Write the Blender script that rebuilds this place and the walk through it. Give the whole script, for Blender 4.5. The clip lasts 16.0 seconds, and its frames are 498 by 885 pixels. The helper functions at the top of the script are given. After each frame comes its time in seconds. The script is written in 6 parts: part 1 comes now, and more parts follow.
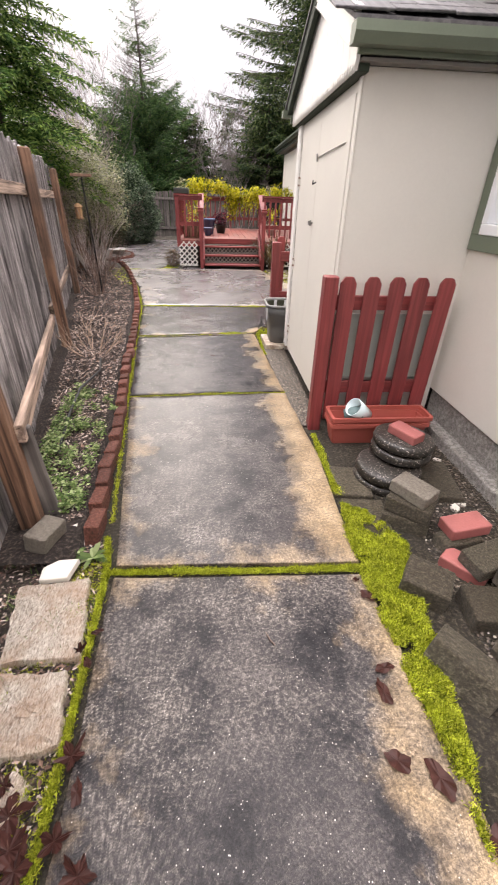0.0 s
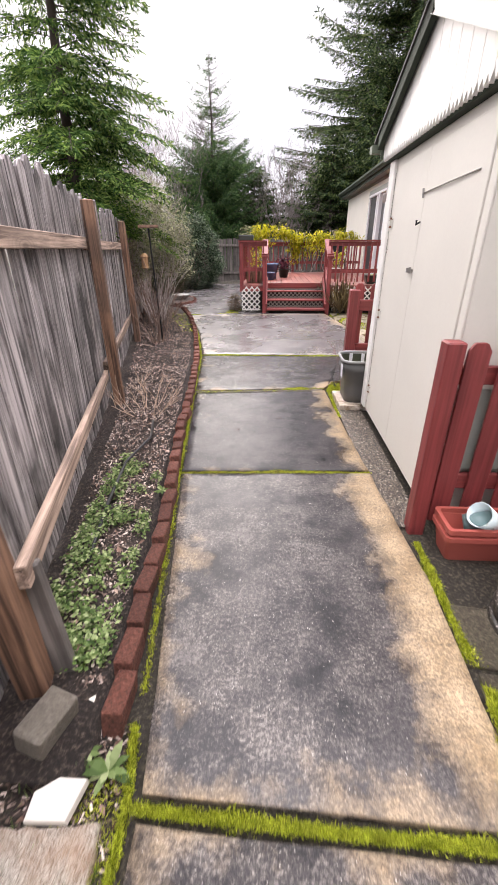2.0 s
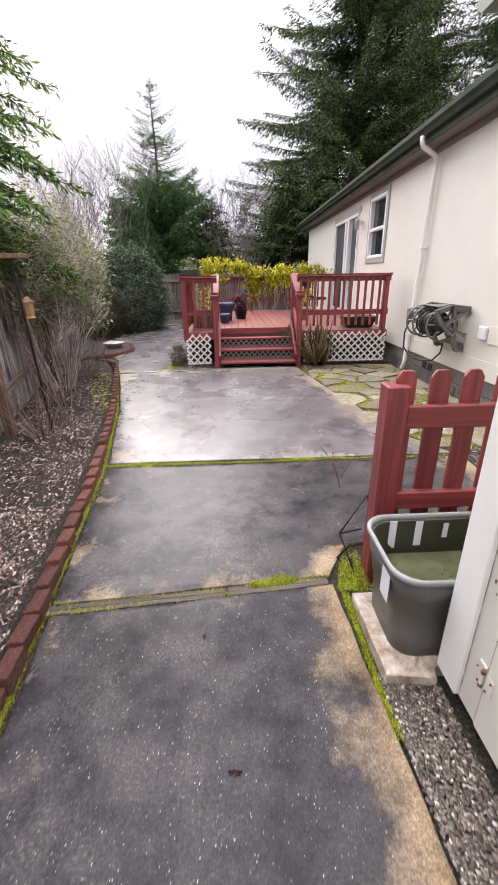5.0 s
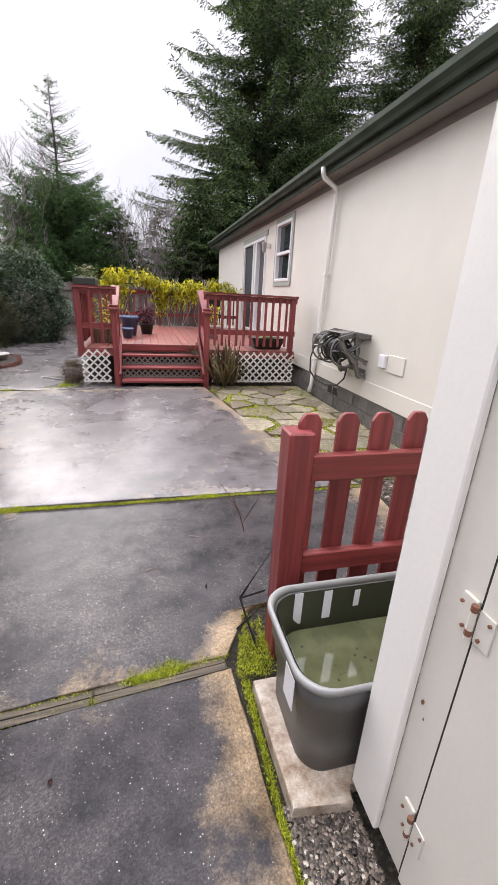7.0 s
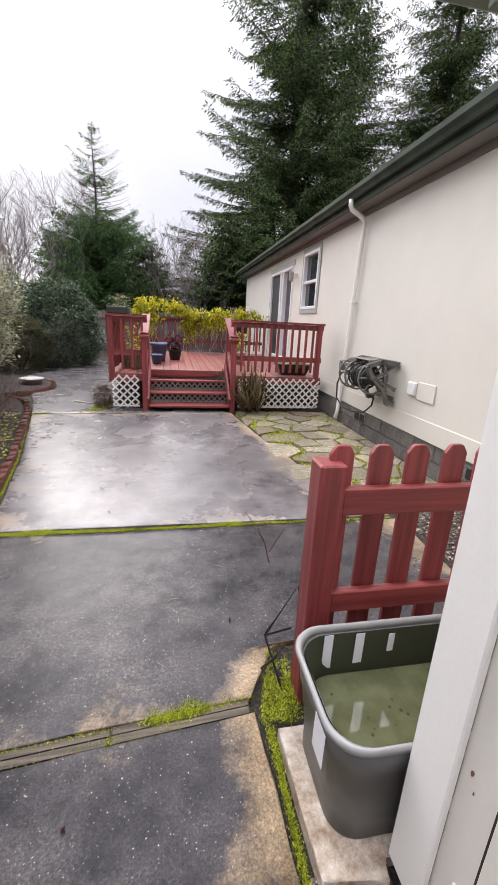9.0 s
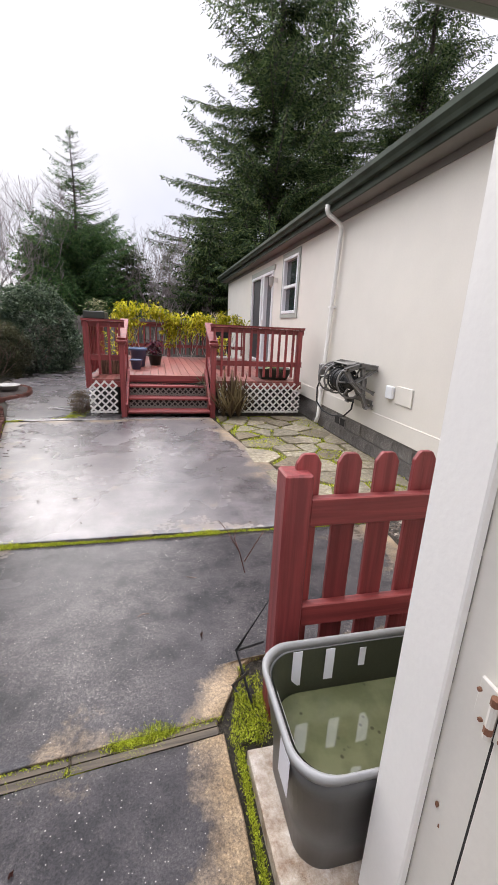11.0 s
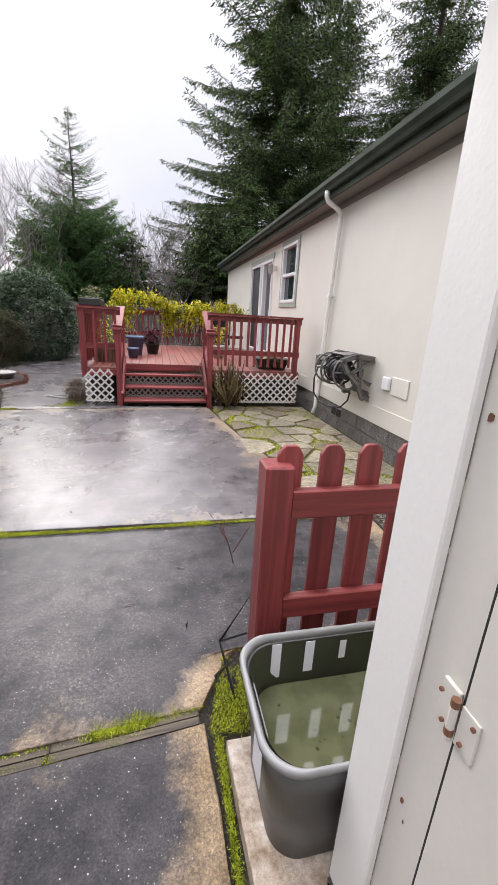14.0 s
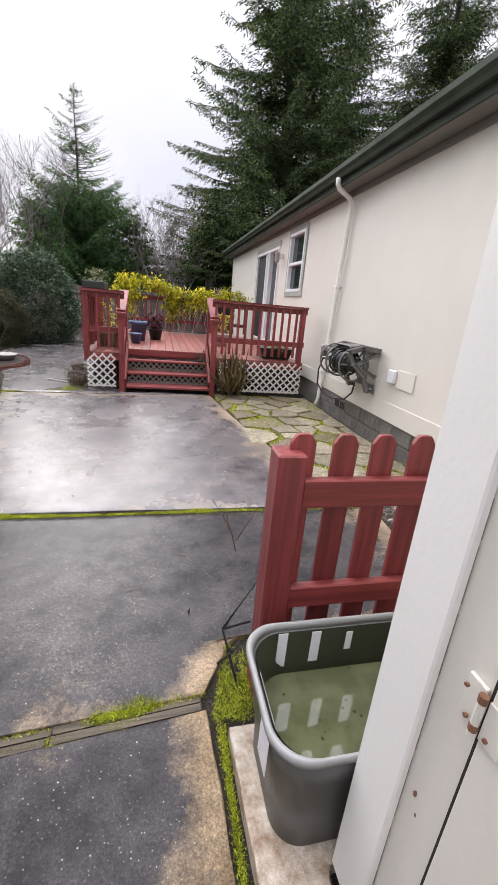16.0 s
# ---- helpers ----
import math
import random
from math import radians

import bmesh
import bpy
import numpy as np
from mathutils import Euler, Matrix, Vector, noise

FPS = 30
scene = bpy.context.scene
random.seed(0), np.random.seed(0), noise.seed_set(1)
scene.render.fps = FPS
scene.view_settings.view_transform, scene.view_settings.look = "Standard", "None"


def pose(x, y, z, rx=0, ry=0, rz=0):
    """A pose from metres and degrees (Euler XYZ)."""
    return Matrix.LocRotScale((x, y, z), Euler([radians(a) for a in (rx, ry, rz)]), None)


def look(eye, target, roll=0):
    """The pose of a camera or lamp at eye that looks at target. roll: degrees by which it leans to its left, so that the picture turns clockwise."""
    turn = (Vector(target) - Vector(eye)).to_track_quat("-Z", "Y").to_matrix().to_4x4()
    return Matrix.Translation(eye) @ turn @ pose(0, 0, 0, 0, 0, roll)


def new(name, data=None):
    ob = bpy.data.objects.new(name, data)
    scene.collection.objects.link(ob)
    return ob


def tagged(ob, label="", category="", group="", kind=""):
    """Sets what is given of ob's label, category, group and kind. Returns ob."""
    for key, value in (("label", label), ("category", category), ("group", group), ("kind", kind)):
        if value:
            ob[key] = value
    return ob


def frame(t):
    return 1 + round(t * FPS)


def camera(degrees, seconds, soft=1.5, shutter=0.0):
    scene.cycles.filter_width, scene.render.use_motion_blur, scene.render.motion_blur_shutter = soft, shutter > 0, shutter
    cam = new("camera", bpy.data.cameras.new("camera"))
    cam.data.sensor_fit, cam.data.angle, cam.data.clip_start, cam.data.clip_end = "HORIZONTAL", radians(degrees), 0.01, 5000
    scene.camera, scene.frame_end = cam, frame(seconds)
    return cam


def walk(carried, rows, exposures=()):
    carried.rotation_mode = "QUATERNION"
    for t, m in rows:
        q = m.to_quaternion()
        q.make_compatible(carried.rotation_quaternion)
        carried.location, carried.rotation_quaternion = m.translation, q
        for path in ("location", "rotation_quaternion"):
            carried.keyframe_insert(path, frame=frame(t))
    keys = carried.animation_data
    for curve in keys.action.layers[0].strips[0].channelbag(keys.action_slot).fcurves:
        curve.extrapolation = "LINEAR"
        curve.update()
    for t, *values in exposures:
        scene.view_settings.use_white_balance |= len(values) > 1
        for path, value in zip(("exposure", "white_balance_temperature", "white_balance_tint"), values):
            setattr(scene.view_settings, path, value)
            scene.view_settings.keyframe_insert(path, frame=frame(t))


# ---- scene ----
cam = camera(64.0, 16.0, soft=0.9, shutter=0.25)
PATH = [
    (0, (0.287, 0.081, 1.46), (0.447, 1.785, 0.425), 1.7),
    (0.5, (0.263, 0.085, 1.45), (0.219, 1.768, 0.37), -0.0),
    (1, (0.245, 0.147, 1.431), (0.116, 1.838, 0.371), -1.7),
    (1.5, (0.203, 0.408, 1.484), (0.114, 2.175, 0.552), -1.5),
    (2, (0.171, 0.822, 1.475), (0.073, 2.612, 0.588), -0.3),
    (2.5, (0.191, 1.326, 1.464), (0.049, 3.101, 0.552), 0.6),
    (3, (0.224, 1.868, 1.446), (0.116, 3.599, 0.449), 0.7),
    (3.2, (0.256, 2.06, 1.416), (0.149, 3.767, 0.379), 0.2),
    (5.3, (0.31, 3.667, 1.521), (0.446, 5.534, 0.817), -0.7),
    (5.5, (0.327, 3.756, 1.521), (0.523, 5.628, 0.845), -0.2),
    (6, (0.399, 3.903, 1.53), (0.742, 5.762, 0.876), 1.6),
    (6.5, (0.45, 3.924, 1.526), (0.89, 5.757, 0.856), 2.9),
    (7, (0.48, 3.907, 1.524), (0.966, 5.723, 0.84), 3.1),
    (7.5, (0.454, 3.901, 1.531), (0.937, 5.715, 0.841), 2.7),
    (8, (0.441, 3.916, 1.515), (0.874, 5.743, 0.825), 1.7),
    (8.5, (0.457, 3.924, 1.517), (0.817, 5.783, 0.876), 1.8),
    (9, (0.469, 3.953, 1.534), (0.842, 5.832, 0.959), 2.9),
    (9.5, (0.516, 3.969, 1.544), (0.936, 5.849, 1.007), 3.5),
    (12, (0.563, 4.009, 1.527), (0.997, 5.875, 0.952), 2.4),
    (12.5, (0.568, 4.015, 1.515), (0.983, 5.88, 0.925), 2.1),
    (13, (0.602, 4.02, 1.515), (1.014, 5.882, 0.913), 2.1),
    (13.5, (0.611, 4.002, 1.526), (1.032, 5.861, 0.921), 2.5),
    (14, (0.631, 4.005, 1.54), (1.072, 5.862, 0.94), 3.3),
    (14.5, (0.618, 4.01, 1.54), (1.076, 5.861, 0.937), 4.2),
    (15, (0.627, 4.018, 1.534), (1.092, 5.863, 0.918), 4.9),
    (15.5, (0.583, 4.02, 1.527), (1.047, 5.859, 0.893), 5.4),
    (16, (0.592, 4.037, 1.516), (1.039, 5.877, 0.871), 5.1),
]
walk(cam, [(t, look(eye, target, roll)) for t, eye, target, roll in PATH], exposures=[(0, 1.08, 7150, 15), (1.0, 1.15, 6900, 15), (3.0, 1.15, 6800, 16), (5.5, 0.90, 6600, 15), (16, 0.72, 6500, 13)])

# ---- world and light ----
world = bpy.data.worlds.new("overcast_sky")
scene.world = world
world.use_nodes = True
wn = world.node_tree
wn.nodes.clear()
sky = wn.nodes.new("ShaderNodeTexSky")
sky.sky_type, sky.sun_disc = "NISHITA", False
sky.sun_elevation, sky.sun_rotation = radians(30.2), radians(-24)
cloud = wn.nodes.new("ShaderNodeTexNoise")
cloud.inputs["Scale"].default_value, cloud.inputs["Detail"].default_value = 2.2, 5
cloudramp = wn.nodes.new("ShaderNodeValToRGB")
cloudramp.color_ramp.elements[0].position, cloudramp.color_ramp.elements[1].position = 0.3, 0.7
cloudramp.color_ramp.elements[0].color = (7.9, 8.1, 9.2, 1)
cloudramp.color_ramp.elements[1].color = (9.9, 9.95, 10.2, 1)
# an overcast dome is brighter towards the zenith
wco = wn.nodes.new("ShaderNodeTexCoord")
wsep = wn.nodes.new("ShaderNodeSeparateXYZ")
wn.links.new(wco.outputs["Generated"], wsep.inputs[0])
rise = wn.nodes.new("ShaderNodeMapRange")
rise.inputs["From Min"].default_value, rise.inputs["From Max"].default_value = 0.0, 1.0
rise.inputs["To Min"].default_value, rise.inputs["To Max"].default_value = 0.60, 4.6
square = wn.nodes.new("ShaderNodeMath")
square.operation = "MULTIPLY"
wn.links.new(wsep.outputs["Z"], square.inputs[0])
wn.links.new(wsep.outputs["Z"], square.inputs[1])
fourth = wn.nodes.new("ShaderNodeMath")
fourth.operation = "POWER"
fourth.inputs[1].default_value = 2.0
wn.links.new(square.outputs[0], fourth.inputs[0])
wn.links.new(fourth.outputs[0], rise.inputs["Value"])
dome = wn.nodes.new("ShaderNodeVectorMath")
dome.operation = "SCALE"
wn.links.new(rise.outputs["Result"], dome.inputs["Scale"])
cover = wn.nodes.new("ShaderNodeMix")
cover.data_type = "RGBA"
cover.inputs["Factor"].default_value = 0.92
bg = wn.nodes.new("ShaderNodeBackground")
bg.inputs["Strength"].default_value = 0.1
wout = wn.nodes.new("ShaderNodeOutputWorld")
wn.links.new(cloud.outputs["Fac"], cloudramp.inputs["Fac"])
wn.links.new(sky.outputs["Color"], cover.inputs["A"])
wn.links.new(cloudramp.outputs["Color"], dome.inputs[0])
wn.links.new(dome.outputs[0], cover.inputs["B"])
wn.links.new(cover.outputs["Result"], bg.inputs["Color"])
wn.links.new(bg.outputs["Background"], wout.inputs["Surface"])
sun = new("sun", bpy.data.lights.new("sun", "SUN"))
sun.data.energy, sun.data.angle, sun.data.color = 1.4, radians(44), (1.0, 0.97, 0.93)
sun.matrix_world = look((-5.6, 12.6, 8.0), (0, 0, 0))

# ---- materials ----


class Net:
    """Small helper round a material's node tree."""

    def __init__(self, name, rough=0.7, metal=0.0, spec=0.5):
        self.m = bpy.data.materials.new(name)
        self.m.use_nodes = True
        self.t = self.m.node_tree
        self.b = self.t.nodes["Principled BSDF"]
        self.b.inputs["Roughness"].default_value = rough
        self.b.inputs["Metallic"].default_value = metal
        self.b.inputs["Specular IOR Level"].default_value = spec
        self.co = self.t.nodes.new("ShaderNodeTexCoord").outputs["Object"]

    def link(self, a, b):
        self.t.links.new(a, b)

    def scaled(self, sx, sy, sz, src=None):
        n = self.t.nodes.new("ShaderNodeMapping")
        n.inputs["Scale"].default_value = (sx, sy, sz)
        self.link(src or self.co, n.inputs["Vector"])
        return n.outputs["Vector"]

    def noise(self, scale, detail=4, vec=None, rough=0.55, distort=0.0):
        n = self.t.nodes.new("ShaderNodeTexNoise")
        n.inputs["Scale"].default_value, n.inputs["Detail"].default_value = scale, detail
        n.inputs["Roughness"].default_value, n.inputs["Distortion"].default_value = rough, distort
        self.link(vec or self.co, n.inputs["Vector"])
        return n.outputs["Fac"]

    def voronoi(self, scale, feature="F1", vec=None):
        n = self.t.nodes.new("ShaderNodeTexVoronoi")
        n.feature = feature
        n.inputs["Scale"].default_value = scale
        self.link(vec or self.co, n.inputs["Vector"])
        return n.outputs["Distance"]

    def ramp(self, fac, *stops):
        n = self.t.nodes.new("ShaderNodeValToRGB")
        e = n.color_ramp.elements
        while len(e) < len(stops):
            e.new(0.5)
        for k, (p, c) in zip(e, stops):
            k.position = p
            k.color = (*c, 1) if isinstance(c, tuple) else (c, c, c, 1)
        self.link(fac, n.inputs["Fac"])
        return n.outputs["Color"]

    def mix(self, fac, a, b, kind="MIX"):
        n = self.t.nodes.new("ShaderNodeMix")
        n.data_type, n.blend_type = "RGBA", kind
        for v, s in ((fac, n.inputs["Factor"]), (a, n.inputs["A"]), (b, n.inputs["B"])):
            if isinstance(v, (int, float)):
                s.default_value = v if s == n.inputs["Factor"] else (v, v, v, 1)
            elif isinstance(v, tuple):
                s.default_value = (*v, 1)
            else:
                self.link(v, s)
        return n.outputs["Result"]

    def math(self, op, a, b=0.0):
        n = self.t.nodes.new("ShaderNodeMath")
        n.operation = op
        for v, s in ((a, n.inputs[0]), (b, n.inputs[1])):
            if isinstance(v, (int, float)):
                s.default_value = v
            else:
                self.link(v, s)
        return n.outputs[0]

    def random(self):
        return self.t.nodes.new("ShaderNodeObjectInfo").outputs["Random"]

    def island(self):
        return self.t.nodes.new("ShaderNodeNewGeometry").outputs["Random Per Island"]

    def axis(self, i):
        n = self.t.nodes.new("ShaderNodeSeparateXYZ")
        self.link(self.co, n.inputs[0])
        return n.outputs[i]

    def color(self, c):
        if isinstance(c, tuple):
            self.b.inputs["Base Color"].default_value = (*c, 1)
        else:
            self.link(c, self.b.inputs["Base Color"])
        return self

    def roughness(self, r):
        self.link(r, self.b.inputs["Roughness"])
        return self

    def bump(self, h, strength=0.3, dist=0.01):
        n = self.t.nodes.new("ShaderNodeBump")
        n.inputs["Strength"].default_value, n.inputs["Distance"].default_value = strength, dist
        self.link(h, n.inputs["Height"])
        self.link(n.outputs["Normal"], self.b.inputs["Normal"])
        return self


def plain(name, c, rough=0.6, metal=0.0, var=0.12, scale=14.0, bump=0.15):
    """A surface of one colour with blotches, fine grain and slight relief."""
    n = Net(name, rough, metal)
    lo, hi = tuple(v * (1 - var) for v in c), tuple(min(1, v * (1 + var)) for v in c)
    big = n.ramp(n.noise(scale * 0.15, 4), (0.3, lo), (0.7, hi))
    fine = n.noise(scale * 6, 3)
    n.color(n.mix(0.25, big, n.ramp(fine, (0.3, lo), (0.7, hi))))
    if bump:
        n.bump(fine, bump, 0.004)
    return n.m


def wood(name, dark, light, axis, rough=0.75, rnd=0.5, bump=0.35, streak=0.0, knots=0.0):
    """Weathered timber, grain along one axis (0, 1 or 2), each board a little different."""
    n = Net(name, rough)
    s = [34.0, 34.0, 34.0]
    s[axis] = 1.3
    offset = n.t.nodes.new("ShaderNodeVectorMath")
    offset.operation = "ADD"
    comb = n.t.nodes.new("ShaderNodeCombineXYZ")
    for i in range(3):
        n.link(n.math("MULTIPLY", n.random(), 37.0 + 11 * i), comb.inputs[i])
    n.link(n.co, offset.inputs[0])
    n.link(comb.outputs[0], offset.inputs[1])
    grain = n.noise(1.0, 5, n.scaled(*s, src=offset.outputs[0]), 0.6, 0.4)
    patch = n.noise(1.6, 4, offset.outputs[0])
    col = n.mix(0.33, n.ramp(grain, (0.40, dark), (0.61, light)), n.ramp(patch, (0.3, dark), (0.75, light)))
    if streak:
        col = n.mix(n.math("MULTIPLY", n.ramp(patch, (0.5, 0.0), (0.62, 1.0)), streak), col, (0.03, 0.026, 0.024))
    if knots:
        k = [5.0, 5.0, 5.0]
        k[axis] = 1.5
        ring_d = n.voronoi(1.0, vec=n.scaled(*k, src=offset.outputs[0]))
        col = n.mix(n.math("MULTIPLY", n.ramp(ring_d, (0.07, 1.0), (0.13, 0.0)), knots), col, tuple(v * 0.7 for v in dark))
        halo = n.math("SINE", n.math("MULTIPLY", ring_d, 90.0))
        col = n.mix(n.math("MULTIPLY", n.ramp(ring_d, (0.13, 0.55), (0.42, 0.0)), n.ramp(halo, (0.3, 0.0), (0.7, knots))), col, dark)
        crack = n.noise(1.0, 2, n.scaled(*[c * 2.2 if i != axis else 0.9 for i, c in enumerate(s)], src=offset.outputs[0]), 0.4)
        col = n.mix(n.ramp(crack, (0.30, 0.85), (0.37, 0.0)), col, tuple(v * 0.4 for v in dark))
    col = n.mix(rnd, col, n.ramp(n.random(), (0.0, 0.5), (1.0, 1.3)), "MULTIPLY")
    n.color(col).bump(grain, bump, 0.006)
    return n.m


def concrete_slab(name):
    """Old wet concrete: dark algae coat, worn pale aggregate, ochre stain along the borders, sky sheen painted pale."""
    n = Net(name, 0.5)
    big = n.noise(0.8, 5, distort=0.7)
    mid = n.noise(3.6, 7, rough=0.7)
    fine = n.noise(64, 8, rough=0.85)
    grit = n.noise(130, 5, rough=0.9)
    dark = n.ramp(mid, (0.28, (0.010, 0.0095, 0.011)), (0.8, (0.066, 0.060, 0.063)))
    dark = n.mix(0.7, dark, n.ramp(grit, (0.36, 0.35), (0.64, 2.0)), "MULTIPLY")
    worn = n.ramp(fine, (0.40, (0.030, 0.027, 0.027)), (0.50, (0.16, 0.14, 0.125)), (0.62, (0.52, 0.455, 0.40)))
    worn = n.mix(0.75, worn, n.ramp(grit, (0.38, 0.2), (0.62, 1.9)), "MULTIPLY")
    wear = n.math("MULTIPLY", n.ramp(big, (0.40, 0.2), (0.64, 1.0)), n.ramp(n.mix(0.45, mid, fine), (0.45, 0.0), (0.56, 1.0)))
    film0 = n.t.nodes.new("ShaderNodeAttribute")
    film0.attribute_name = "worn"
    wear = n.math("MULTIPLY", wear, film0.outputs["Fac"])
    col = n.mix(wear, dark, worn)
    pits = n.ramp(n.math("ADD", n.voronoi(62), n.math("MULTIPLY", n.noise(33, 2), 0.3)), (0.21, 1.0), (0.27, 0.0))
    col = n.mix(n.math("MULTIPLY", pits, n.ramp(n.noise(5.5, 5, rough=0.7), (0.38, 0.0), (0.56, 1.0))), col, (0.62, 0.57, 0.52))
    # pale lavender grey mixed in on the wettest slabs, painting the reflected sky
    sky_sheen = n.t.nodes.new("ShaderNodeAttribute")
    sky_sheen.attribute_name = "film_sheen"
    sky_sheen = n.math("MULTIPLY", n.math("POWER", sky_sheen.outputs["Fac"], 2.0), 0.6)
    sky_sheen = n.math("MULTIPLY", sky_sheen, n.ramp(n.noise(1.3, 5, distort=0.6), (0.36, 0.35), (0.56, 1.0)))
    col = n.mix(sky_sheen, col, n.mix(0.3, n.ramp(mid, (0.3, (0.11, 0.098, 0.104)), (0.7, (0.27, 0.24, 0.245))), n.ramp(grit, (0.4, 0.5), (0.6, 1.4)), "MULTIPLY"))
    gen = n.t.nodes.new("ShaderNodeAttribute")
    gen.attribute_name = "border"
    edge = n.math("ADD", gen.outputs["Fac"], n.math("MULTIPLY", n.math("SUBTRACT", n.noise(2.8, 6, rough=0.65), 0.5), 1.7))
    ochre = n.ramp(mid, (0.3, (0.28, 0.19, 0.105)), (0.7, (0.62, 0.46, 0.29)))
    ochre = n.mix(0.8, ochre, n.ramp(grit, (0.38, 0.4), (0.62, 1.5)), "MULTIPLY")
    stain = n.ramp(edge, (0.40, 0.0), (0.80, 0.9))
    col = n.mix(n.math("MULTIPLY", stain, n.ramp(fine, (0.34, 0.15), (0.58, 1.0))), col, ochre)
    n.color(col)
    film_sheen = n.t.nodes.new("ShaderNodeAttribute")
    film_sheen.attribute_name = "film_sheen"
    film_sheen = film_sheen.outputs["Fac"]
    wet = n.mix(stain, n.ramp(n.noise(1.1, 4, distort=0.5), (0.35, 0.13), (0.72, 0.30)), 0.5)
    dry = n.mix(wear, wet, n.mix(0.4, wet, 0.6))
    n.roughness(n.mix(film_sheen, dry, n.mix(0.25, n.mix(0.6, wet, 0.36), dry)))
    n.link(n.math("ADD", n.math("MULTIPLY", film_sheen, 0.8), 0.12), n.b.inputs["Specular IOR Level"])
    n.bump(n.mix(0.5, fine, grit), 0.3, 0.004)
    return n.m


def leafy(name, dark, light, tip=None, rough=0.5, trans=0.4, patch=0.7):
    n = Net(name, rough, 0, 0.12)
    col = n.ramp(n.island(), (0.0, dark), (0.55, light), (1.0, tip or light))
    col = n.mix(0.7, col, n.ramp(n.noise(patch, 3), (0.3, 0.5), (0.7, 1.35)), "MULTIPLY")
    n.color(col)
    if trans:
        thin = n.t.nodes.new("ShaderNodeBsdfTranslucent")
        n.link(n.mix(1.0, col, (1.15, 1.2, 0.8), "MULTIPLY"), thin.inputs["Color"])
        both = n.t.nodes.new("ShaderNodeMixShader")
        both.inputs["Fac"].default_value = trans
        n.link(n.b.outputs[0], both.inputs[1])
        n.link(thin.outputs[0], both.inputs[2])
        n.link(both.outputs[0], n.t.nodes["Material Output"].inputs["Surface"])
    return n.m


def gravelly(name, *stops, rough=0.8):
    n = Net(name, rough)
    n.color(n.ramp(n.island(), *stops))
    return n.m


def soil(name, a, b, c, scale=30, rough=0.9, rnd=0.0):
    n = Net(name, rough)
    f = n.noise(scale, 6, rough=0.75)
    col = n.ramp(f, (0.3, a), (0.52, b), (0.72, c))
    col = n.mix(0.7, col, n.ramp(n.noise(1.5, 4), (0.3, 0.6), (0.7, 1.3)), "MULTIPLY")
    if rnd:
        col = n.mix(rnd, col, n.ramp(n.random(), (0.0, (0.45, 0.36, 0.28)), (0.5, (0.95, 0.95, 0.9)), (1.0, (1.35, 1.3, 1.25))), "MULTIPLY")
    n.color(col).bump(f, 0.9, 0.03)
    return n.m


def glassy(name, tint=(0.02, 0.025, 0.028)):
    n = Net(name, 0.04, 0, 0.9)
    n.color(n.ramp(n.noise(1.2, 2), (0.3, tint), (0.7, tuple(v * 1.6 for v in tint))))
    return n.m


M = {}
M["concrete"] = concrete_slab("wet_concrete")
M["joint_strip"] = plain("grey_joint_timber", (0.10, 0.085, 0.062), 0.6, var=0.35)
M["stucco"] = plain("cream_wall_paint", (0.70, 0.665, 0.60), 0.6, var=0.05, scale=9, bump=0.12)
M["white"] = plain("white_trim_paint", (0.83, 0.81, 0.77), 0.45, var=0.05, scale=10)
M["vinyl"] = plain("white_vinyl", (0.83, 0.84, 0.86), 0.35, var=0.02)
M["green_trim"] = plain("sage_trim_paint", (0.145, 0.175, 0.125), 0.5, var=0.12)
M["grey_trim"] = plain("grey_green_window_surround", (0.34, 0.36, 0.32), 0.6, var=0.06)
gn = Net("dark_green_gutter_enamel", 0.7, 0, 0.12)
gn.color(gn.mix(gn.ramp(gn.noise(3, 5), (0.4, 0.0), (0.7, 0.7)), (0.058, 0.074, 0.056), (0.028, 0.034, 0.026))).bump(gn.noise(60, 3), 0.1, 0.002)
M["gutter"] = gn.m
M["soffit"] = plain("taupe_soffit_paint", (0.20, 0.185, 0.165), 0.7, var=0.1)
M["dark_gap"] = plain("dark_gap", (0.02, 0.018, 0.016), 0.9)
M["foundation"] = soil("split_concrete_block", (0.05, 0.046, 0.042), (0.17, 0.155, 0.14), (0.46, 0.43, 0.40), 60)
M["footing"] = soil("rough_pale_footing", (0.12, 0.11, 0.10), (0.36, 0.335, 0.31), (0.60, 0.57, 0.53), 45)
M["shingle"] = wood("slate_grey_shingle", (0.045, 0.043, 0.047), (0.13, 0.12, 0.125), 1, 0.7, 0.6)
M["red"] = wood("red_stained_timber", (0.15, 0.024, 0.025), (0.30, 0.055, 0.054), 2, 0.5, 0.3, 0.4)
M["red_x"] = wood("red_stained_timber_flat", (0.15, 0.024, 0.024), (0.29, 0.054, 0.050), 0, 0.5, 0.3, 0.4)
M["red_y"] = wood("red_stained_deck_board", (0.17, 0.035, 0.028), (0.32, 0.11, 0.088), 1, 0.38, 0.7, 0.3, 0.3)
M["fence"] = wood("grey_weathered_board", (0.026, 0.021, 0.021), (0.64, 0.575, 0.57), 2, 0.8, 0.85, 0.9, 0.9, 0.7)
M["fence_rail"] = wood("tan_weathered_rail", (0.075, 0.048, 0.036), (0.58, 0.42, 0.33), 0, 0.8, 0.5, 0.7, 0.35, 0.5)
M["fence_post"] = wood("brown_weathered_post", (0.045, 0.022, 0.014), (0.36, 0.20, 0.125), 2, 0.75, 0.5, 0.7, 0.5, 0.6)
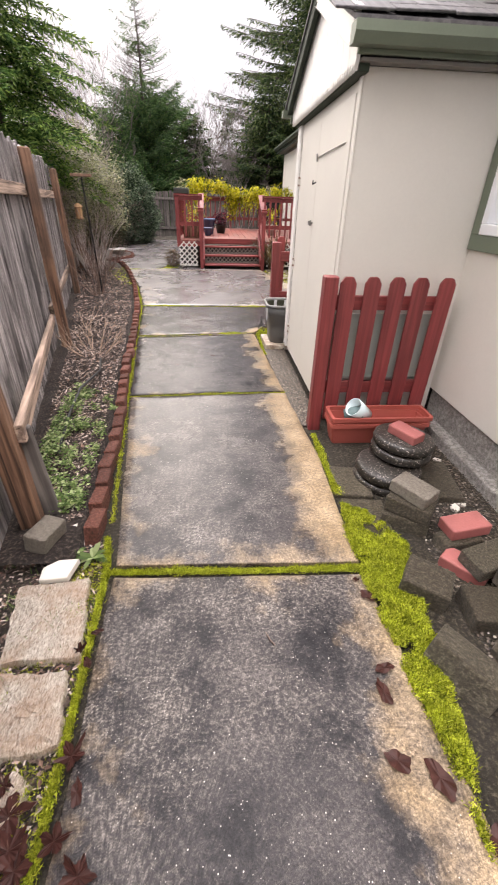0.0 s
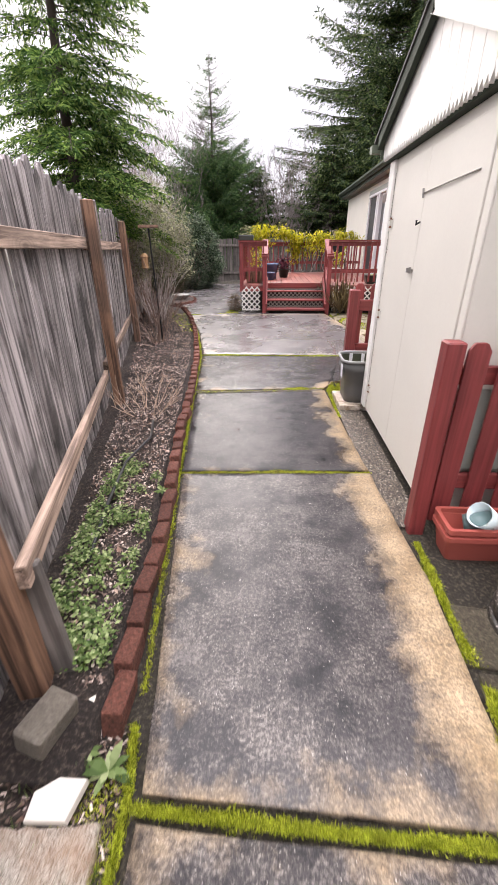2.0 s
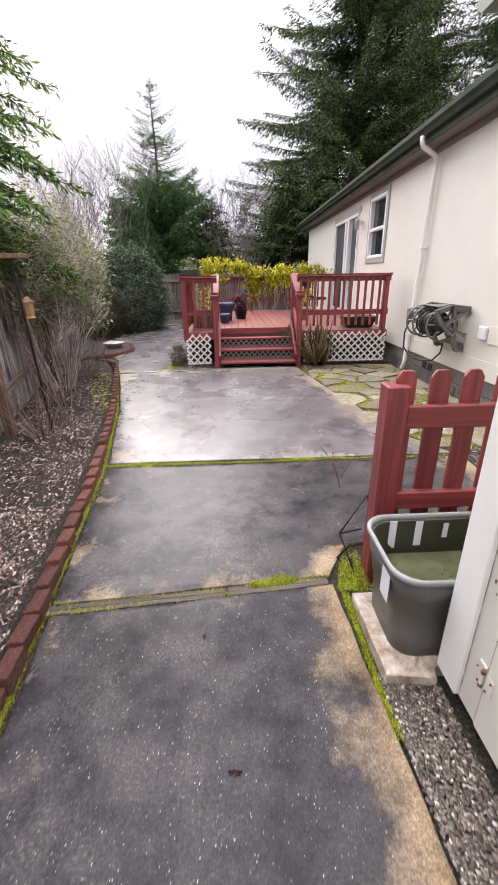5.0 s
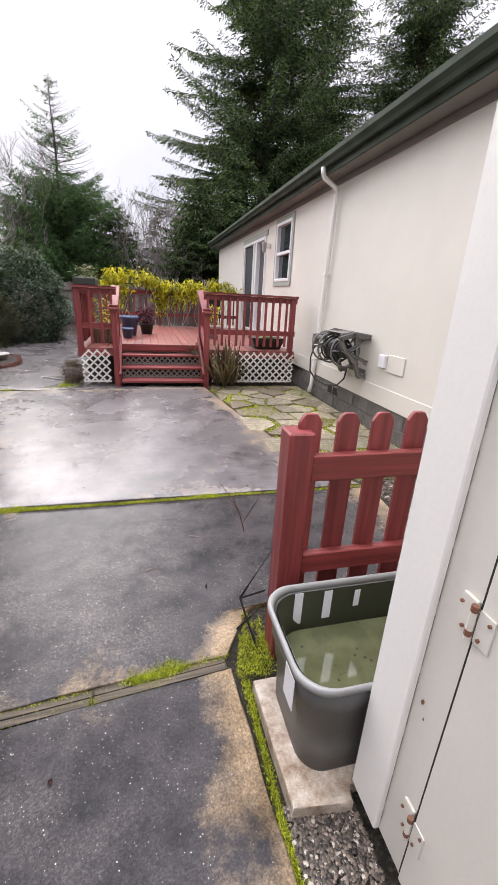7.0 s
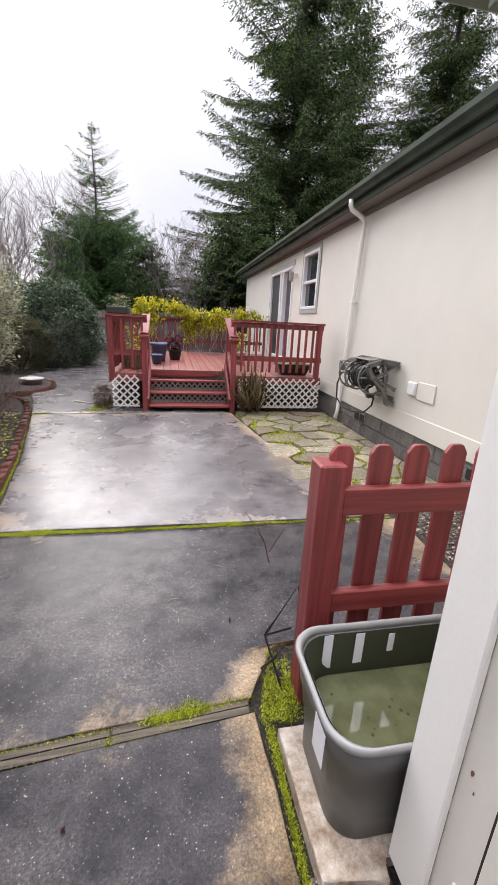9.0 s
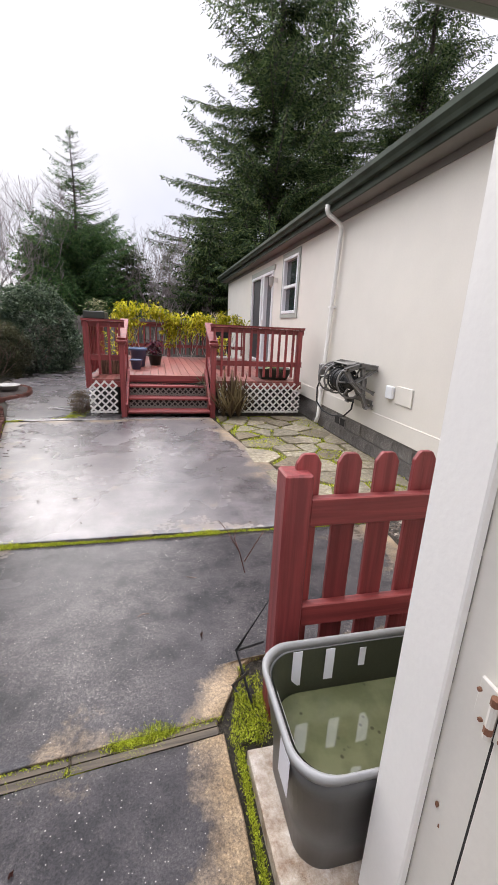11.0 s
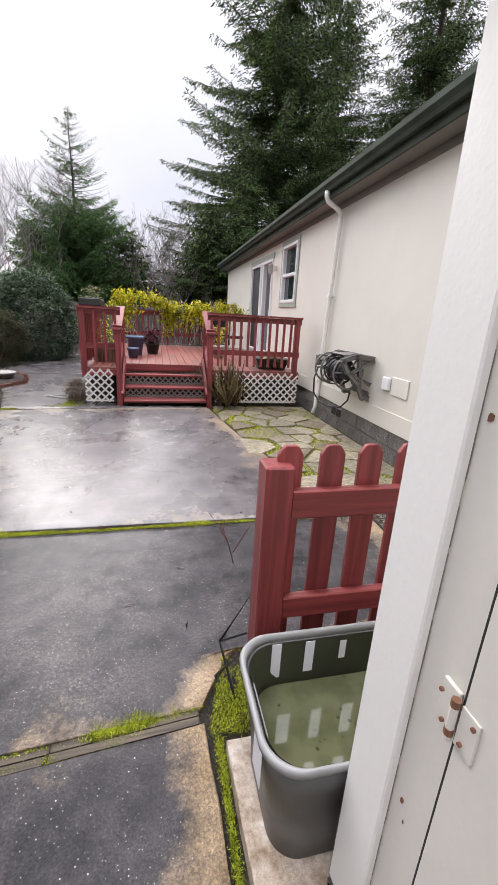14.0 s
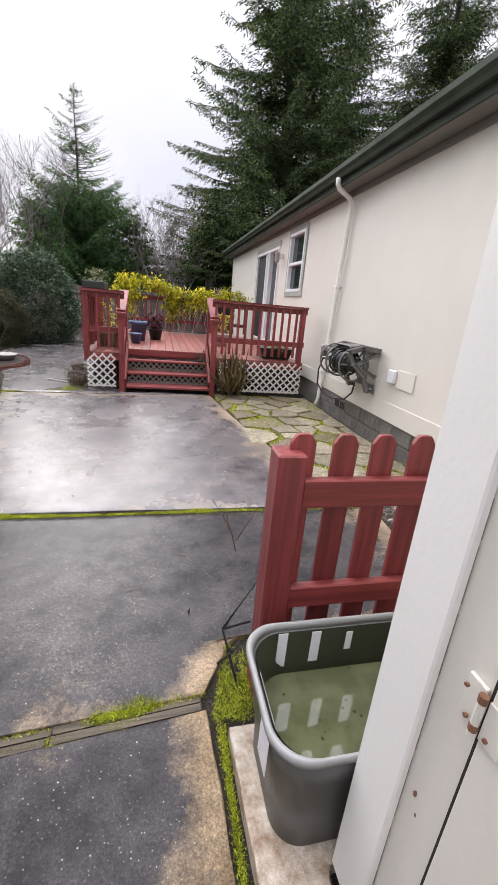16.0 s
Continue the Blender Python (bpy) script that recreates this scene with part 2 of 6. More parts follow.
M["strip_wood"] = wood("grey_joint_timber_grain", (0.022, 0.017, 0.011), (0.13, 0.10, 0.068), 0, 0.7, 0.2, 0.6)
M["far_fence"] = wood("brown_grey_far_board", (0.07, 0.062, 0.056), (0.22, 0.19, 0.175), 2, 0.85, 0.8, 0.4, 0.6)
M["lattice"] = plain("flaking_white_lattice", (0.72, 0.70, 0.66), 0.6, var=0.12, scale=20)
# shaded copy of the lattice paint, for the panels behind the steps
M["lattice_dim"] = plain("shaded_white_lattice", (0.20, 0.185, 0.165), 0.75, var=0.3, scale=20)
M["brick"] = soil("terracotta_edging_brick", (0.030, 0.014, 0.010), (0.150, 0.050, 0.034), (0.30, 0.12, 0.085), 55, 0.8, 0.6)
M["brick_pink"] = plain("pink_red_brick", (0.36, 0.115, 0.105), 0.6, var=0.3, scale=22, bump=0.4)
M["block"] = soil("grey_brown_concrete_paver", (0.026, 0.021, 0.014), (0.105, 0.088, 0.062), (0.30, 0.26, 0.205), 80, 0.5, 0.45)
M["block_pale"] = soil("pale_concrete_paver", (0.16, 0.135, 0.11), (0.26, 0.225, 0.185), (0.36, 0.315, 0.27), 70, 0.6)
dn = Net("exposed_aggregate_disc", 0.35)
speck = dn.ramp(dn.voronoi(75), (0.20, 1.0), (0.30, 0.0))
dn.color(dn.mix(dn.math("MULTIPLY", speck, dn.ramp(dn.noise(30, 3), (0.36, 0.0), (0.52, 0.9))), dn.ramp(dn.noise(40, 5), (0.3, (0.008, 0.007, 0.006)), (0.7, (0.045, 0.038, 0.032))), (0.42, 0.37, 0.33))).bump(dn.voronoi(75), 0.3, 0.004)
M["disc"] = dn.m
M["planter"] = plain("terracotta_plastic", (0.40, 0.095, 0.075), 0.42, var=0.1)
M["cup_teal"] = plain("grey_teal_plastic", (0.13, 0.20, 0.20), 0.4)
M["cup_white"] = plain("pale_blue_plastic", (0.66, 0.78, 0.80), 0.35)
M["tub"] = plain("grey_stock_tank_plastic", (0.115, 0.115, 0.112), 0.42, var=0.06, bump=0.1)
M["tub_rim"] = plain("pale_grey_tank_rim", (0.30, 0.30, 0.295), 0.4, var=0.06)
M["tub_in"] = plain("olive_algae_lining", (0.042, 0.045, 0.026), 0.5, var=0.3)
M["label"] = plain("white_label", (0.78, 0.78, 0.82), 0.4, var=0.02)
M["black"] = plain("black_rubber", (0.02, 0.02, 0.021), 0.45)
M["black_iron"] = plain("black_wrought_iron", (0.018, 0.018, 0.019), 0.4, 0.6)
M["steel"] = plain("dull_steel", (0.42, 0.40, 0.38), 0.4, 0.9)
M["rust"] = plain("rusty_hinge", (0.19, 0.085, 0.048), 0.8, var=0.4, scale=40)
M["reel"] = plain("taupe_reel_plastic", (0.15, 0.143, 0.135), 0.45)
M["flag"] = soil("flagstone", (0.10, 0.085, 0.055), (0.28, 0.245, 0.175), (0.55, 0.50, 0.40), 18, 0.45, 0.8)
M["pad"] = soil("cut_stone_pad", (0.24, 0.14, 0.075), (0.56, 0.47, 0.38), (0.86, 0.82, 0.77), 13, 0.6)
rp = Net("rough_stone_paver", 0.55)
ridge = rp.noise(1.0, 5, rp.scaled(170, 60, 60), 0.7, 0.8)
rcol = rp.ramp(ridge, (0.32, (0.10, 0.07, 0.05)), (0.44, (0.52, 0.43, 0.345)), (0.62, (0.88, 0.82, 0.74)))
rcol = rp.mix(rp.ramp(rp.noise(9, 5), (0.42, 0.0), (0.62, 0.65)), rcol, (0.48, 0.31, 0.20))
rp.color(rcol).bump(ridge, 1.0, 0.02)
M["rough_paver"] = rp.m
M["white_stone"] = plain("white_quartz", (0.66, 0.62, 0.56), 0.7, var=0.12)
M["mulch"] = soil("dark_mulch", (0.006, 0.004, 0.004), (0.026, 0.017, 0.013), (0.20, 0.145, 0.12), 60)
M["chip"] = gravelly("bark_chips", (0.0, (0.012, 0.008, 0.007)), (0.55, (0.06, 0.038, 0.030)), (0.78, (0.22, 0.15, 0.12)), (1.0, (0.72, 0.60, 0.53)))
M["litter"] = leafy("dry_leaf_litter", (0.07, 0.04, 0.03), (0.32, 0.20, 0.155), (0.62, 0.47, 0.40), 0.7, 0.1, 9)
M["earth"] = soil("garden_earth", (0.010, 0.008, 0.006), (0.042, 0.034, 0.024), (0.20, 0.165, 0.12), 60)
M["pebble"] = gravelly("river_pebbles", (0.0, (0.018, 0.015, 0.013)), (0.5, (0.072, 0.055, 0.042)), (0.90, (0.20, 0.155, 0.12)), (1.0, (0.52, 0.47, 0.40)), rough=0.4)
M["moss"] = leafy("yellow_green_moss", (0.08, 0.11, 0.012), (0.41, 0.46, 0.035), (0.80, 0.82, 0.13), 0.85, 0.3, 22)
M["moss_mat"] = soil("moss_mat", (0.05, 0.05, 0.018), (0.17, 0.165, 0.045), (0.42, 0.40, 0.08), 30)
M["needle"] = leafy("fir_needles", (0.010, 0.021, 0.011), (0.042, 0.070, 0.030), (0.14, 0.175, 0.07), 0.6)
M["needle_warm"] = leafy("cedar_needles", (0.016, 0.045, 0.013), (0.085, 0.16, 0.043), (0.26, 0.36, 0.10), 0.6)
M["needle_mid"] = leafy("young_fir_needles", (0.015, 0.040, 0.017), (0.055, 0.110, 0.042), (0.14, 0.205, 0.078), 0.6)
M["bark"] = plain("dark_conifer_bark", (0.055, 0.042, 0.035), 0.9, var=0.35, scale=16, bump=0.6)
M["twig"] = plain("grey_brown_twig", (0.44, 0.385, 0.365), 0.85, var=0.3, scale=30)
M["twig_far"] = plain("grey_mauve_winter_twig", (0.16, 0.13, 0.13), 0.85, var=0.3, scale=3)
M["twig_dark"] = plain("dark_brown_stem", (0.20, 0.135, 0.11), 0.85, var=0.3, scale=30)
M["twig_pale"] = plain("straw_dead_twig", (0.42, 0.30, 0.22), 0.85, var=0.2, scale=30)
M["olive_leaf"] = leafy("grey_olive_leaf", (0.095, 0.10, 0.062), (0.25, 0.25, 0.17), (0.47, 0.46, 0.35))
M["rhodo"] = leafy("dark_evergreen_leaf", (0.014, 0.030, 0.018), (0.06, 0.095, 0.062), (0.26, 0.32, 0.25), 0.3)
M["boxleaf"] = leafy("brown_green_leaf", (0.035, 0.035, 0.022), (0.075, 0.075, 0.045), (0.12, 0.115, 0.075))
M["weed"] = leafy("fresh_green_leaf", (0.05, 0.095, 0.03), (0.20, 0.29, 0.10), (0.55, 0.62, 0.34))
M["yellow"] = leafy("yellow_autumn_leaf", (0.15, 0.17, 0.015), (0.46, 0.42, 0.018), (0.66, 0.58, 0.09))
M["purple"] = leafy("purple_leaf", (0.030, 0.008, 0.016), (0.075, 0.018, 0.035), (0.14, 0.03, 0.06))
M["straw"] = leafy("brown_strap_leaf", (0.055, 0.035, 0.025), (0.15, 0.105, 0.07), (0.27, 0.21, 0.13))
M["dead_leaf"] = leafy("dead_brown_leaf", (0.014, 0.006, 0.006), (0.026, 0.011, 0.010), (0.055, 0.022, 0.018), 0.3, 0.0, 40)
M["glass"] = glassy("dark_window_glass")
M["screen"] = plain("dark_insect_screen", (0.025, 0.026, 0.030), 0.7)
M["pot_blue"] = plain("glazed_blue_pot", (0.055, 0.085, 0.16), 0.25)
M["pot_dark"] = plain("dark_green_trough", (0.022, 0.028, 0.022), 0.5)
M["pot_grey"] = plain("grey_ceramic", (0.35, 0.33, 0.31), 0.5)
M["copper"] = plain("aged_lantern", (0.42, 0.25, 0.13), 0.5, 0.3)

water_net = Net("murky_water", 0.03, 0, 0.6)
water_net.color(water_net.ramp(water_net.noise(7, 4), (0.42, (0.075, 0.085, 0.035)), (0.62, (0.115, 0.125, 0.06))))
haze = water_net.ramp(water_net.voronoi(26), (0.10, 1.0), (0.22, 0.0))
water_net.color(water_net.mix(water_net.math("MULTIPLY", haze, water_net.ramp(water_net.noise(9, 3), (0.52, 0.0), (0.60, 0.8))), water_net.ramp(water_net.noise(7, 4), (0.42, (0.085, 0.092, 0.045)), (0.62, (0.125, 0.132, 0.07))), (0.03, 0.03, 0.015)))
M["water"] = water_net.m

# ---- mesh helpers ----


def thing(name, x, y, z, label, category, group="", kind=""):
    ob = new(name)
    ob.empty_display_size = 0.1
    ob.location = (x, y, z)
    return tagged(ob, label, category, group, kind)


def hang(ob, parent):
    ob.parent = parent
    if parent is not None and parent.parent is None:
        ob.matrix_parent_inverse = Matrix.Translation(-parent.location)
    return ob


def mesh_of(bm, name, smooth=False):
    bmesh.ops.recalc_face_normals(bm, faces=bm.faces[:])
    me = bpy.data.meshes.new(name)
    bm.to_mesh(me)
    bm.free()
    if smooth:
        for p in me.polygons:
            p.use_smooth = True
    return me


def part(name, bm, material, parent=None, label="", smooth=False, kind=""):
    me = mesh_of(bm, name, smooth) if isinstance(bm, bmesh.types.BMesh) else bm
    if material and not me.materials:
        me.materials.append(material)
    ob = new(name, me)
    if parent is not None:
        hang(ob, parent)
    return tagged(ob, label, kind=kind)


def raw(name, verts, faces, material, smooth=False):
    me = bpy.data.meshes.new(name)
    me.from_pydata([tuple(v) for v in verts], [], [tuple(f) for f in faces])
    me.materials.append(material)
    if smooth:
        for p in me.polygons:
            p.use_smooth = True
    return me


def bx(bm, x0, x1, y0, y1, z0, z1, bev=0.0, seg=1, m=None):
    r = bmesh.ops.create_cube(bm, size=1)
    vs = r["verts"]
    for v in vs:
        v.co = Vector((x0 + (v.co.x + 0.5) * (x1 - x0), y0 + (v.co.y + 0.5) * (y1 - y0), z0 + (v.co.z + 0.5) * (z1 - z0)))
        if m is not None:
            v.co = m @ v.co
    if bev:
        es = list({e for v in vs for e in v.link_edges})
        bmesh.ops.bevel(bm, geom=es, offset=bev, segments=seg, affect="EDGES", profile=0.5)
    return bm


def box(x0, x1, y0, y1, z0, z1, bev=0.004, seg=1, m=None):
    return bx(bmesh.new(), x0, x1, y0, y1, z0, z1, bev, seg, m)


def beam(bm, p, q, w, h, bev=0.004, up=(0, 0, 1)):
    p, q = Vector(p), Vector(q)
    d = (q - p).normalized()
    s = d.cross(Vector(up)).normalized()
    u = s.cross(d)
    m = Matrix(((d.x, s.x, u.x, p.x), (d.y, s.y, u.y, p.y), (d.z, s.z, u.z, p.z), (0, 0, 0, 1)))
    return bx(bm, 0, (q - p).length, -w / 2, w / 2, -h / 2, h / 2, bev, 1, m)


def tube(bm, pts, r, n=8, cap=True):
    pts = [Vector(p) for p in pts]
    rs = r if isinstance(r, (list, tuple)) else [r] * len(pts)
    rings = []
    for i, p in enumerate(pts):
        d = (pts[min(i + 1, len(pts) - 1)] - pts[max(i - 1, 0)]).normalized()
        a = d.orthogonal().normalized() if i == 0 else (a - d * a.dot(d)).normalized()
        b = d.cross(a)
        rings.append([bm.verts.new(p + rs[i] * (math.cos(k * math.tau / n) * a + math.sin(k * math.tau / n) * b)) for k in range(n)])
    for u, v in zip(rings, rings[1:]):
        for k in range(n):
            bm.faces.new((u[k], u[(k + 1) % n], v[(k + 1) % n], v[k]))
    if cap:
        bm.faces.new(rings[0][::-1])
        bm.faces.new(rings[-1])
    return bm


def prism(bm, poly, z0, z1, bev=0.0):
    lo = [bm.verts.new((x, y, z0)) for x, y in poly]
    hi = [bm.verts.new((x, y, z1)) for x, y in poly]
    n = len(poly)
    top = bm.faces.new(hi)
    bm.faces.new(lo[::-1])
    for i in range(n):
        bm.faces.new((lo[i], lo[(i + 1) % n], hi[(i + 1) % n], hi[i]))
    if bev:
        bmesh.ops.bevel(bm, geom=list(top.edges), offset=bev, segments=2, affect="EDGES", profile=0.5)
    return bm


def lathe(bm, prof, cx, cy, n=24):
    rings = [[bm.verts.new((cx + r * math.cos(k * math.tau / n), cy + r * math.sin(k * math.tau / n), z)) for k in range(n)] for r, z in prof]
    for u, v in zip(rings, rings[1:]):
        for k in range(n):
            bm.faces.new((u[k], u[(k + 1) % n], v[(k + 1) % n], v[k]))
    bm.faces.new(rings[0][::-1])
    bm.faces.new(rings[-1])
    return bm


def lerp(a, b, t):
    return a + (b - a) * t


def along(line, t):
    """The point at fraction t of a polyline."""
    seg = [math.dist(a, b) for a, b in zip(line, line[1:])]
    d = t * sum(seg)
    for (a, b), s in zip(zip(line, line[1:]), seg):
        if d <= s:
            return tuple(lerp(u, v, d / s) for u, v in zip(a, b))
        d -= s
    return line[-1]


def run(line):
    return sum(math.dist(a, b) for a, b in zip(line, line[1:]))


def inside(poly, x, y):
    c, n = False, len(poly)
    for i in range(n):
        (x0, y0), (x1, y1) = poly[i], poly[i - 1]
        if (y0 > y) != (y1 > y) and x < (x1 - x0) * (y - y0) / (y1 - y0) + x0:
            c = not c
    return c


def scatter_in(poly, n, rng):
    xs, ys = [p[0] for p in poly], [p[1] for p in poly]
    out = []
    while len(out) < n:
        x, y = rng.uniform(min(xs), max(xs)), rng.uniform(min(ys), max(ys))
        if inside(poly, x, y):
            out.append((x, y))
    return out


def blades(spots, rng, h=(0.01, 0.03), w=0.004, lean=0.6):
    """Small upright slivers at the spots (x, y, z): moss fronds, grass."""
    vs, fs = [], []
    for x, y, z in spots:
        a, l = rng.uniform(0, math.tau), rng.uniform(*h)
        dx, dy = math.cos(a) * w, math.sin(a) * w
        b, k = rng.uniform(0, math.tau), rng.uniform(0, lean) * l
        i = len(vs)
        vs += [(x - dx, y - dy, z), (x + dx, y + dy, z), (x + math.cos(b) * k, y + math.sin(b) * k, z + l)]
        fs.append((i, i + 1, i + 2))
    return vs, fs


def leaves(spots, rng, size=(0.04, 0.08), aspect=0.45, droop=0.5):
    """Folded four-cornered leaves at the spots (x, y, z)."""
    vs, fs = [], []
    for x, y, z in spots:
        a, l = rng.uniform(0, math.tau), rng.uniform(*size)
        e = rng.uniform(-droop, droop) - droop * 0.3
        d = Vector((math.cos(a) * math.cos(e), math.sin(a) * math.cos(e), math.sin(e)))
        s = Vector((-math.sin(a), math.cos(a), rng.uniform(-0.5, 0.5))).normalized() * l * aspect / 2
        p = Vector((x, y, z))
        up = d.cross(s).normalized() * l * 0.08
        i = len(vs)
        vs += [p, p + d * l * 0.5 + s + up, p + d * l, p + d * l * 0.5 - s + up]
        fs += [(i, i + 1, i + 2), (i, i + 2, i + 3)]
    return vs, fs


def pebbles(spots, rng, size=(0.006, 0.016), flat=0.6):
    """Small rounded stones (octahedra with a waist) at the spots."""
    vs, fs = [], []
    for x, y, z in spots:
        r, a = rng.uniform(*size), rng.uniform(0, math.tau)
        k = rng.uniform(0.6, 1.0)
        i = len(vs)
        vs.append((x, y, z + r * flat))
        for j in range(5):
            b = a + j * math.tau / 5
            u, v = math.cos(j * math.tau / 5) * r, math.sin(j * math.tau / 5) * r * k
            vs.append((x + u * math.cos(a) - v * math.sin(a), y + u * math.sin(a) + v * math.cos(a), z + rng.uniform(-0.1, 0.25) * r))
        for j in range(5):
            fs.append((i, i + 1 + j, i + 1 + (j + 1) % 5))
    return vs, fs

# ---- ground ----
rng = random.Random(11)
g = bmesh.new()
bmesh.ops.create_grid(g, x_segments=2, y_segments=2, size=400, matrix=Matrix.Translation((0, 0, -0.03)))
tagged(part("ground", g, M["earth"]), "damp brown garden earth with sparse green growth", "ground", kind="structure")


def slab(name, left, right, label, tan=(0.5, 0.5, 0.5, 0.5), nu=26, nv=40, film_sheen=0.0, worn=1.0, blotch=0.0):
    """A cast slab between two edge lines; tan is the stain at its left, right, near and far borders."""
    vs, fs, att = [], [], []
    us = [0, 0.004] + [0.004 + 0.992 * i / nu for i in range(1, nu)] + [0.996, 1]
    ts = [0, 0.003] + [0.003 + 0.994 * i / nv for i in range(1, nv)] + [0.997, 1]
    for t in ts:
        a, b = along(left, t), along(right, t)
        for u in us:
            x, y = lerp(a[0], b[0], u), lerp(a[1], b[1], u)
            edge = u in (0, 1) or t in (0, 1)
            wob = 0.012 * noise.noise((x * 5, y * 5, 0)) if edge else 0
            vs.append((x + wob, y + wob * 0.6, (-0.004 if edge else 0) + 0.003 * noise.noise((x * 1.5, y * 1.5, 3))))
            w, l = math.dist(a, b), run(left)
            k = [max(0, 1 - u * w / 0.42) * tan[0], max(0, 1 - (1 - u) * w / 0.42) * tan[1], max(0, 1 - t * l / 0.3) * tan[2], max(0, 1 - (1 - t) * l / 0.3) * tan[3]]
            att.append(max(k) + blotch)
    n, m = len(us), len(ts)
    for j in range(m - 1):
        for i in range(n - 1):
            fs.append((j * n + i, j * n + i + 1, (j + 1) * n + i + 1, (j + 1) * n + i))
    rim = [i for i in range(n)] + [j * n + n - 1 for j in range(1, m)] + [(m - 1) * n + i for i in range(n - 2, -1, -1)] + [j * n for j in range(m - 2, 0, -1)]
    base = len(vs)
    for i in rim:
        vs.append((vs[i][0], vs[i][1], -0.1))
        att.append(0)
    for i in range(len(rim)):
        j = (i + 1) % len(rim)
        fs.append((rim[i], rim[j], base + j, base + i)[::-1])
    me = raw(name, vs, fs, M["concrete"], True)
    for p in me.polygons[-len(rim):]:
        p.use_smooth = False
    me.attributes.new("border", "FLOAT", "POINT").data.foreach_set("value", att)
    me.attributes.new("film_sheen", "FLOAT", "POINT").data.foreach_set("value", [film_sheen] * len(vs))
    me.attributes.new("worn", "FLOAT", "POINT").data.foreach_set("value", [worn] * len(vs))
    return tagged(new(name, me), label, "concrete slab", "concrete walk slabs", "structure")


slab("pavement", [(-0.17, -2.2), (-0.16, 0.5), (-0.19, 1.34)], [(1.04, -2.2), (1.02, 0.4), (0.95, 1.30)], "dark wet concrete path slab with worn pale patches", (0.5, 0.85, 0.3, 0.5), film_sheen=0.0, worn=0.8)
slab("pavement", [(-0.19, 1.41), (-0.44, 3.28)], [(0.95, 1.37), (0.97, 2.33), (0.90, 3.34)], "damp concrete path slab with ochre-stained border", (0.5, 1.0, 0.6, 0.3), film_sheen=0.18, worn=0.6)
slab("pavement", [(-0.455, 3.32), (-0.64, 5.03)], [(0.90, 3.38), (0.79, 5.17)], "smooth wet grey concrete path slab", (0.25, 0.75, 0.3, 0.3), film_sheen=0.02, worn=0.16)
slab("pavement", [(-0.66, 5.11), (-0.82, 6.71)], [(0.79, 5.24), (0.95, 5.52), (2.30, 5.60), (2.35, 6.73)], "wet dark concrete slab beside the red gate post", (0.35, 0.7, 0.5, 0.2), film_sheen=0.12, worn=0.22, blotch=0.06)
# high values on these two slabs also paint a pale sky sheen into them
slab("pavement", [(-0.84, 6.80), (-1.16, 8.4), (-1.70, 10.55)], [(2.3, 6.80), (1.9, 7.5), (1.86, 8.28), (1.70, 9.05), (1.46, 10.8)], "broad wet concrete slab before the deck, sky sheen partly in its colour", (0.3, 0.45, 0.2, 0.55), nu=40, film_sheen=0.95, worn=0.3, blotch=0.2)
slab("pavement", [(-1.72, 10.60), (-2.1, 11.9), (-3.1, 14.2), (-3.2, 19.0)], [(1.45, 10.84), (-0.62, 11.1), (-0.62, 14.0), (-0.62, 19.0)], "wet concrete walk leading round behind the deck", (0.4, 0.4, 0.4, 0.2), film_sheen=0.9, worn=0.3)
strip = bmesh.new()
for dy, dz in ((-0.021, 0.0), (0.021, -0.008)):
    beam(strip, (-0.68, 5.067 + dy, -0.026 + dz), (0.22, 5.153 + dy, -0.028 + dz), 0.02, 0.05, 0.005)
    beam(strip, (0.23, 5.153 + dy, -0.024 + dz), (0.77, 5.206 + dy, -0.026 + dz), 0.021, 0.05, 0.005)
tagged(part("trim", strip, M["strip_wood"]), "mossy grey timber expansion strip in the path joint", "joint strip", kind="structure")


def moss_line(line, width, n, seed, h=(0.008, 0.028), z=-0.012):
    r = random.Random(seed)
    pts = []
    for _ in range(n):
        t = r.random()
        x, y = along(line, t)
        k = max(0.0, 0.38 + 1.25 * noise.noise((x * 3.3 + seed, y * 3.3, 0.5)) + 0.5 * noise.noise((x * 14 + seed, y * 14, 0.5)))
        d = r.gauss(0, 0.4) * width * k
        e = r.gauss(0, 0.4) * width * k
        pts.append((x + d, y + e, z + 0.012 * k * max(0, 1 - abs(d) / width)))
    return pts


def moss_patch(poly, n, seed, z=-0.01):
    r = random.Random(seed)
    return [(x, y, z + 0.012 + 0.035 * noise.noise((x * 9, y * 9, 2))) for x, y in scatter_in(poly, n, r) if noise.noise((x * 4.5, y * 4.5, 7)) + 0.5 * noise.noise((x * 17, y * 17, 3)) > -0.05 + r.uniform(-0.2, 0.2)]


def lush_patch(poly, n, seed, z=0.0):
    """Thick cushions with few gaps."""
    r = random.Random(seed)
    return [(x, y, z + 0.05 * abs(noise.noise((x * 11, y * 11, 2))) + 0.012 * noise.noise((x * 40, y * 40, 5))) for x, y in scatter_in(poly, n, r) if noise.noise((x * 5, y * 5, 7)) + 0.4 * noise.noise((x * 21, y * 21, 3)) > -0.26 + r.uniform(-0.15, 0.15)]


def moss(spots, label, seed, h=(0.008, 0.026), w=0.005):
    r = random.Random(seed)
    fine = [(x + r.gauss(0, 0.007), y + r.gauss(0, 0.007), z) for x, y, z in spots for _ in range(3)]
    v, f = blades(fine, r, (h[0] * 0.5, h[1] * 0.55), w * 0.42, 1.1)
    return tagged(new("moss", raw("moss", v, f, M["moss"])), label, "moss", "moss", "stuff")


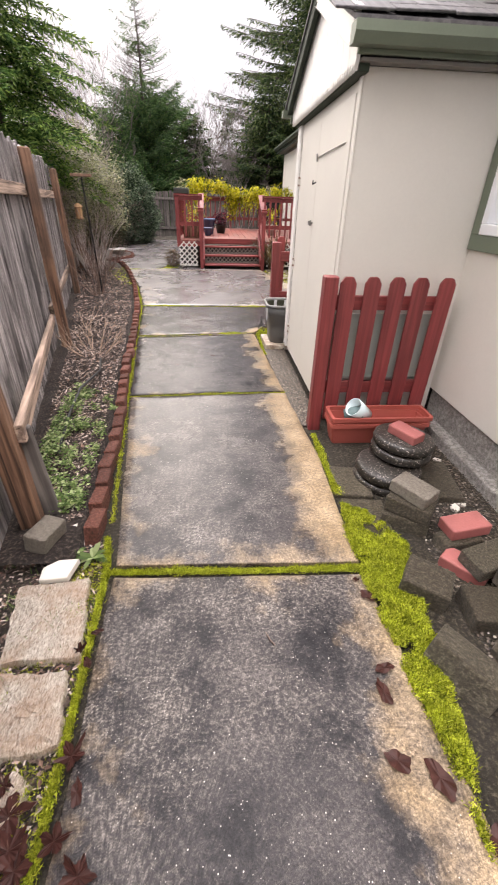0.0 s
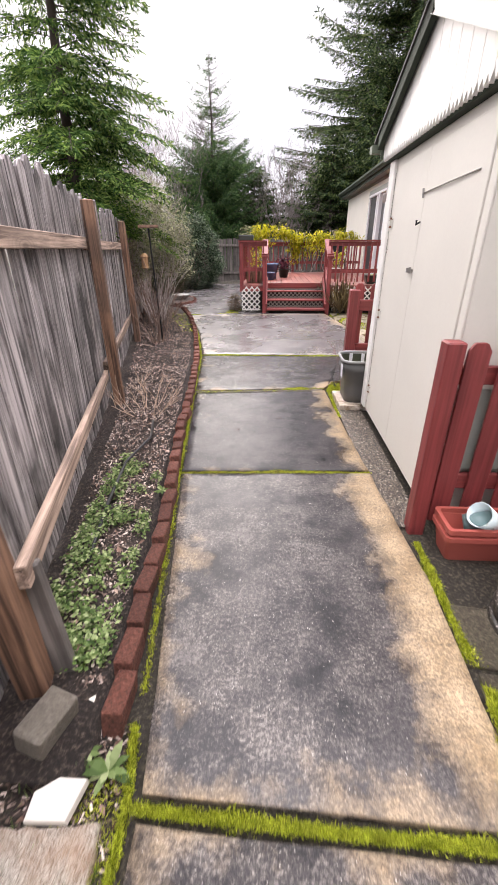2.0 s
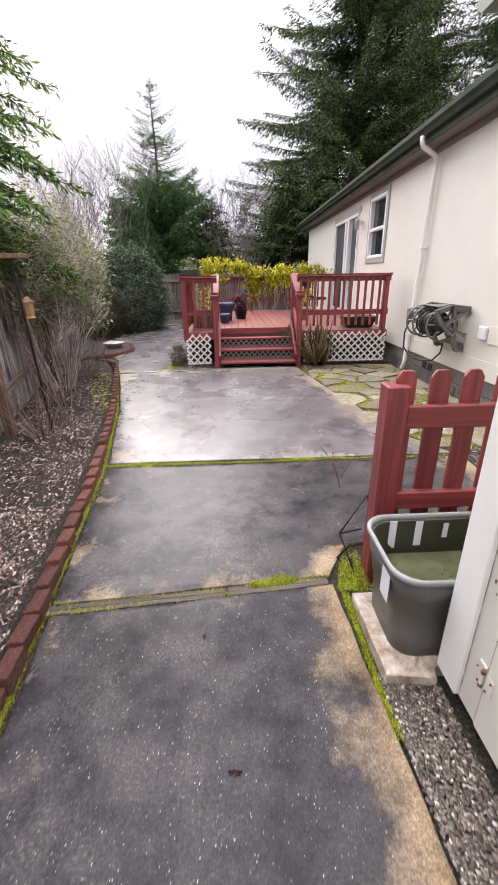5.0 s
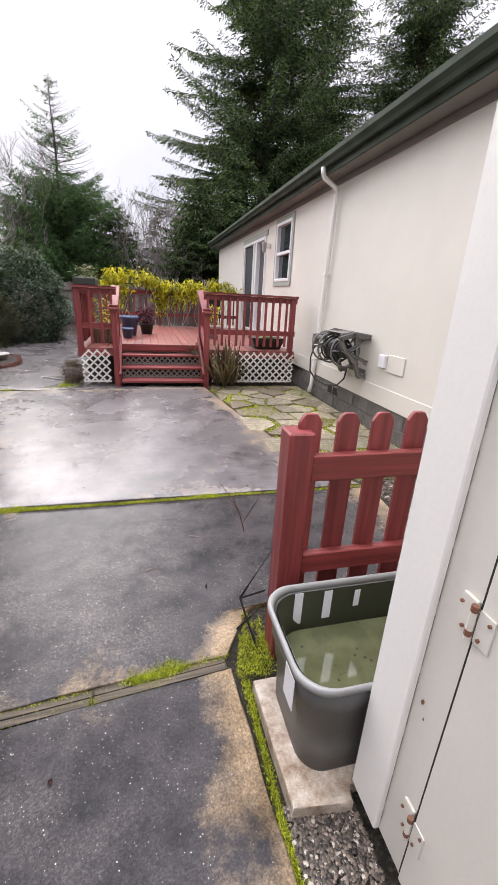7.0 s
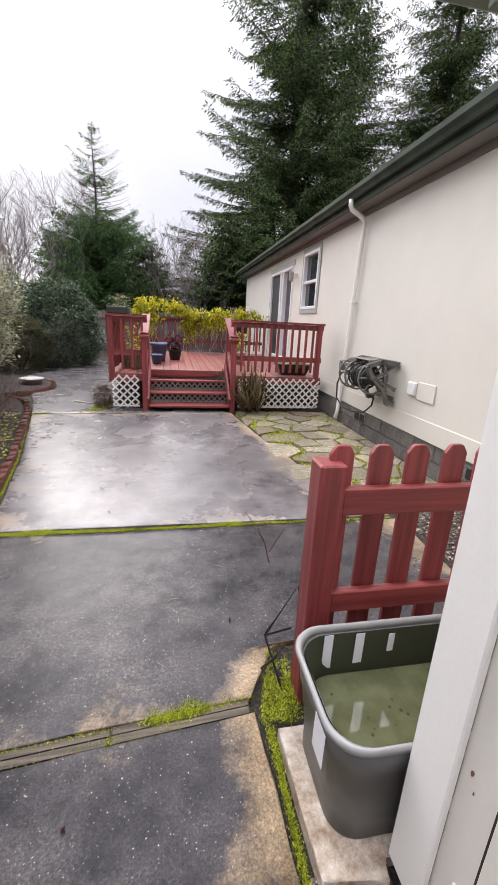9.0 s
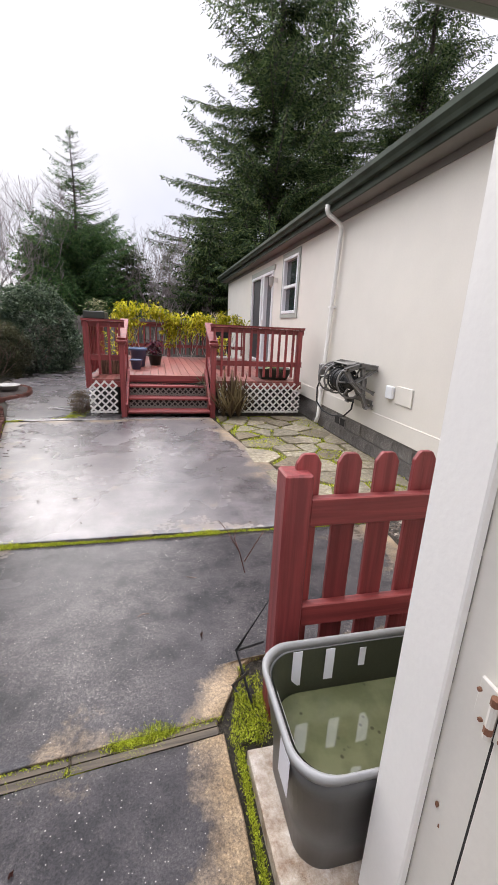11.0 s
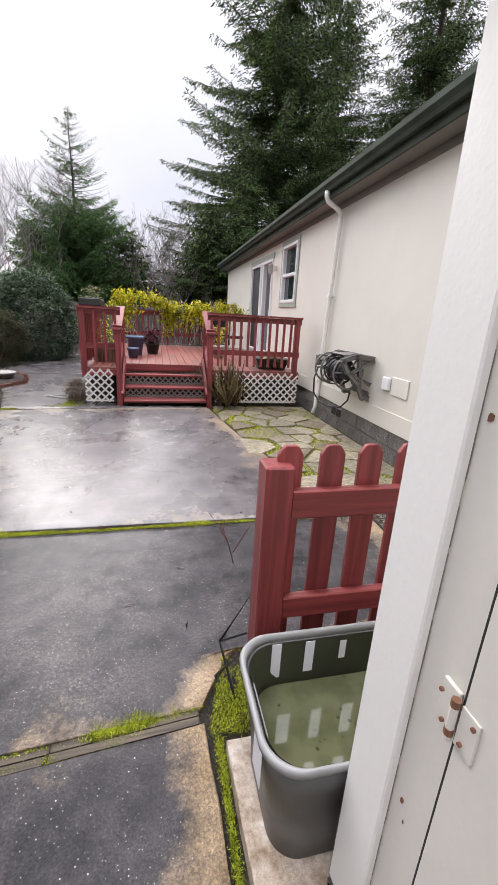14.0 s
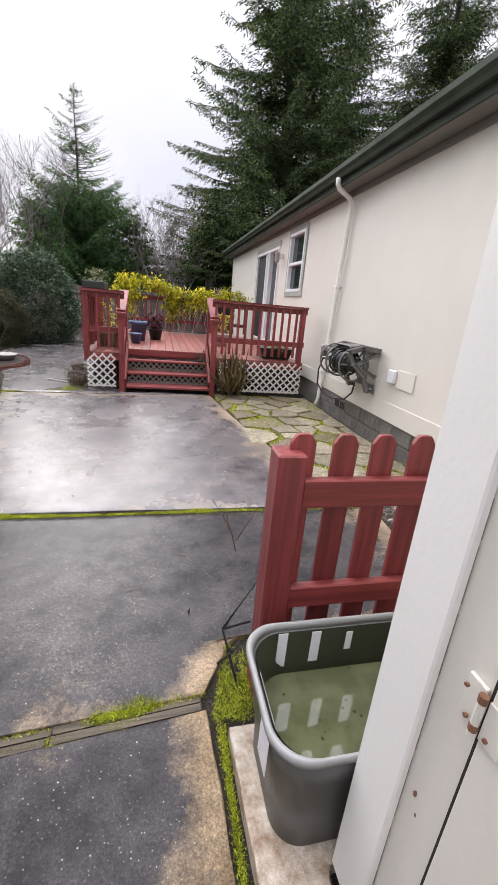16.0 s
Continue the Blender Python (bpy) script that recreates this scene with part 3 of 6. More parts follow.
moss(moss_line([(-0.21, 1.375), (0.4, 1.35), (0.97, 1.335)], 0.034, 7000, 1), "thick yellow-green moss in a path joint", 1)
moss(moss_line([(-0.46, 3.30), (0.91, 3.36)], 0.024, 2600, 2), "thin moss line between two path slabs", 2, (0.005, 0.014))
moss(moss_line([(-0.68, 5.04), (0.2, 5.13)], 0.012, 600, 3) + moss_line([(0.22, 5.125), (0.50, 5.16)], 0.03, 1400, 32) + moss_line([(0.36, 5.20), (0.60, 5.23)], 0.055, 1700, 31), "moss along the double timber joint", 3, (0.010, 0.026))
moss(moss_line([(-0.68, 5.11), (0.79, 5.24)], 0.014, 900, 4), "moss along the double timber joint", 4, (0.006, 0.02))
moss(moss_line([(-0.86, 6.755), (0.25, 6.755), (1.0, 6.765)], 0.045, 5200, 5) + moss_line([(1.0, 6.765), (2.3, 6.765)], 0.015, 1200, 55), "bright moss line across the broad slabs", 5)
moss(moss_line([(-1.75, 10.57), (-0.6, 10.95)], 0.03, 3600, 6), "moss by the corner of the deck", 6)
moss(lush_patch([(0.94, 1.2), (1.16, 1.2), (1.22, 1.45), (1.1, 1.72), (0.98, 1.78), (0.945, 1.55)], 11000, 7) + lush_patch([(0.98, 0.35), (1.06, 0.6), (1.12, 0.95), (1.17, 1.3), (0.93, 1.3), (0.955, 0.9), (0.985, 0.5)], 15000, 8) + moss_line([(0.99, 1.9), (1.0, 2.6)], 0.04, 1800, 9), "lush yellow-green moss beside the path", 8, (0.01, 0.032), 0.006)
moss(moss_line([(-0.20, 0.3), (-0.21, 0.9), (-0.23, 1.4), (-0.27, 1.6)], 0.035, 4200, 10), "moss and low weeds along the path edge", 10, (0.008, 0.035))
moss(moss_line([(-0.27, 1.7), (-0.47, 3.3), (-0.67, 5.0), (-0.86, 6.7), (-1.19, 8.4), (-1.75, 10.6)], 0.026, 5500, 12), "moss between brick edging and concrete path", 12)
moss(moss_patch([(0.80, 5.1), (0.98, 5.1), (1.0, 5.5), (0.92, 5.5)], 2600, 13) + moss_line([(0.84, 4.4), (0.84, 5.1)], 0.03, 1800, 14), "moss patch by the stone pad", 13, (0.006, 0.022))
moss(moss_patch([(-0.95, 10.75), (-0.62, 10.9), (-0.62, 11.6), (-0.9, 11.3)], 2600, 15), "moss by the deck corner", 15)

moss(moss_patch([(-0.62, 0.2), (-0.22, 0.2), (-0.24, 1.45), (-0.5, 1.4)], 5000, 41, -0.03), "moss and debris round the rough pavers", 41, (0.008, 0.03))

# gravel strip between path and annex
gp = [(0.93, 2.75), (1.09, 2.75), (1.09, 4.64), (0.85, 4.64), (0.90, 3.4)]
g = bmesh.new()
prism(g, gp, -0.08, -0.022)
tagged(part("ground", g, M["earth"]), "dark bed of the gravel strip", "ground", kind="structure")
v, f = pebbles([(x, y, -0.019 + rng.uniform(0, 0.008)) for x, y in scatter_in(gp, 12000, rng)], rng, (0.0035, 0.009))
tagged(new("gravel", raw("gravel", v, f, M["pebble"], True)), "loose rounded brown and grey pebbles", "gravel", kind="stuff")
gp2 = [(1.1, 5.3), (3.2, 5.3), (3.2, 7.2), (2.4, 7.2), (2.4, 5.45), (1.1, 5.45)]
v, f = pebbles([(x, y, -0.028 + rng.uniform(0, 0.012)) for x, y in scatter_in(gp2, 3800, rng)], rng, (0.008, 0.018))
tagged(new("gravel", raw("gravel", v, f, M["pebble"], True)), "dark gravel behind the picket fence", "gravel", kind="stuff")
gp3 = [(1.3, 0.2), (1.93, 0.2), (1.93, 2.7), (1.6, 2.7), (1.35, 1.6)]
v, f = pebbles([(x, y, -0.028 + rng.uniform(0, 0.014)) for x, y in scatter_in(gp3, 6500, rng)], rng, (0.003, 0.010))
tagged(new("gravel", raw("gravel", v, f, M["pebble"], True)), "dark crumbly gravel by the foundation", "gravel", kind="stuff")

# ---- planting bed ----
edge = [(-0.33, 1.58), (-0.46, 2.9), (-0.55, 3.5), (-0.66, 4.6), (-0.77, 5.6), (-0.92, 6.7), (-1.24, 8.4), (-1.52, 9.6), (-1.80, 10.7), (-2.05, 11.4), (-2.5, 11.9)]
vs, fs, nx, ny = [], [], 22, 90
for j in range(ny + 1):
    y = lerp(1.4, 13.2, j / ny)
    e = [(a, b) for a, b in zip(edge, edge[1:]) if a[1] <= y <= b[1]]
    x1 = lerp(e[0][0][0], e[0][1][0], (y - e[0][0][1]) / (e[0][1][1] - e[0][0][1])) if e else (-0.33 if y < 2 else -2.5 - (y - 11.9) * 0.5)
    x0 = -0.55 - (y - 1.4) * 0.245 - 0.45
    for i in range(nx + 1):
        x = lerp(x0, x1 - 0.03, i / nx)
        vs.append((x, y, 0.0 + 0.05 * noise.noise((x * 2.2, y * 2.2, 0)) + 0.02 * noise.noise((x * 9, y * 9, 4)) + (0.02 if 0 < i < nx else -0.07)))
for j in range(ny):
    for i in range(nx):
        a = j * (nx + 1) + i
        fs.append((a, a + 1, a + nx + 2, a + nx + 1))
tagged(new("ground", raw("ground", vs, fs, M["mulch"], True)), "dark mulched planting bed along the fence", "planting bed", kind="structure")
bed = [(-0.45, 1.7), (-0.56, 2.9), (-0.76, 4.6), (-1.02, 6.7), (-1.34, 8.4), (-1.9, 10.7), (-2.6, 11.7), (-3.3, 11.7), (-2.05, 7.4), (-1.35, 4.6), (-0.72, 1.7)]


def bed_z(x, y):
    return 0.02 + 0.05 * noise.noise((x * 2.2, y * 2.2, 0)) + 0.02 * noise.noise((x * 9, y * 9, 4))


vs, fs = [], []
for x, y in scatter_in(bed, 26000, rng):
    l, a, w = rng.uniform(0.006, 0.026) * (2.0 if rng.random() < 0.12 else 1.0), rng.uniform(0, math.tau), rng.uniform(0.003, 0.013)
    z = bed_z(x, y) + 0.004
    d, s = Vector((math.cos(a), math.sin(a), rng.uniform(-0.5, 0.7))) * l, Vector((-math.sin(a), math.cos(a), rng.uniform(-0.7, 0.7))) * w
    p = Vector((x, y, z))
    i = len(vs)
    vs += [p - d / 2 - s / 2, p + d / 2 - s / 2, p + d / 2 + s / 2, p - d / 2 + s / 2]
    fs.append((i, i + 1, i + 2, i + 3))
tagged(new("bark_chips", raw("bark_chips", vs, fs, M["chip"])), "loose bark chips and twigs over dark mulch", "mulch", kind="stuff")


vs, fs = [], []
near_bed = [(-0.42, 1.7), (-0.54, 2.9), (-0.74, 4.6), (-0.92, 6.0), (-1.65, 6.0), (-1.35, 4.6), (-0.72, 1.7)]
for x, y in scatter_in(near_bed, 16000, rng):
    l, a, w = rng.uniform(0.006, 0.024), rng.uniform(0, math.tau), rng.uniform(0.003, 0.011)
    d, s_ = Vector((math.cos(a), math.sin(a), rng.uniform(-0.6, 0.9))) * l, Vector((-math.sin(a), math.cos(a), rng.uniform(-0.8, 0.8))) * w
    p = Vector((x, y, bed_z(x, y) + rng.uniform(0.002, 0.010)))
    i = len(vs)
    vs += [p - d / 2 - s_ / 2, p + d / 2 - s_ / 3, p + d / 2 + s_ / 2, p - d / 2 + s_ / 3]
    fs.append((i, i + 1, i + 2, i + 3))
tagged(new("bark_chips", raw("bark_chips", vs, fs, M["chip"])), "fine splintered bark over dark damp mulch", "mulch", kind="stuff")
v, f = leaves([(x, y, bed_z(x, y) + rng.uniform(0.008, 0.02)) for x, y in scatter_in(bed, 1500, rng)], rng, (0.02, 0.05), 0.5, 0.6)
tagged(new("leaf_litter", raw("leaf_litter", v, f, M["litter"])), "scattered dry tan and pinkish leaf litter", "leaf litter", kind="stuff")


def brick_edging(line):
    """Terracotta bricks set end to end, each tilted up at its near end."""
    root = thing("brick_edging", line[0][0], line[0][1], 0, "curving row of weathered terracotta edging bricks", "edging", kind="structure")
    me = mesh_of(box(-0.0875, 0.0875, -0.036, 0.036, -0.12, 0.0, 0.006), "brick")
    me.materials.append(M["brick"])
    n = int(run(line) / 0.178)
    for i in range(n):
        a, b = along(line, i / n), along(line, (i + 1) / n)
        ob = new("brick", me)
        rz = math.degrees(math.atan2(b[1] - a[1], b[0] - a[0]))
        ob.matrix_basis = pose((a[0] + b[0]) / 2 + rng.uniform(-0.008, 0.008), (a[1] + b[1]) / 2, 0.062 + rng.uniform(-0.010, 0.014), rng.uniform(-6, 6), 7 + rng.uniform(-4, 5), rz + rng.uniform(-7, 3))
        hang(ob, root)
    return root


# ---- house ----
house = thing("house", 3.3, 10, 0, "cream single-storey house with dark green gutters", "house", kind="structure")
WX, SX = 3.30, 1.95


def wall_with_holes(x0, x1, y0, y1, z0, z1, holes):
    """A wall along y, holes as (y0, y1, z0, z1), cut right through."""
    bm = bmesh.new()
    ys = sorted({y0, y1, *[h[0] for h in holes], *[h[1] for h in holes]})
    for a, b in zip(ys, ys[1:]):
        cuts = sorted((h[2], h[3]) for h in holes if h[0] <= a and h[1] >= b)
        z = z0
        for c, d in cuts:
            if c > z:
                bx(bm, x0, x1, a, b, z, c)
            z = d
        if z < z1:
            bx(bm, x0, x1, a, b, z, z1)
    bmesh.ops.remove_doubles(bm, verts=bm.verts[:], dist=0.0005)
    return bm


DOOR, WIN = (13.80, 16.0, 0.66, 2.88), (12.03, 12.98, 1.87, 3.0)
part("wall_west", wall_with_holes(WX, WX + 0.16, 4.7, 20.25, 0.34, 3.22, [DOOR, WIN]), M["stucco"], house, "smooth cream painted wall")
part("wall_north", box(WX + 0.165, WX + 8, 20.09, 20.25, 0.34, 3.22, 0), M["stucco"], house)
part("wall_east", box(WX + 8, WX + 8.16, -4, 20.25, 0.34, 3.22, 0), M["stucco"], house)
part("baseboard", box(WX - 0.012, WX - 0.001, 4.75, 20.25, 0.34, 0.56, 0.003), M["stucco"], house, "cream skirting board at the wall's foot")
SWIN = (1.0, 2.80, 1.32, 2.35)
part("wall_south_part", wall_with_holes(SX, SX + 0.16, -4, 4.69, 0.26, 3.12, [(SWIN[0], 2.74, SWIN[2], SWIN[3])]), M["stucco"], house)
part("wall_step", box(SX + 0.165, WX + 0.16, 4.54, 4.69, 0.26, 3.12, 0), M["stucco"], house)
part("wall_back", box(SX + 0.165, WX + 8, -4, -3.84, 0.26, 3.12, 0), M["stucco"], house)
part("ceiling_inside", box(WX + 0.2, WX + 7.9, -3.8, 20.0, 2.98, 3.02, 0), M["white"], house)
part("floor_inside", box(WX + 0.2, WX + 7.9, -3.8, 20.0, 0.55, 0.62, 0), M["soffit"], house)
# block foundation, laid course by course
fnd = bmesh.new()
bx(fnd, WX + 0.03, WX + 0.2, 4.7, 20.2, -0.1, 0.335)
part("foundation", fnd, M["foundation"], house, "grey split-face block foundation")
fme = mesh_of(box(-0.02, 0.03, -0.196, 0.196, -0.093, 0.093, 0.008), "foundation_block")
fme.materials.append(M["foundation"])
for i in range(14):
    for j in range(2):
        ob = new("foundation_block", fme)
        ob.location = (WX + 0.022 + rng.uniform(-0.003, 0.003), 5.3 + 0.4 * i + 0.2 * (j % 2), 0.05 + 0.194 * j)
        hang(ob, house)
part("foundation", box(SX + 0.02, SX + 0.2, -4, 2.84, -0.1, 0.255, 0.004), M["footing"], house, "rough grey concrete footing")
part("footing_ledge", box(SX - 0.07, SX + 0.02, -4, 2.84, -0.1, 0.06, 0.012), M["footing"], house, "rough grey footing ledge")
# vents in the foundation
for y in (9.55, 7.0):
    vent = part("foundation_vent", box(WX - 0.008, WX + 0.01, y - 0.2, y + 0.2, 0.14, 0.30, 0.004), M["foundation"], house, "grey crawl-space vent")
    for k in range(2):
        part("slot", box(WX - 0.012, WX - 0.006, y - 0.17 + 0.18 * k, y - 0.02 + 0.18 * k, 0.17, 0.28, 0.002), M["dark_gap"], vent)
# eave: soffit, fascia, gutter, roof
EX = 2.95
soff = bmesh.new()
bx(soff, EX + 0.12, WX, 4.4, 20.7, 3.20, 3.23)
part("soffit", soff, M["soffit"], house, "taupe boarded soffit")
part("frieze_board", box(WX - 0.02, WX - 0.001, 4.7, 20.25, 3.12, 3.198, 0.003), M["soffit"], house, "taupe board under the soffit")
part("fascia", box(EX + 0.095, EX + 0.118, 4.4, 20.7, 3.19, 3.40, 0.003), M["gutter"], house, "dark green fascia board")
gut = bmesh.new()
prof = [(EX + 0.09, 3.410), (EX + 0.09, 3.280), (EX + 0.03, 3.275), (EX + 0.012, 3.310), (EX - 0.022, 3.345), (EX - 0.022, 3.400), (EX - 0.008, 3.405), (EX - 0.006, 3.360), (EX + 0.03, 3.320), (EX + 0.08, 3.320), (EX + 0.08, 3.410)]
ends = [[gut.verts.new((x, y, z)) for x, z in prof] for y in (4.35, 20.75)]
gut.faces.new(ends[0])
gut.faces.new(ends[1][::-1])
for i in range(len(prof)):
    gut.faces.new((ends[0][i], ends[0][(i + 1) % len(prof)], ends[1][(i + 1) % len(prof)], ends[1][i]))
part("gutter", gut, M["gutter"], house, "dark green moulded gutter")
roof = bmesh.new()
pr = [(EX + 0.05, 3.402), (EX + 0.05, 3.414), (7.3, 5.0), (7.3, 4.96)]
ends = [[roof.verts.new((x, y, z)) for x, z in pr] for y in (4.3, 20.8)]
roof.faces.new(ends[0])
roof.faces.new(ends[1][::-1])
for i in range(4):
    roof.faces.new((ends[0][i], ends[0][(i + 1) % 4], ends[1][(i + 1) % 4], ends[1][i]))
part("roof", roof, M["shingle"], house, "dark grey shingle roof")
roof = bmesh.new()
pr = [(12.0, 3.315), (12.0, 3.345), (7.302, 5.0), (7.302, 4.96)]
ends = [[roof.verts.new((x, y, z)) for x, z in pr] for y in (-4.3, 20.8)]
roof.faces.new(ends[0])
roof.faces.new(ends[1][::-1])
for i in range(4):
    roof.faces.new((ends[0][i], ends[0][(i + 1) % 4], ends[1][(i + 1) % 4], ends[1][i]))
part("roof", roof, M["shingle"], house)
roof = bmesh.new()
pr = [(SX - 0.05, 3.10), (SX - 0.05, 3.13), (7.3, 4.956), (7.3, 4.92)]
ends = [[roof.verts.new((x, y, z)) for x, z in pr] for y in (-4.3, 4.29)]
roof.faces.new(ends[0])
roof.faces.new(ends[1][::-1])
for i in range(4):
    roof.faces.new((ends[0][i], ends[0][(i + 1) % 4], ends[1][(i + 1) % 4], ends[1][i]))
part("roof", roof, M["shingle"], house)
# downspout
sp = bmesh.new()
tube(sp, [(2.98, 10.02, 3.28), (2.98, 10.02, 3.21), (3.01, 10.03, 3.16), (3.20, 10.06, 3.07), (3.24, 10.07, 3.02), (3.245, 10.075, 2.94), (3.245, 10.28, 0.15), (3.21, 10.28, 0.03)], 0.034, 10)
part("downspout", sp, M["white"], house, "white round downspout", True)
for z, y in ((0.6, 10.245), (1.9, 10.15)):
    part("bracket", box(3.205, 3.298, y - 0.045, y + 0.045, z, z + 0.03, 0.003), M["white"], house)


def window_unit(name, x, y0, y1, z0, z1, label, surround, mat_sur, cut_y=None):
    """A vinyl sash window in a wall that faces -x."""
    w = part(name, box(x + 0.05, x + 0.075, y0 + 0.03, y1 - 0.03, z0 + 0.03, z1 - 0.03, 0), M["glass"], house, label)
    fr = bmesh.new()
    for a, b, c, d in ((y0, y1, z0, z0 + 0.06), (y0, y1, z1 - 0.06, z1), (y0, y0 + 0.06, z0 + 0.06, z1 - 0.06), (y1 - 0.06, y1, z0 + 0.06, z1 - 0.06)):
        bx(fr, x - 0.03, x + 0.08, a, b, c, d, 0.006)
    part("window_frame", fr, M["vinyl"], w, "white vinyl frame")
    mid = (z0 + z1) / 2 - 0.02
    part("sash_rail", box(x - 0.015, x + 0.078, y0 + 0.06, y1 - 0.06, mid - 0.03, mid + 0.03, 0.005), M["vinyl"], w)
    sur = bmesh.new()
    s = surround
    top = y1 + s if cut_y is None else cut_y
    for a, b, c, d in ((y0 - s, top, z0 - s, z0), (y0 - s, top, z1, z1 + s), (y0 - s, y0, z0, z1), (y1, top, z0, z1)):
        bx(sur, x - 0.022, x - 0.001, a, b, c, d, 0.003)
    part("surround", sur, mat_sur, w, "flat painted surround")
    return w


window_unit("window_1", WX, *WIN, "white vinyl sash window with grey-green surround", 0.09, M["grey_trim"])
window_unit("window_2", SX, SWIN[0], 2.74, SWIN[2], SWIN[3], "white vinyl window with wide sage green surround", 0.09, M["green_trim"])
# sliding door
d0, d1, dz0, dz1 = DOOR
sd = part("door_1", box(WX + 0.07, WX + 0.09, d0 + 0.05, d1 - 0.05, dz0 + 0.05, dz1 - 0.05, 0), M["glass"], house, "white sliding patio door, its dark screen drawn")
fr = bmesh.new()
for a, b, c, d in ((d0, d1, dz0, dz0 + 0.06), (d0, d1, dz1 - 0.07, dz1), (d0, d0 + 0.07, dz0 + 0.06, dz1 - 0.07), (d1 - 0.07, d1, dz0 + 0.06, dz1 - 0.07), (14.60, 14.72, dz0 + 0.06, dz1 - 0.07), (14.86, 14.96, dz0 + 0.06, dz1 - 0.07)):
    bx(fr, WX - 0.03, WX + 0.1, a, b, c, d, 0.006)
part("door_frame", fr, M["vinyl"], sd, "white vinyl frame")
part("screen", box(WX + 0.02, WX + 0.03, 14.965, d1 - 0.075, dz0 + 0.065, dz1 - 0.075, 0), M["screen"], sd, "dark insect screen")
part("door_handle", box(WX - 0.06, WX - 0.03, 14.64, 14.68, 1.5, 1.75, 0.008), M["white"], sd)
sur = bmesh.new()
for a, b, c, d in ((d0 - 0.09, d1 + 0.09, dz1, dz1 + 0.12), (d1, d1 + 0.09, dz0, dz1)):
    bx(sur, WX - 0.022, WX - 0.001, a, b, c, d, 0.003)
part("surround", sur, M["grey_trim"], sd)

# ---- annex with the gable ----
annex = thing("annex", 1.5, 3.7, 0, "cream gabled lean-to store with boarded doors", "annex", kind="structure")
AX, AY0, AY1, AZ = 1.105, 2.84, 4.612, 2.05
part("wall_west", box(AX, AX + 0.1, AY0 + 0.101, AY1, 0.05, AZ, 0.004), M["stucco"], annex, "cream plywood siding, knocked at the foot")
part("wall_south", box(AX, SX, AY0, AY0 + 0.1, 0.05, AZ + 0.034, 0), M["stucco"], annex)
part("wall_north", box(AX + 0.102, WX - 0.001, AY1 - 0.1, AY1, 0.05, AZ, 0), M["stucco"], annex)
part("foundation", box(AX + 0.05, SX, AY0 + 0.04, AY1 - 0.04, -0.1, 0.05, 0), M["foundation"], annex)
part("corner_board", box(AX - 0.022, AX - 0.001, AY1 - 0.115, AY1 + 0.021, 0.06, AZ, 0.004), M["white"], annex, "white corner board")
part("corner_board", box(AX, AX + 0.1, AY1 + 0.001, AY1 + 0.021, 0.06, AZ, 0.004), M["white"], annex)
part("corner_board", box(AX - 0.012, AX - 0.001, AY0 - 0.001, AY0 + 0.06, 0.06, AZ, 0.004), M["stucco"], annex)
for y0, y1 in ((3.02, 3.7035), (3.7055, 4.385)):
    dr = part("door_leaf", box(AX - 0.016, AX - 0.001, y0 - (0.11 if y0 < 3.1 else 0), y1, 0.07, 1.99, 0.003), M["stucco"], annex, "flush cream boarded door leaf")
part("seam", box(AX - 0.005, AX - 0.001, 4.388, 4.396, 0.07, 1.99, 0), M["dark_gap"], annex)
z = 0.1
while z < 1.95:
    dz = rng.uniform(0.03, 0.22)
    part("seam", box(AX - 0.003, AX - 0.0008, 4.499, 4.5008, z, z + dz, 0), M["soffit"], annex)
    z += dz + rng.uniform(0.005, 0.06)


for y, z, w, h in ((4.47, 0.62, 0.012, 0.02), (4.455, 0.58, 0.006, 0.014), (4.505, 0.36, 0.008, 0.018), (4.48, 1.42, 0.016, 0.02), (4.463, 1.44, 0.01, 0.008), (4.22, 0.93, 0.012, 0.008), (4.05, 0.66, 0.02, 0.006), (4.12, 1.27, 0.006, 0.016)):
    chip = bmesh.new()
    prism(chip, [(math.cos(i * 0.9) * w * 0.5 * rng.uniform(0.5, 1), math.sin(i * 0.9) * h * 0.5 * rng.uniform(0.5, 1)) for i in range(7)], 0, 0.0012)
    bmesh.ops.transform(chip, verts=chip.verts, matrix=Matrix.Translation((AX - 0.0005, y, z)) @ Matrix(((0, 0, -1, 0), (1, 0, 0, 0), (0, 1, 0, 0), (0, 0, 0, 1))))
    part("paint_chip", chip, M["rust"], annex, "brown chip in the paint")


def hinge(z):
    h = part("hinge", box(AX - 0.0195, AX - 0.0165, 4.345, 4.384, z - 0.04, z + 0.04, 0.002), M["stucco"], annex, "painted steel hinge with rusty knuckle")
    part("hinge_leaf", box(AX - 0.010, AX - 0.002, 4.40, 4.438, z - 0.04, z + 0.04, 0.002), M["stucco"], h)
    k = bmesh.new()
    tube(k, [(AX - 0.024, 4.392, z - 0.04), (AX - 0.024, 4.392, z + 0.04)], 0.007, 8)
    part("knuckle", k, M["stucco"], h, "painted knuckle with rust")
    for dz in (-0.03, 0.028):
        k = bmesh.new()
        tube(k, [(AX - 0.024, 4.392, z + dz), (AX - 0.024, 4.392, z + dz + 0.014)], 0.0076, 8)
        part("rust_ring", k, M["rust"], h, "rusty ring")
    for y in (4.355, 4.37, 4.412, 4.426):
        s = bmesh.new()
        tube(s, [(AX - 0.024, y, z + 0.025 * (1 if y in (4.355, 4.426) else -1)), (AX - 0.019, y, z + 0.025 * (1 if y in (4.355, 4.426) else -1))], 0.004, 7)
        part("screw", s, M["rust"], h)


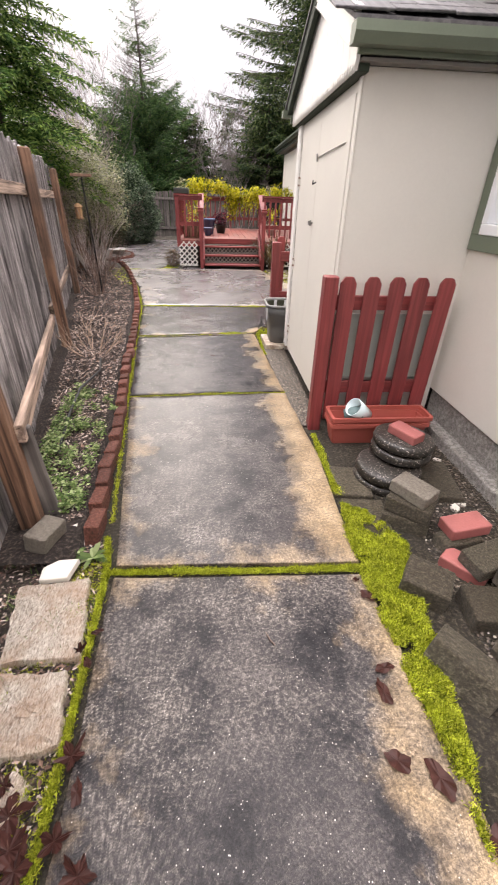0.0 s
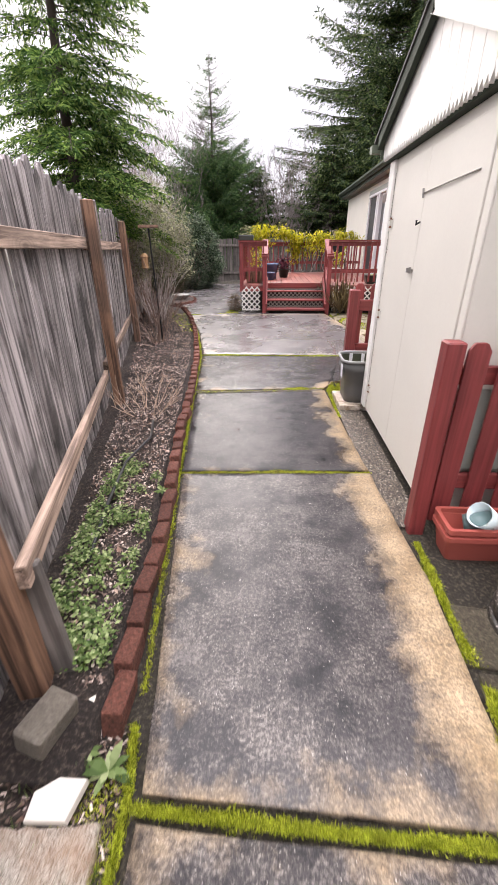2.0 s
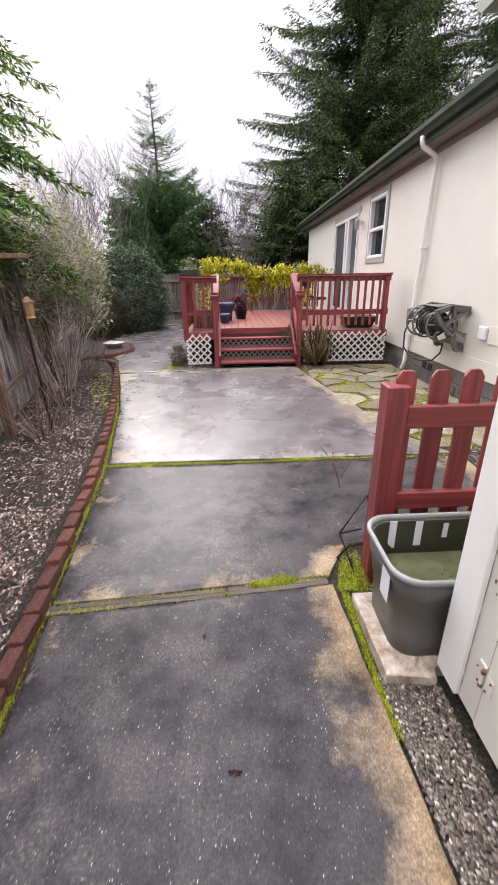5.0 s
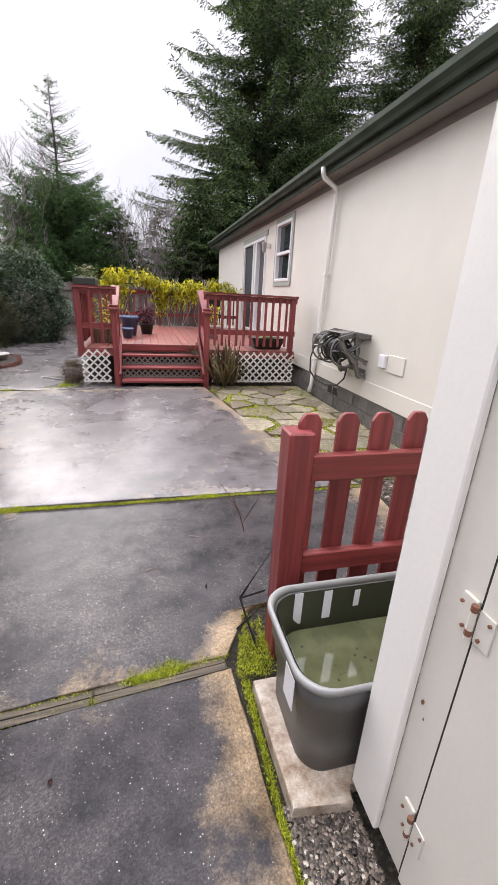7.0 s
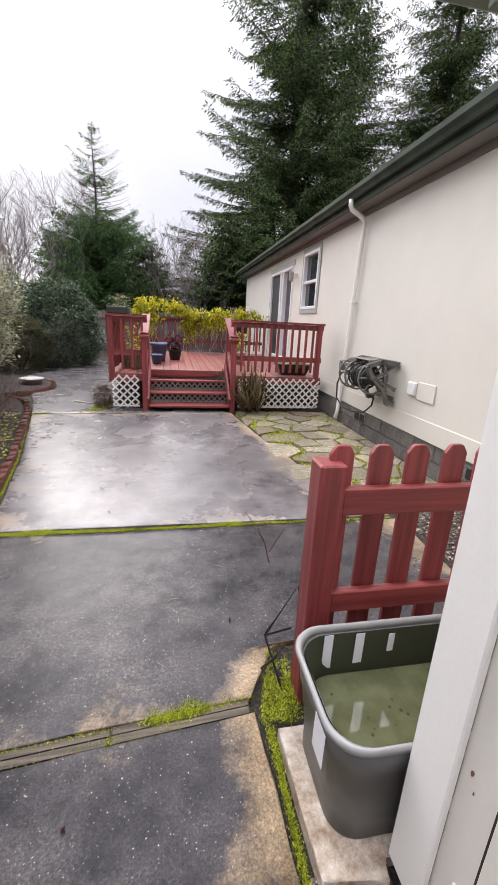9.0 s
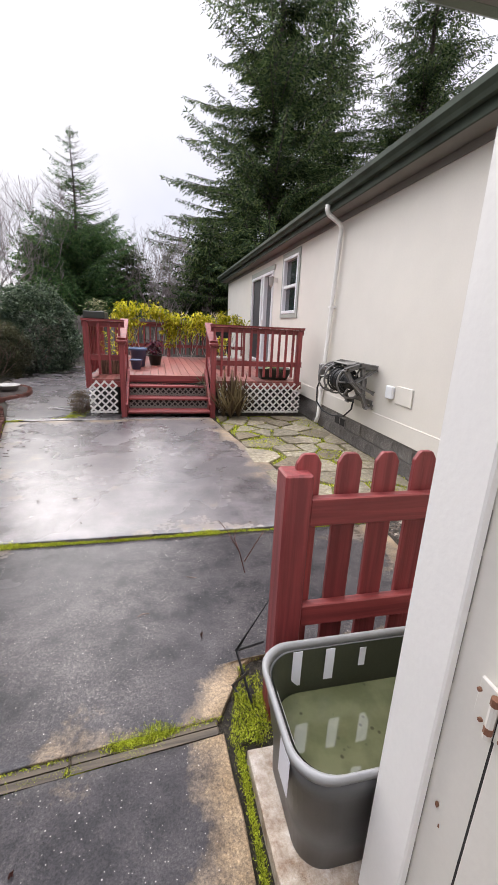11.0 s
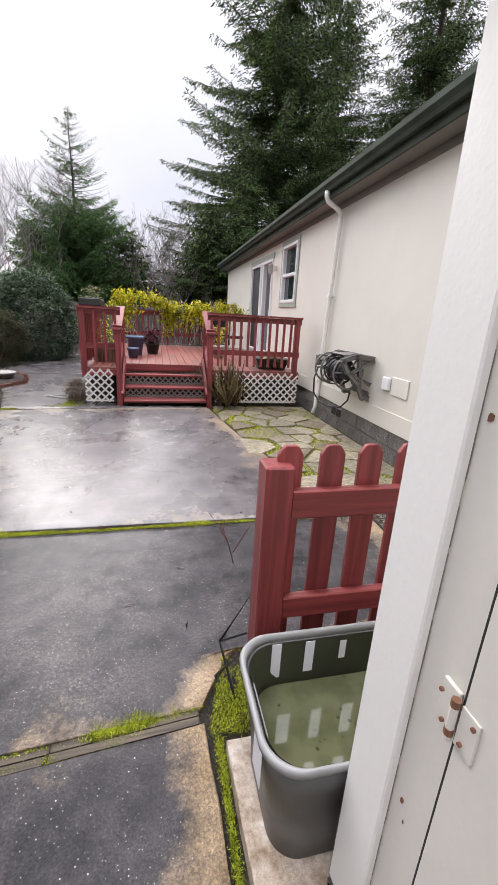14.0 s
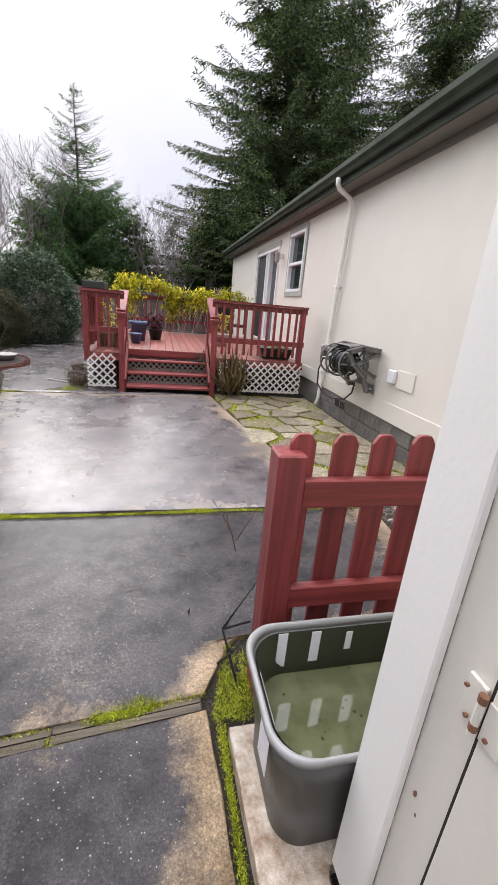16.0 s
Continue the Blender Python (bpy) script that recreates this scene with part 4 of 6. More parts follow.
for z in (0.28, 0.945, 1.62):
    hinge(z)
lt = bmesh.new()
bx(lt, AX - 0.028, AX - 0.016, 3.70, 3.78, 1.318, 1.332, 0.003)
tube(lt, [(AX - 0.032, 3.715, 1.305), (AX - 0.032, 3.715, 1.342)], 0.008, 8)
tube(lt, [(AX - 0.032, 3.765, 1.308), (AX - 0.032, 3.765, 1.336)], 0.009, 8)
part("latch", lt, M["steel"], annex, "dull metal hasp latch")
hk = bmesh.new()
tube(hk, [(AX - 0.02, 3.70, 1.60), (AX - 0.045, 3.695, 1.585), (AX - 0.045, 3.69, 1.61)], 0.006, 7)
part("hook", hk, M["black_iron"], annex)
wr = bmesh.new()
tube(wr, [(AX - 0.02, 3.72, 1.755), (AX - 0.025, 3.35, 1.765), (AX - 0.02, 2.99, 1.775)], 0.004, 6)
tube(wr, [(AX - 0.02, 3.72, 1.73), (AX - 0.025, 3.72, 1.78)], 0.006, 6)
part("hold_open_wire", wr, M["steel"], annex)
# gable boards with a notched lower edge, over a dark drip strip
APY, APZ, SL = 3.73, 2.66, 0.43
part("drip_strip", box(AX - 0.05, AX + 0.005, AY0 - 0.05, AY1 + 0.05, AZ, AZ + 0.045, 0.003), M["gutter"], annex, "dark drip strip")
gb = bmesh.new()
bw = 0.148
y = AY0 - 0.06
while y < AY1 + 0.06 - 0.01:
    yb = min(y + bw - 0.006, AY1 + 0.06)
    prof = []
    k = max(2, round((yb - y) / 0.047))
    for i in range(k):
        a, b = lerp(y, yb, i / k), lerp(y, yb, (i + 1) / k)
        prof += [(a, AZ + 0.045), (lerp(a, b, 0.5), AZ + 0.004), (b, AZ + 0.045)] if i == 0 else [(lerp(a, b, 0.5), AZ + 0.004), (b, AZ + 0.045)]
    zt = lambda q: APZ - abs(q - APY) * SL - 0.02
    top = [(yb, zt(yb))] + ([(APY, zt(APY))] if y < APY < yb else []) + [(y, zt(y))]
    lo = [gb.verts.new((AX - 0.075, *p)) for p in prof + top]
    hi = [gb.verts.new((AX - 0.055, *p)) for p in prof + top]
    gb.faces.new(lo)
    gb.faces.new(hi[::-1])
    for i in range(len(lo)):
        gb.faces.new((lo[i], lo[(i + 1) % len(lo)], hi[(i + 1) % len(lo)], hi[i]))
    y += bw
part("gable_boards", gb, M["white"], annex, "white upright gable boards with notched ends")
gw = bmesh.new()
tri = [(AY0, AZ + 0.05), (AY1, AZ + 0.05), (APY, APZ - 0.03)]
lo, hi = [gw.verts.new((AX - 0.05, *p)) for p in tri], [gw.verts.new((AX, *p)) for p in tri]
gw.faces.new(lo)
gw.faces.new(hi[::-1])
for i in range(3):
    gw.faces.new((lo[i], lo[(i + 1) % 3], hi[(i + 1) % 3], hi[i]))
part("gable_backing", gw, M["dark_gap"], annex)
EV = 0.985
for sgn, mat in ((1, M["gutter"]), (-1, M["white"])):
    rk = bmesh.new()
    beam(rk, (AX - 0.105, APY, APZ - 0.03), (AX - 0.105, APY + sgn * EV, APZ - 0.03 - EV * SL), 0.03, 0.14, 0.004)
    part("rake_board", rk, mat, annex, "dark green rake board" if sgn > 0 else "white rake board")
for sgn in (1, -1):
    EV = 1.03 if sgn > 0 else 0.985
    rf = bmesh.new()
    pr = [(APY, APZ + 0.0), (APY, APZ + 0.02), (APY + sgn * (EV + 0.05), APZ + 0.02 - (EV + 0.05) * SL), (APY + sgn * (EV + 0.05), APZ - (EV + 0.05) * SL)]
    x1 = SX - 0.06 if sgn < 0 else WX - 0.003
    ends = [[rf.verts.new((x, yy, zz)) for yy, zz in pr] for x in (AX - 0.13, x1)]
    rf.faces.new(ends[0])
    rf.faces.new(ends[1][::-1])
    for i in range(4):
        rf.faces.new((ends[0][i], ends[0][(i + 1) % 4], ends[1][(i + 1) % 4], ends[1][i]))
    roof_part = part("roof", rf, M["shingle"], annex, "slate grey shingle roof")
    ye = APY + sgn * EV
    ze = APZ - EV * SL
    part("fascia", box(AX - 0.08, x1, ye - 0.012, ye + 0.012, ze - 0.13, ze - 0.03, 0.003), M["green_trim"], annex)
    gt = bmesh.new()
    s = sgn
    low = 0.11 if s < 0 else 0.085
    pg = [(ye + s * 0.014, ze - 0.03), (ye + s * 0.014, ze - low), (ye + s * 0.075, ze - low), (ye + s * 0.10, ze - 0.07), (ye + s * 0.10, ze - 0.03)]
    xa = AX - (0.15 if s > 0 else 0.13)
    ends = [[gt.verts.new((x, yy, zz)) for yy, zz in pg] for x in (xa, x1)]
    gt.faces.new(ends[0])
    gt.faces.new(ends[1][::-1])
    for i in range(5):
        gt.faces.new((ends[0][i], ends[0][(i + 1) % 5], ends[1][(i + 1) % 5], ends[1][i]))
    part("gutter", gt, M["green_trim"], annex, "sage green box gutter")
    part("soffit", box(AX - 0.05, x1, min(ye, AY0 if s < 0 else AY1) + 0.013, max(ye, AY0 if s < 0 else AY1) - 0.013, AZ + 0.035, AZ + 0.05, 0), M["soffit"], annex)
    # rows of shingles
    sh = mesh_of(box(-0.145, 0.145, -0.11, 0.11, -0.006, 0.006, 0.003), "shingle")
    sh.materials.append(M["shingle"])
    if s < 0:
        for row in range(11):
            dist = 0.10 + row * 0.125
            yy = ye - 0.05 + dist
            zz = ze + 0.022 + (dist - 0.03) * SL + 0.008
            xx = AX - 0.10 + (0.15 if row % 2 else 0)
            while xx < x1 - 0.1:
                ob = new("shingle", sh)
                ob.matrix_basis = pose(xx + 0.02, yy, zz + rng.uniform(0, 0.006), 22.5 + rng.uniform(-1, 2), rng.uniform(-1.2, 1.2), rng.uniform(-1.5, 1.5))
                hang(ob, roof_part)
                xx += 0.295
# ---- fences ----


def board_fence(name, p, q, h, posts, rails, label, mat, rail_mat, post_mat, side, lean=0.0, bw=0.14, slipped=None):
    """A fence of upright boards from p to q; posts at distances along it on the side facing the garden.
    slipped: rails that have come loose, by bay and row, as (rise at the near end, rise at the far end, shift outwards at the near end)."""
    p, q = Vector((*p, 0)), Vector((*q, 0))
    d = (q - p).normalized()
    n = Vector((d.y, -d.x, 0)) * side
    root = thing(name, p.x, p.y, 0, label, "fence", kind="structure")
    L = (q - p).length
    meshes = []
    for k in range(4):
        bm = bmesh.new()
        w = bw / 2 - 0.0055
        e = 0.02 + 0.008 * k
        prof = [(-w, 0.02), (w, 0.02), (w, h - e), (w - e, h), (-w + e * 0.7, h - 0.004 * k), (-w, h - e)]
        lo, hi = [bm.verts.new((a, -0.009, b)) for a, b in prof], [bm.verts.new((a, 0.009, b)) for a, b in prof]
        bm.faces.new(lo[::-1])
        bm.faces.new(hi)
        for i in range(6):
            bm.faces.new((lo[i], lo[(i + 1) % 6], hi[(i + 1) % 6], hi[i]))
        me = mesh_of(bm, "board")
        me.materials.append(mat)
        meshes.append(me)
    rz = math.degrees(math.atan2(d.y, d.x))
    i, s = 0, 0.0
    while s < L:
        c = p + d * s - n * 0.065
        ob = new("board", meshes[rng.randrange(4)])
        ob.matrix_basis = pose(c.x, c.y, rng.uniform(-0.035, 0.03), lean + rng.uniform(-0.5, 0.5), rng.uniform(-0.6, 0.6), rz) @ Matrix.Scale(rng.uniform(0.985, 1.01), 4, (0, 0, 1))
        hang(ob, root)
        s += bw + rng.uniform(0, 0.004)
    for s in posts:
        c = p + d * s + n * 0.06
        b = bmesh.new()
        bx(b, -0.055, 0.055, -0.05, 0.05, -0.05, h + 0.0 + rng.uniform(-0.12, -0.02), 0.008)
        ob = part("post", b, post_mat)
        ob.matrix_basis = pose(c.x, c.y, 0, rng.uniform(-1, 1), rng.uniform(-1, 1), rz)
        hang(ob, root)
    cuts = [0.0, *posts, L]
    for row, z in enumerate(rails):
        for bay, (a, b) in enumerate(zip(cuts, cuts[1:])):
            rise0, rise1, out = (slipped or {}).get((bay, row), (0, 0, 0))
            e0 = p + d * (a + 0.01) + n * (out - 0.03) + Vector((0, 0, z + rise0 + rng.uniform(-0.02, 0.02)))
            e1 = p + d * (b - 0.01) + n * -0.03 + Vector((0, 0, z + rise1 + rng.uniform(-0.03, 0.02)))
            run_ = (e1 - e0).normalized()
            across = run_.cross(Vector((0, 0, 1))).normalized()
            up = across.cross(run_)
            ob = part("rail", box(0, (e1 - e0).length, -0.02, 0.02, -0.045, 0.045, 0.004), rail_mat)
            ob.matrix_basis = Matrix(((run_.x, across.x, up.x, e0.x), (run_.y, across.y, up.y, e0.y), (run_.z, across.z, up.z, e0.z), (0, 0, 0, 1)))
            hang(ob, root)
    return root


FD = Vector((-0.2354, 0.9719))
fp = (-0.72 - 0.2354 * -2.2, 1.69 + 0.9719 * -2.2)
board_fence("board_fence", fp, (fp[0] - 0.2354 * 16, fp[1] + 0.9719 * 16), 1.90, [2.2 + 3.02 * i - 3.02 for i in range(1, 5)], (0.40, 1.50), "tall grey weathered board fence with tan rails", M["fence"], M["fence_rail"], M["fence_post"], 1, slipped={(0, 0): (-0.30, 0.0, 0.02), (1, 0): (0.13, -0.07, 0.15)})
board_fence("board_fence", (-7.5, 20.4), (12.0, 20.4), 1.75, [2.4 * i for i in range(1, 8)], (0.35, 1.5), "dark weathered board fence at the back of the yard", M["far_fence"], M["far_fence"], M["far_fence"], 1)
sp = bmesh.new()
bx(sp, -0.038, 0.038, -0.022, 0.022, -0.05, 0.53, 0.006)
ob = part("timber_stub", sp, M["far_fence"])
ob.matrix_basis = pose(-0.585, 1.77, 0, -4, -4, 14)
tagged(ob, "short dark timber stub propping a fence rail", "timber stub")

# ---- deck ----
deck = thing("deck", 1.3, 11, 0, "red-stained timber deck with railings and steps", "deck", kind="structure")
DZ, DY, DX0, DX1, DB = 0.62, 10.98, -0.58, 3.15, 16.3
SY = 11.62
bme = {}
x0 = DX0
while x0 < DX1 - 0.03:
    x1 = min(x0 + 0.139, DX1)
    part("deck_board", box(x0, x1, SY + 0.02 if x1 > 0.0 and x0 < 1.52 else DY + 0.02, DB, DZ - 0.035, DZ + rng.uniform(-0.003, 0.001), 0.004), M["red_y"], deck)
    x0 += 0.145
for x0, x1, y0, y1 in ((DX0, 0.0, DY, DY + 0.04), (1.52, DX1, DY, DY + 0.04), (0.05, 1.48, SY, SY + 0.04), (DX0, DX0 + 0.04, DY + 0.04, DB)):
    part("rim_board", box(x0, x1, y0, y1, DZ - 0.13, DZ - 0.036, 0.003), M["red_x"], deck)
# added near-black sheet behind the lattice, standing for the shade under the deck
part("skirt_backing", box(DX0 + 0.05, DX1, DY + 0.5, DY + 0.52, 0.0, DZ - 0.14, 0), M["dark_gap"], deck)


def lattice(x0, x1, y, z0, z1, mat, pitch=0.128, w=0.027, label=""):
    root = part("lattice_panel", box(x0, x1, y + 0.0165, y + 0.0205, z0, z0 + 0.03, 0), mat, deck, label)
    for sgn in (1, -1):
        c = x0 - (z1 - z0)
        while c < x1 + (z1 - z0):
            pts = []
            a, b = (c, z0), (c + (z1 - z0), z1)
            if sgn < 0:
                a, b = (c + (z1 - z0), z0), (c, z1)
            (xa, za), (xb, zb) = a, b
            if xa > xb:
                (xa, za), (xb, zb) = b, a
            if xb > x0 + 0.01 and xa < x1 - 0.01:
                if xa < x0:
                    za, xa = lerp(za, zb, (x0 - xa) / (xb - xa)), x0
                if xb > x1:
                    zb, xb = lerp(za, zb, (x1 - xa) / (xb - xa)), x1
                if xb - xa > 0.02:
                    sl = bmesh.new()
                    yy = y if sgn > 0 else y + 0.008
                    beam(sl, (xa, yy, za), (xb, yy, zb), 0.007, w, 0, up=(0, 0, 1))
                    part("slat", sl, mat, root)
            c += pitch
    return root


lattice(DX0 + 0.04, -0.10, DY - 0.012, 0.05, DZ - 0.03, M["lattice"], label="peeling white diagonal lattice")
lattice(1.62, 3.13, DY - 0.012, 0.05, DZ - 0.03, M["lattice"], label="peeling white diagonal lattice")
# darker lattice: the shade behind the treads is in its colour
lattice(0.08, 1.44, 11.115, 0.105, 0.25, M["lattice_dim"], 0.10, 0.022, "white lattice behind the steps, its shade put into the colour")
lattice(0.08, 1.44, 11.36, 0.29, 0.43, M["lattice_dim"], 0.10, 0.022, "white lattice behind the steps, its shade put into the colour")
# steps
for i, (z, y) in enumerate(((0.085, 10.84), (0.27, 11.08), (0.45, 11.34))):
    part("tread", box(0.07, 1.45, y, y + 0.27, z - 0.04 + 0.02, z + 0.02, 0.006), M["red_x"], deck, "red-stained stair tread")
part("tread", box(0.07, 1.45, SY - 0.012, SY - 0.001, DZ - 0.10, DZ - 0.001, 0.002), M["red_x"], deck)
for x in (0.052, 1.455):
    st = bmesh.new()
    beam(st, (x, 10.92, 0.12), (x, SY + 0.1, 0.66), 0.035, 0.24, 0.003)
    part("stringer", st, M["red_x"], deck)


def post(x, y, z0, z1, w=0.09, mat="red"):
    part("post", box(x - w / 2, x + w / 2, y - w / 2, y + w / 2, z0, z1, 0.006), M[mat], deck, "red-stained post")


RT = 1.575
for x in (0.005, 1.505):
    post(x, 10.93, -0.05, 1.22)
    cap = bmesh.new()
    bx(cap, x - 0.075, x + 0.075, 10.85, 11.01, 1.22, 1.26, 0.006)
    bx(cap, x - 0.06, x + 0.06, 10.87, 10.99, 1.19, 1.22, 0.003)
    part("post_cap", cap, M["red"], deck)
    post(x, 11.68, 0.3, RT - 0.04)
    hr = bmesh.new()
    beam(hr, (x, 10.93, 1.28), (x, 11.72, 1.58), 0.13, 0.04, 0.005)
    part("handrail", hr, M["red_x"], deck, "sloping red handrail")
    lr = bmesh.new()
    beam(lr, (x, 10.97, 0.55), (x, 11.66, 0.95), 0.04, 0.09, 0.004)
    part("lower_rail", lr, M["red_x"], deck)
post(-0.54, DY + 0.035, DZ - 0.15, RT - 0.035)
post(-0.54, 12.9, DZ, RT - 0.035)
post(3.06, DY + 0.035, DZ - 0.15, RT - 0.035)


def balustrade(p, q, n, low=0.93, ends=True):
    p, q = Vector(p), Vector(q)
    for z, w, h in ((RT - 0.017, 0.14, 0.034), (RT - 0.08, 0.035, 0.088), (low, 0.035, 0.088)):
        r = bmesh.new()
        beam(r, p + Vector((0, 0, z)), q + Vector((0, 0, z)), w, h, 0.004)
        part("cap_rail" if w > 0.1 else "rail", r, M["red_x"], deck, "flat red cap rail" if w > 0.1 else "")
    d = q - p
    for i in range(n):
        c = p + d * ((i + 0.5) / n)
        off = Vector((d.y, -d.x, 0)).normalized() * 0.03
        part("baluster", box(c.x + off.x - 0.02, c.x + off.x + 0.02, c.y + off.y - 0.018, c.y + off.y + 0.018, DZ + 0.08, RT - 0.06, 0.003), M["red"], deck)


balustrade((-0.60, DY + 0.035, 0), (0.05, DY + 0.035, 0), 4, 0.97)
balustrade((1.46, DY + 0.035, 0), (3.13, DY + 0.035, 0), 13)
balustrade((-0.54, DY + 0.1, 0), (-0.54, 12.9, 0), 11)
balustrade((-0.54, DB - 0.08, 0), (DX1, DB - 0.08, 0), 22)
for x in (-0.54, 0.9, 2.3):
    post(x, DB - 0.08, DZ, RT)

# ---- picket fences ----


def picket_mesh(w, h, t=0.02):
    bm = bmesh.new()
    r = w / 2
    prof = [(-r, 0), (r, 0), (r, h - r * 0.75), (r * 0.62, h - r * 0.12), (r * 0.42, h), (-r * 0.42, h), (-r * 0.62, h - r * 0.12), (-r, h - r * 0.75)]
    lo, hi = [bm.verts.new((a, -t / 2, b)) for a, b in prof], [bm.verts.new((a, t / 2, b)) for a, b in prof]
    bm.faces.new(lo[::-1])
    bm.faces.new(hi)
    n = len(prof)
    for i in range(n):
        bm.faces.new((lo[i], lo[(i + 1) % n], hi[(i + 1) % n], hi[i]))
    bmesh.ops.bevel(bm, geom=bm.edges[:], offset=0.0025, segments=1, affect="EDGES")
    me = mesh_of(bm, "picket")
    me.materials.append(M["red"])
    return me


pf = thing("picket_fence", 1.03, 5.26, 0, "red picket fence with square post beside the tank", "picket fence")
pb = bmesh.new()
bx(pb, 0.982, 1.085, 5.20, 5.31, -0.05, 1.062, 0.007)
part("post", pb, M["red"], pf, "square red-stained post with checked end grain")
for z0, z1 in ((0.855, 0.965), (0.42, 0.515)):
    part("rail", box(1.086, 2.3, 5.215, 5.255, z0, z1, 0.005), M["red_x"], pf)
pm = picket_mesh(0.094, 1.02)
for i in range(8):
    ob = new("picket", pm)
    ob.matrix_basis = pose(1.085 + 0.158 * i, 5.268, 0.10, 0, rng.uniform(-0.8, 0.8), 0)
    hang(ob, pf)
part("post", box(2.3, 2.39, 5.19, 5.28, -0.05, 1.06, 0.006), M["red"], pf)

ps = thing("picket_fence", 1.03, 2.75, 0, "red picket panel leaning upright against the cream wall", "picket fence")
part("post", box(0.985, 1.075, 2.70, 2.79, -0.05, 1.07, 0.007), M["red"], ps, "red-stained plank post")
pm = picket_mesh(0.105, 1.02)
for i in range(5):
    ob = new("picket", pm)
    ob.matrix_basis = pose(1.145 + 0.163 * i, 2.742, 0.05, 1.5, rng.uniform(-0.6, 0.6), 0)
    hang(ob, ps)
for z in (0.30, 0.90):
    part("rail", box(1.076, 1.86, 2.757, 2.792, z - 0.045, z + 0.045, 0.004), M["red_x"], ps)
part("backing_board", box(1.08, 1.84, 2.796, 2.81, 0.36, 0.82, 0.002), M["grey_trim"], ps, "grey-green board behind the pickets")

# ---- stock tank on its stone pad ----
pad = bmesh.new()
prism(pad, [(0.875, 4.61), (0.95, 4.60), (1.07, 4.585), (1.075, 4.64), (1.6, 4.64), (1.6, 5.07), (0.862, 5.065), (0.868, 4.8)], -0.04, 0.035, 0.008)
tagged(part("stone_pad", pad, M["pad"]), "thin pale stone slab under the grey tank", "stone pad")


def rounded(x0, x1, y0, y1, r, n=8):
    out = []
    for cx, cy, a in ((x1 - r, y1 - r, 0), (x0 + r, y1 - r, 90), (x0 + r, y0 + r, 180), (x1 - r, y0 + r, 270)):
        out += [(cx + r * math.cos(radians(a + 90 * i / n)), cy + r * math.sin(radians(a + 90 * i / n))) for i in range(n + 1)]
    return out


def loft(bm, rings, close=True):
    vr = [[bm.verts.new(p) for p in ring] for ring in rings]
    n = len(vr[0])
    for a, b in zip(vr, vr[1:]):
        for i in range(n):
            bm.faces.new((a[i], a[(i + 1) % n], b[(i + 1) % n], b[i]))
    if close:
        bm.faces.new(vr[0][::-1])
        bm.faces.new(vr[-1])
    return bm


def ring(x0, x1, y0, y1, r, z):
    return [(x, y, z) for x, y in rounded(x0, x1, y0, y1, r)]


TX0, TX1, TY0, TY1, TZ = 0.885, 1.62, 4.645, 5.10, 0.47
tank = thing("stock_tank", 1.25, 4.85, 0.035, "grey plastic stock tank half full of murky water", "stock tank")


def tr(k, z, r=0.11):
    return ring(TX0 + k, TX1 - k, TY0 + k * 0.8, TY1 - k * 0.8, r, z)


part("body", loft(bmesh.new(), [tr(0.050, 0.036, 0.09), tr(0.043, 0.14), tr(0.036, 0.25), tr(0.030, 0.255), tr(0.022, 0.34), tr(0.016, 0.345), tr(0.010, TZ - 0.029), tr(0.020, TZ - 0.029), tr(0.06, 0.07), tr(0.09, 0.055, 0.08)]), M["tub"], tank, "dark grey ribbed plastic wall", True)
part("lining", loft(bmesh.new(), [tr(0.0235, TZ - 0.03), tr(0.034, 0.36), tr(0.062, 0.09), tr(0.0638, 0.09), tr(0.036, 0.36), tr(0.0255, TZ - 0.03)], False), M["tub_in"], tank, "olive algae-stained inside", True)
part("rim", loft(bmesh.new(), [tr(0.010, TZ - 0.030), tr(-0.004, TZ - 0.027), tr(-0.006, TZ - 0.010), tr(-0.002, TZ - 0.002), tr(0.004, TZ), tr(0.011, TZ - 0.006), tr(0.018, TZ - 0.03), tr(0.010, TZ - 0.030)], False), M["tub_rim"], tank, "pale rolled rim", True)
wt = bmesh.new()
wt.faces.new([wt.verts.new(p) for p in tr(0.0468, 0.27)])
part("water", wt, M["water"], tank, "still green-brown water")
part("sticker", box(0.8905, 0.8925, 4.74, 4.82, 0.28, 0.41, 0), M["label"], tank, "white paper label")
for x0, x1, z0, z1 in ((1.01, 1.045, 0.30, 0.45), (1.135, 1.17, 0.31, 0.445), (1.27, 1.295, 0.35, 0.43)):
    lb = part("sticker", box(x0, x1, TY1 - 0.034, TY1 - 0.0325, z0, z1, 0), M["label"], tank, "white paper label")

part("inner_grip", box(0.911, 0.921, 4.78, 4.96, 0.385, 0.42, 0.004), M["tub_rim"], tank, "pale moulded grip inside the rim")

# debris along the fence foot
foot = [(-0.70, 0.2), (-0.2, 0.2), (-0.25, 1.6), (-0.72, 1.6)]
vs, fs = [], []
for x, y in scatter_in(foot, 5000, rng):
    l, a, w = rng.uniform(0.006, 0.028), rng.uniform(0, math.tau), rng.uniform(0.003, 0.010)
    d, s_ = Vector((math.cos(a), math.sin(a), rng.uniform(-0.5, 0.7))) * l, Vector((-math.sin(a), math.cos(a), rng.uniform(-0.6, 0.6))) * w
    p = Vector((x, y, -0.024 + rng.uniform(0, 0.012)))
    i = len(vs)
    vs += [p - d / 2 - s_ / 2, p + d / 2 - s_ / 3, p + d / 2 + s_ / 2, p - d / 2 + s_ / 3]
    fs.append((i, i + 1, i + 2, i + 3))
tagged(new("bark_chips", raw("bark_chips", vs, fs, M["chip"])), "dark bark bits along the fence foot", "mulch", kind="stuff")
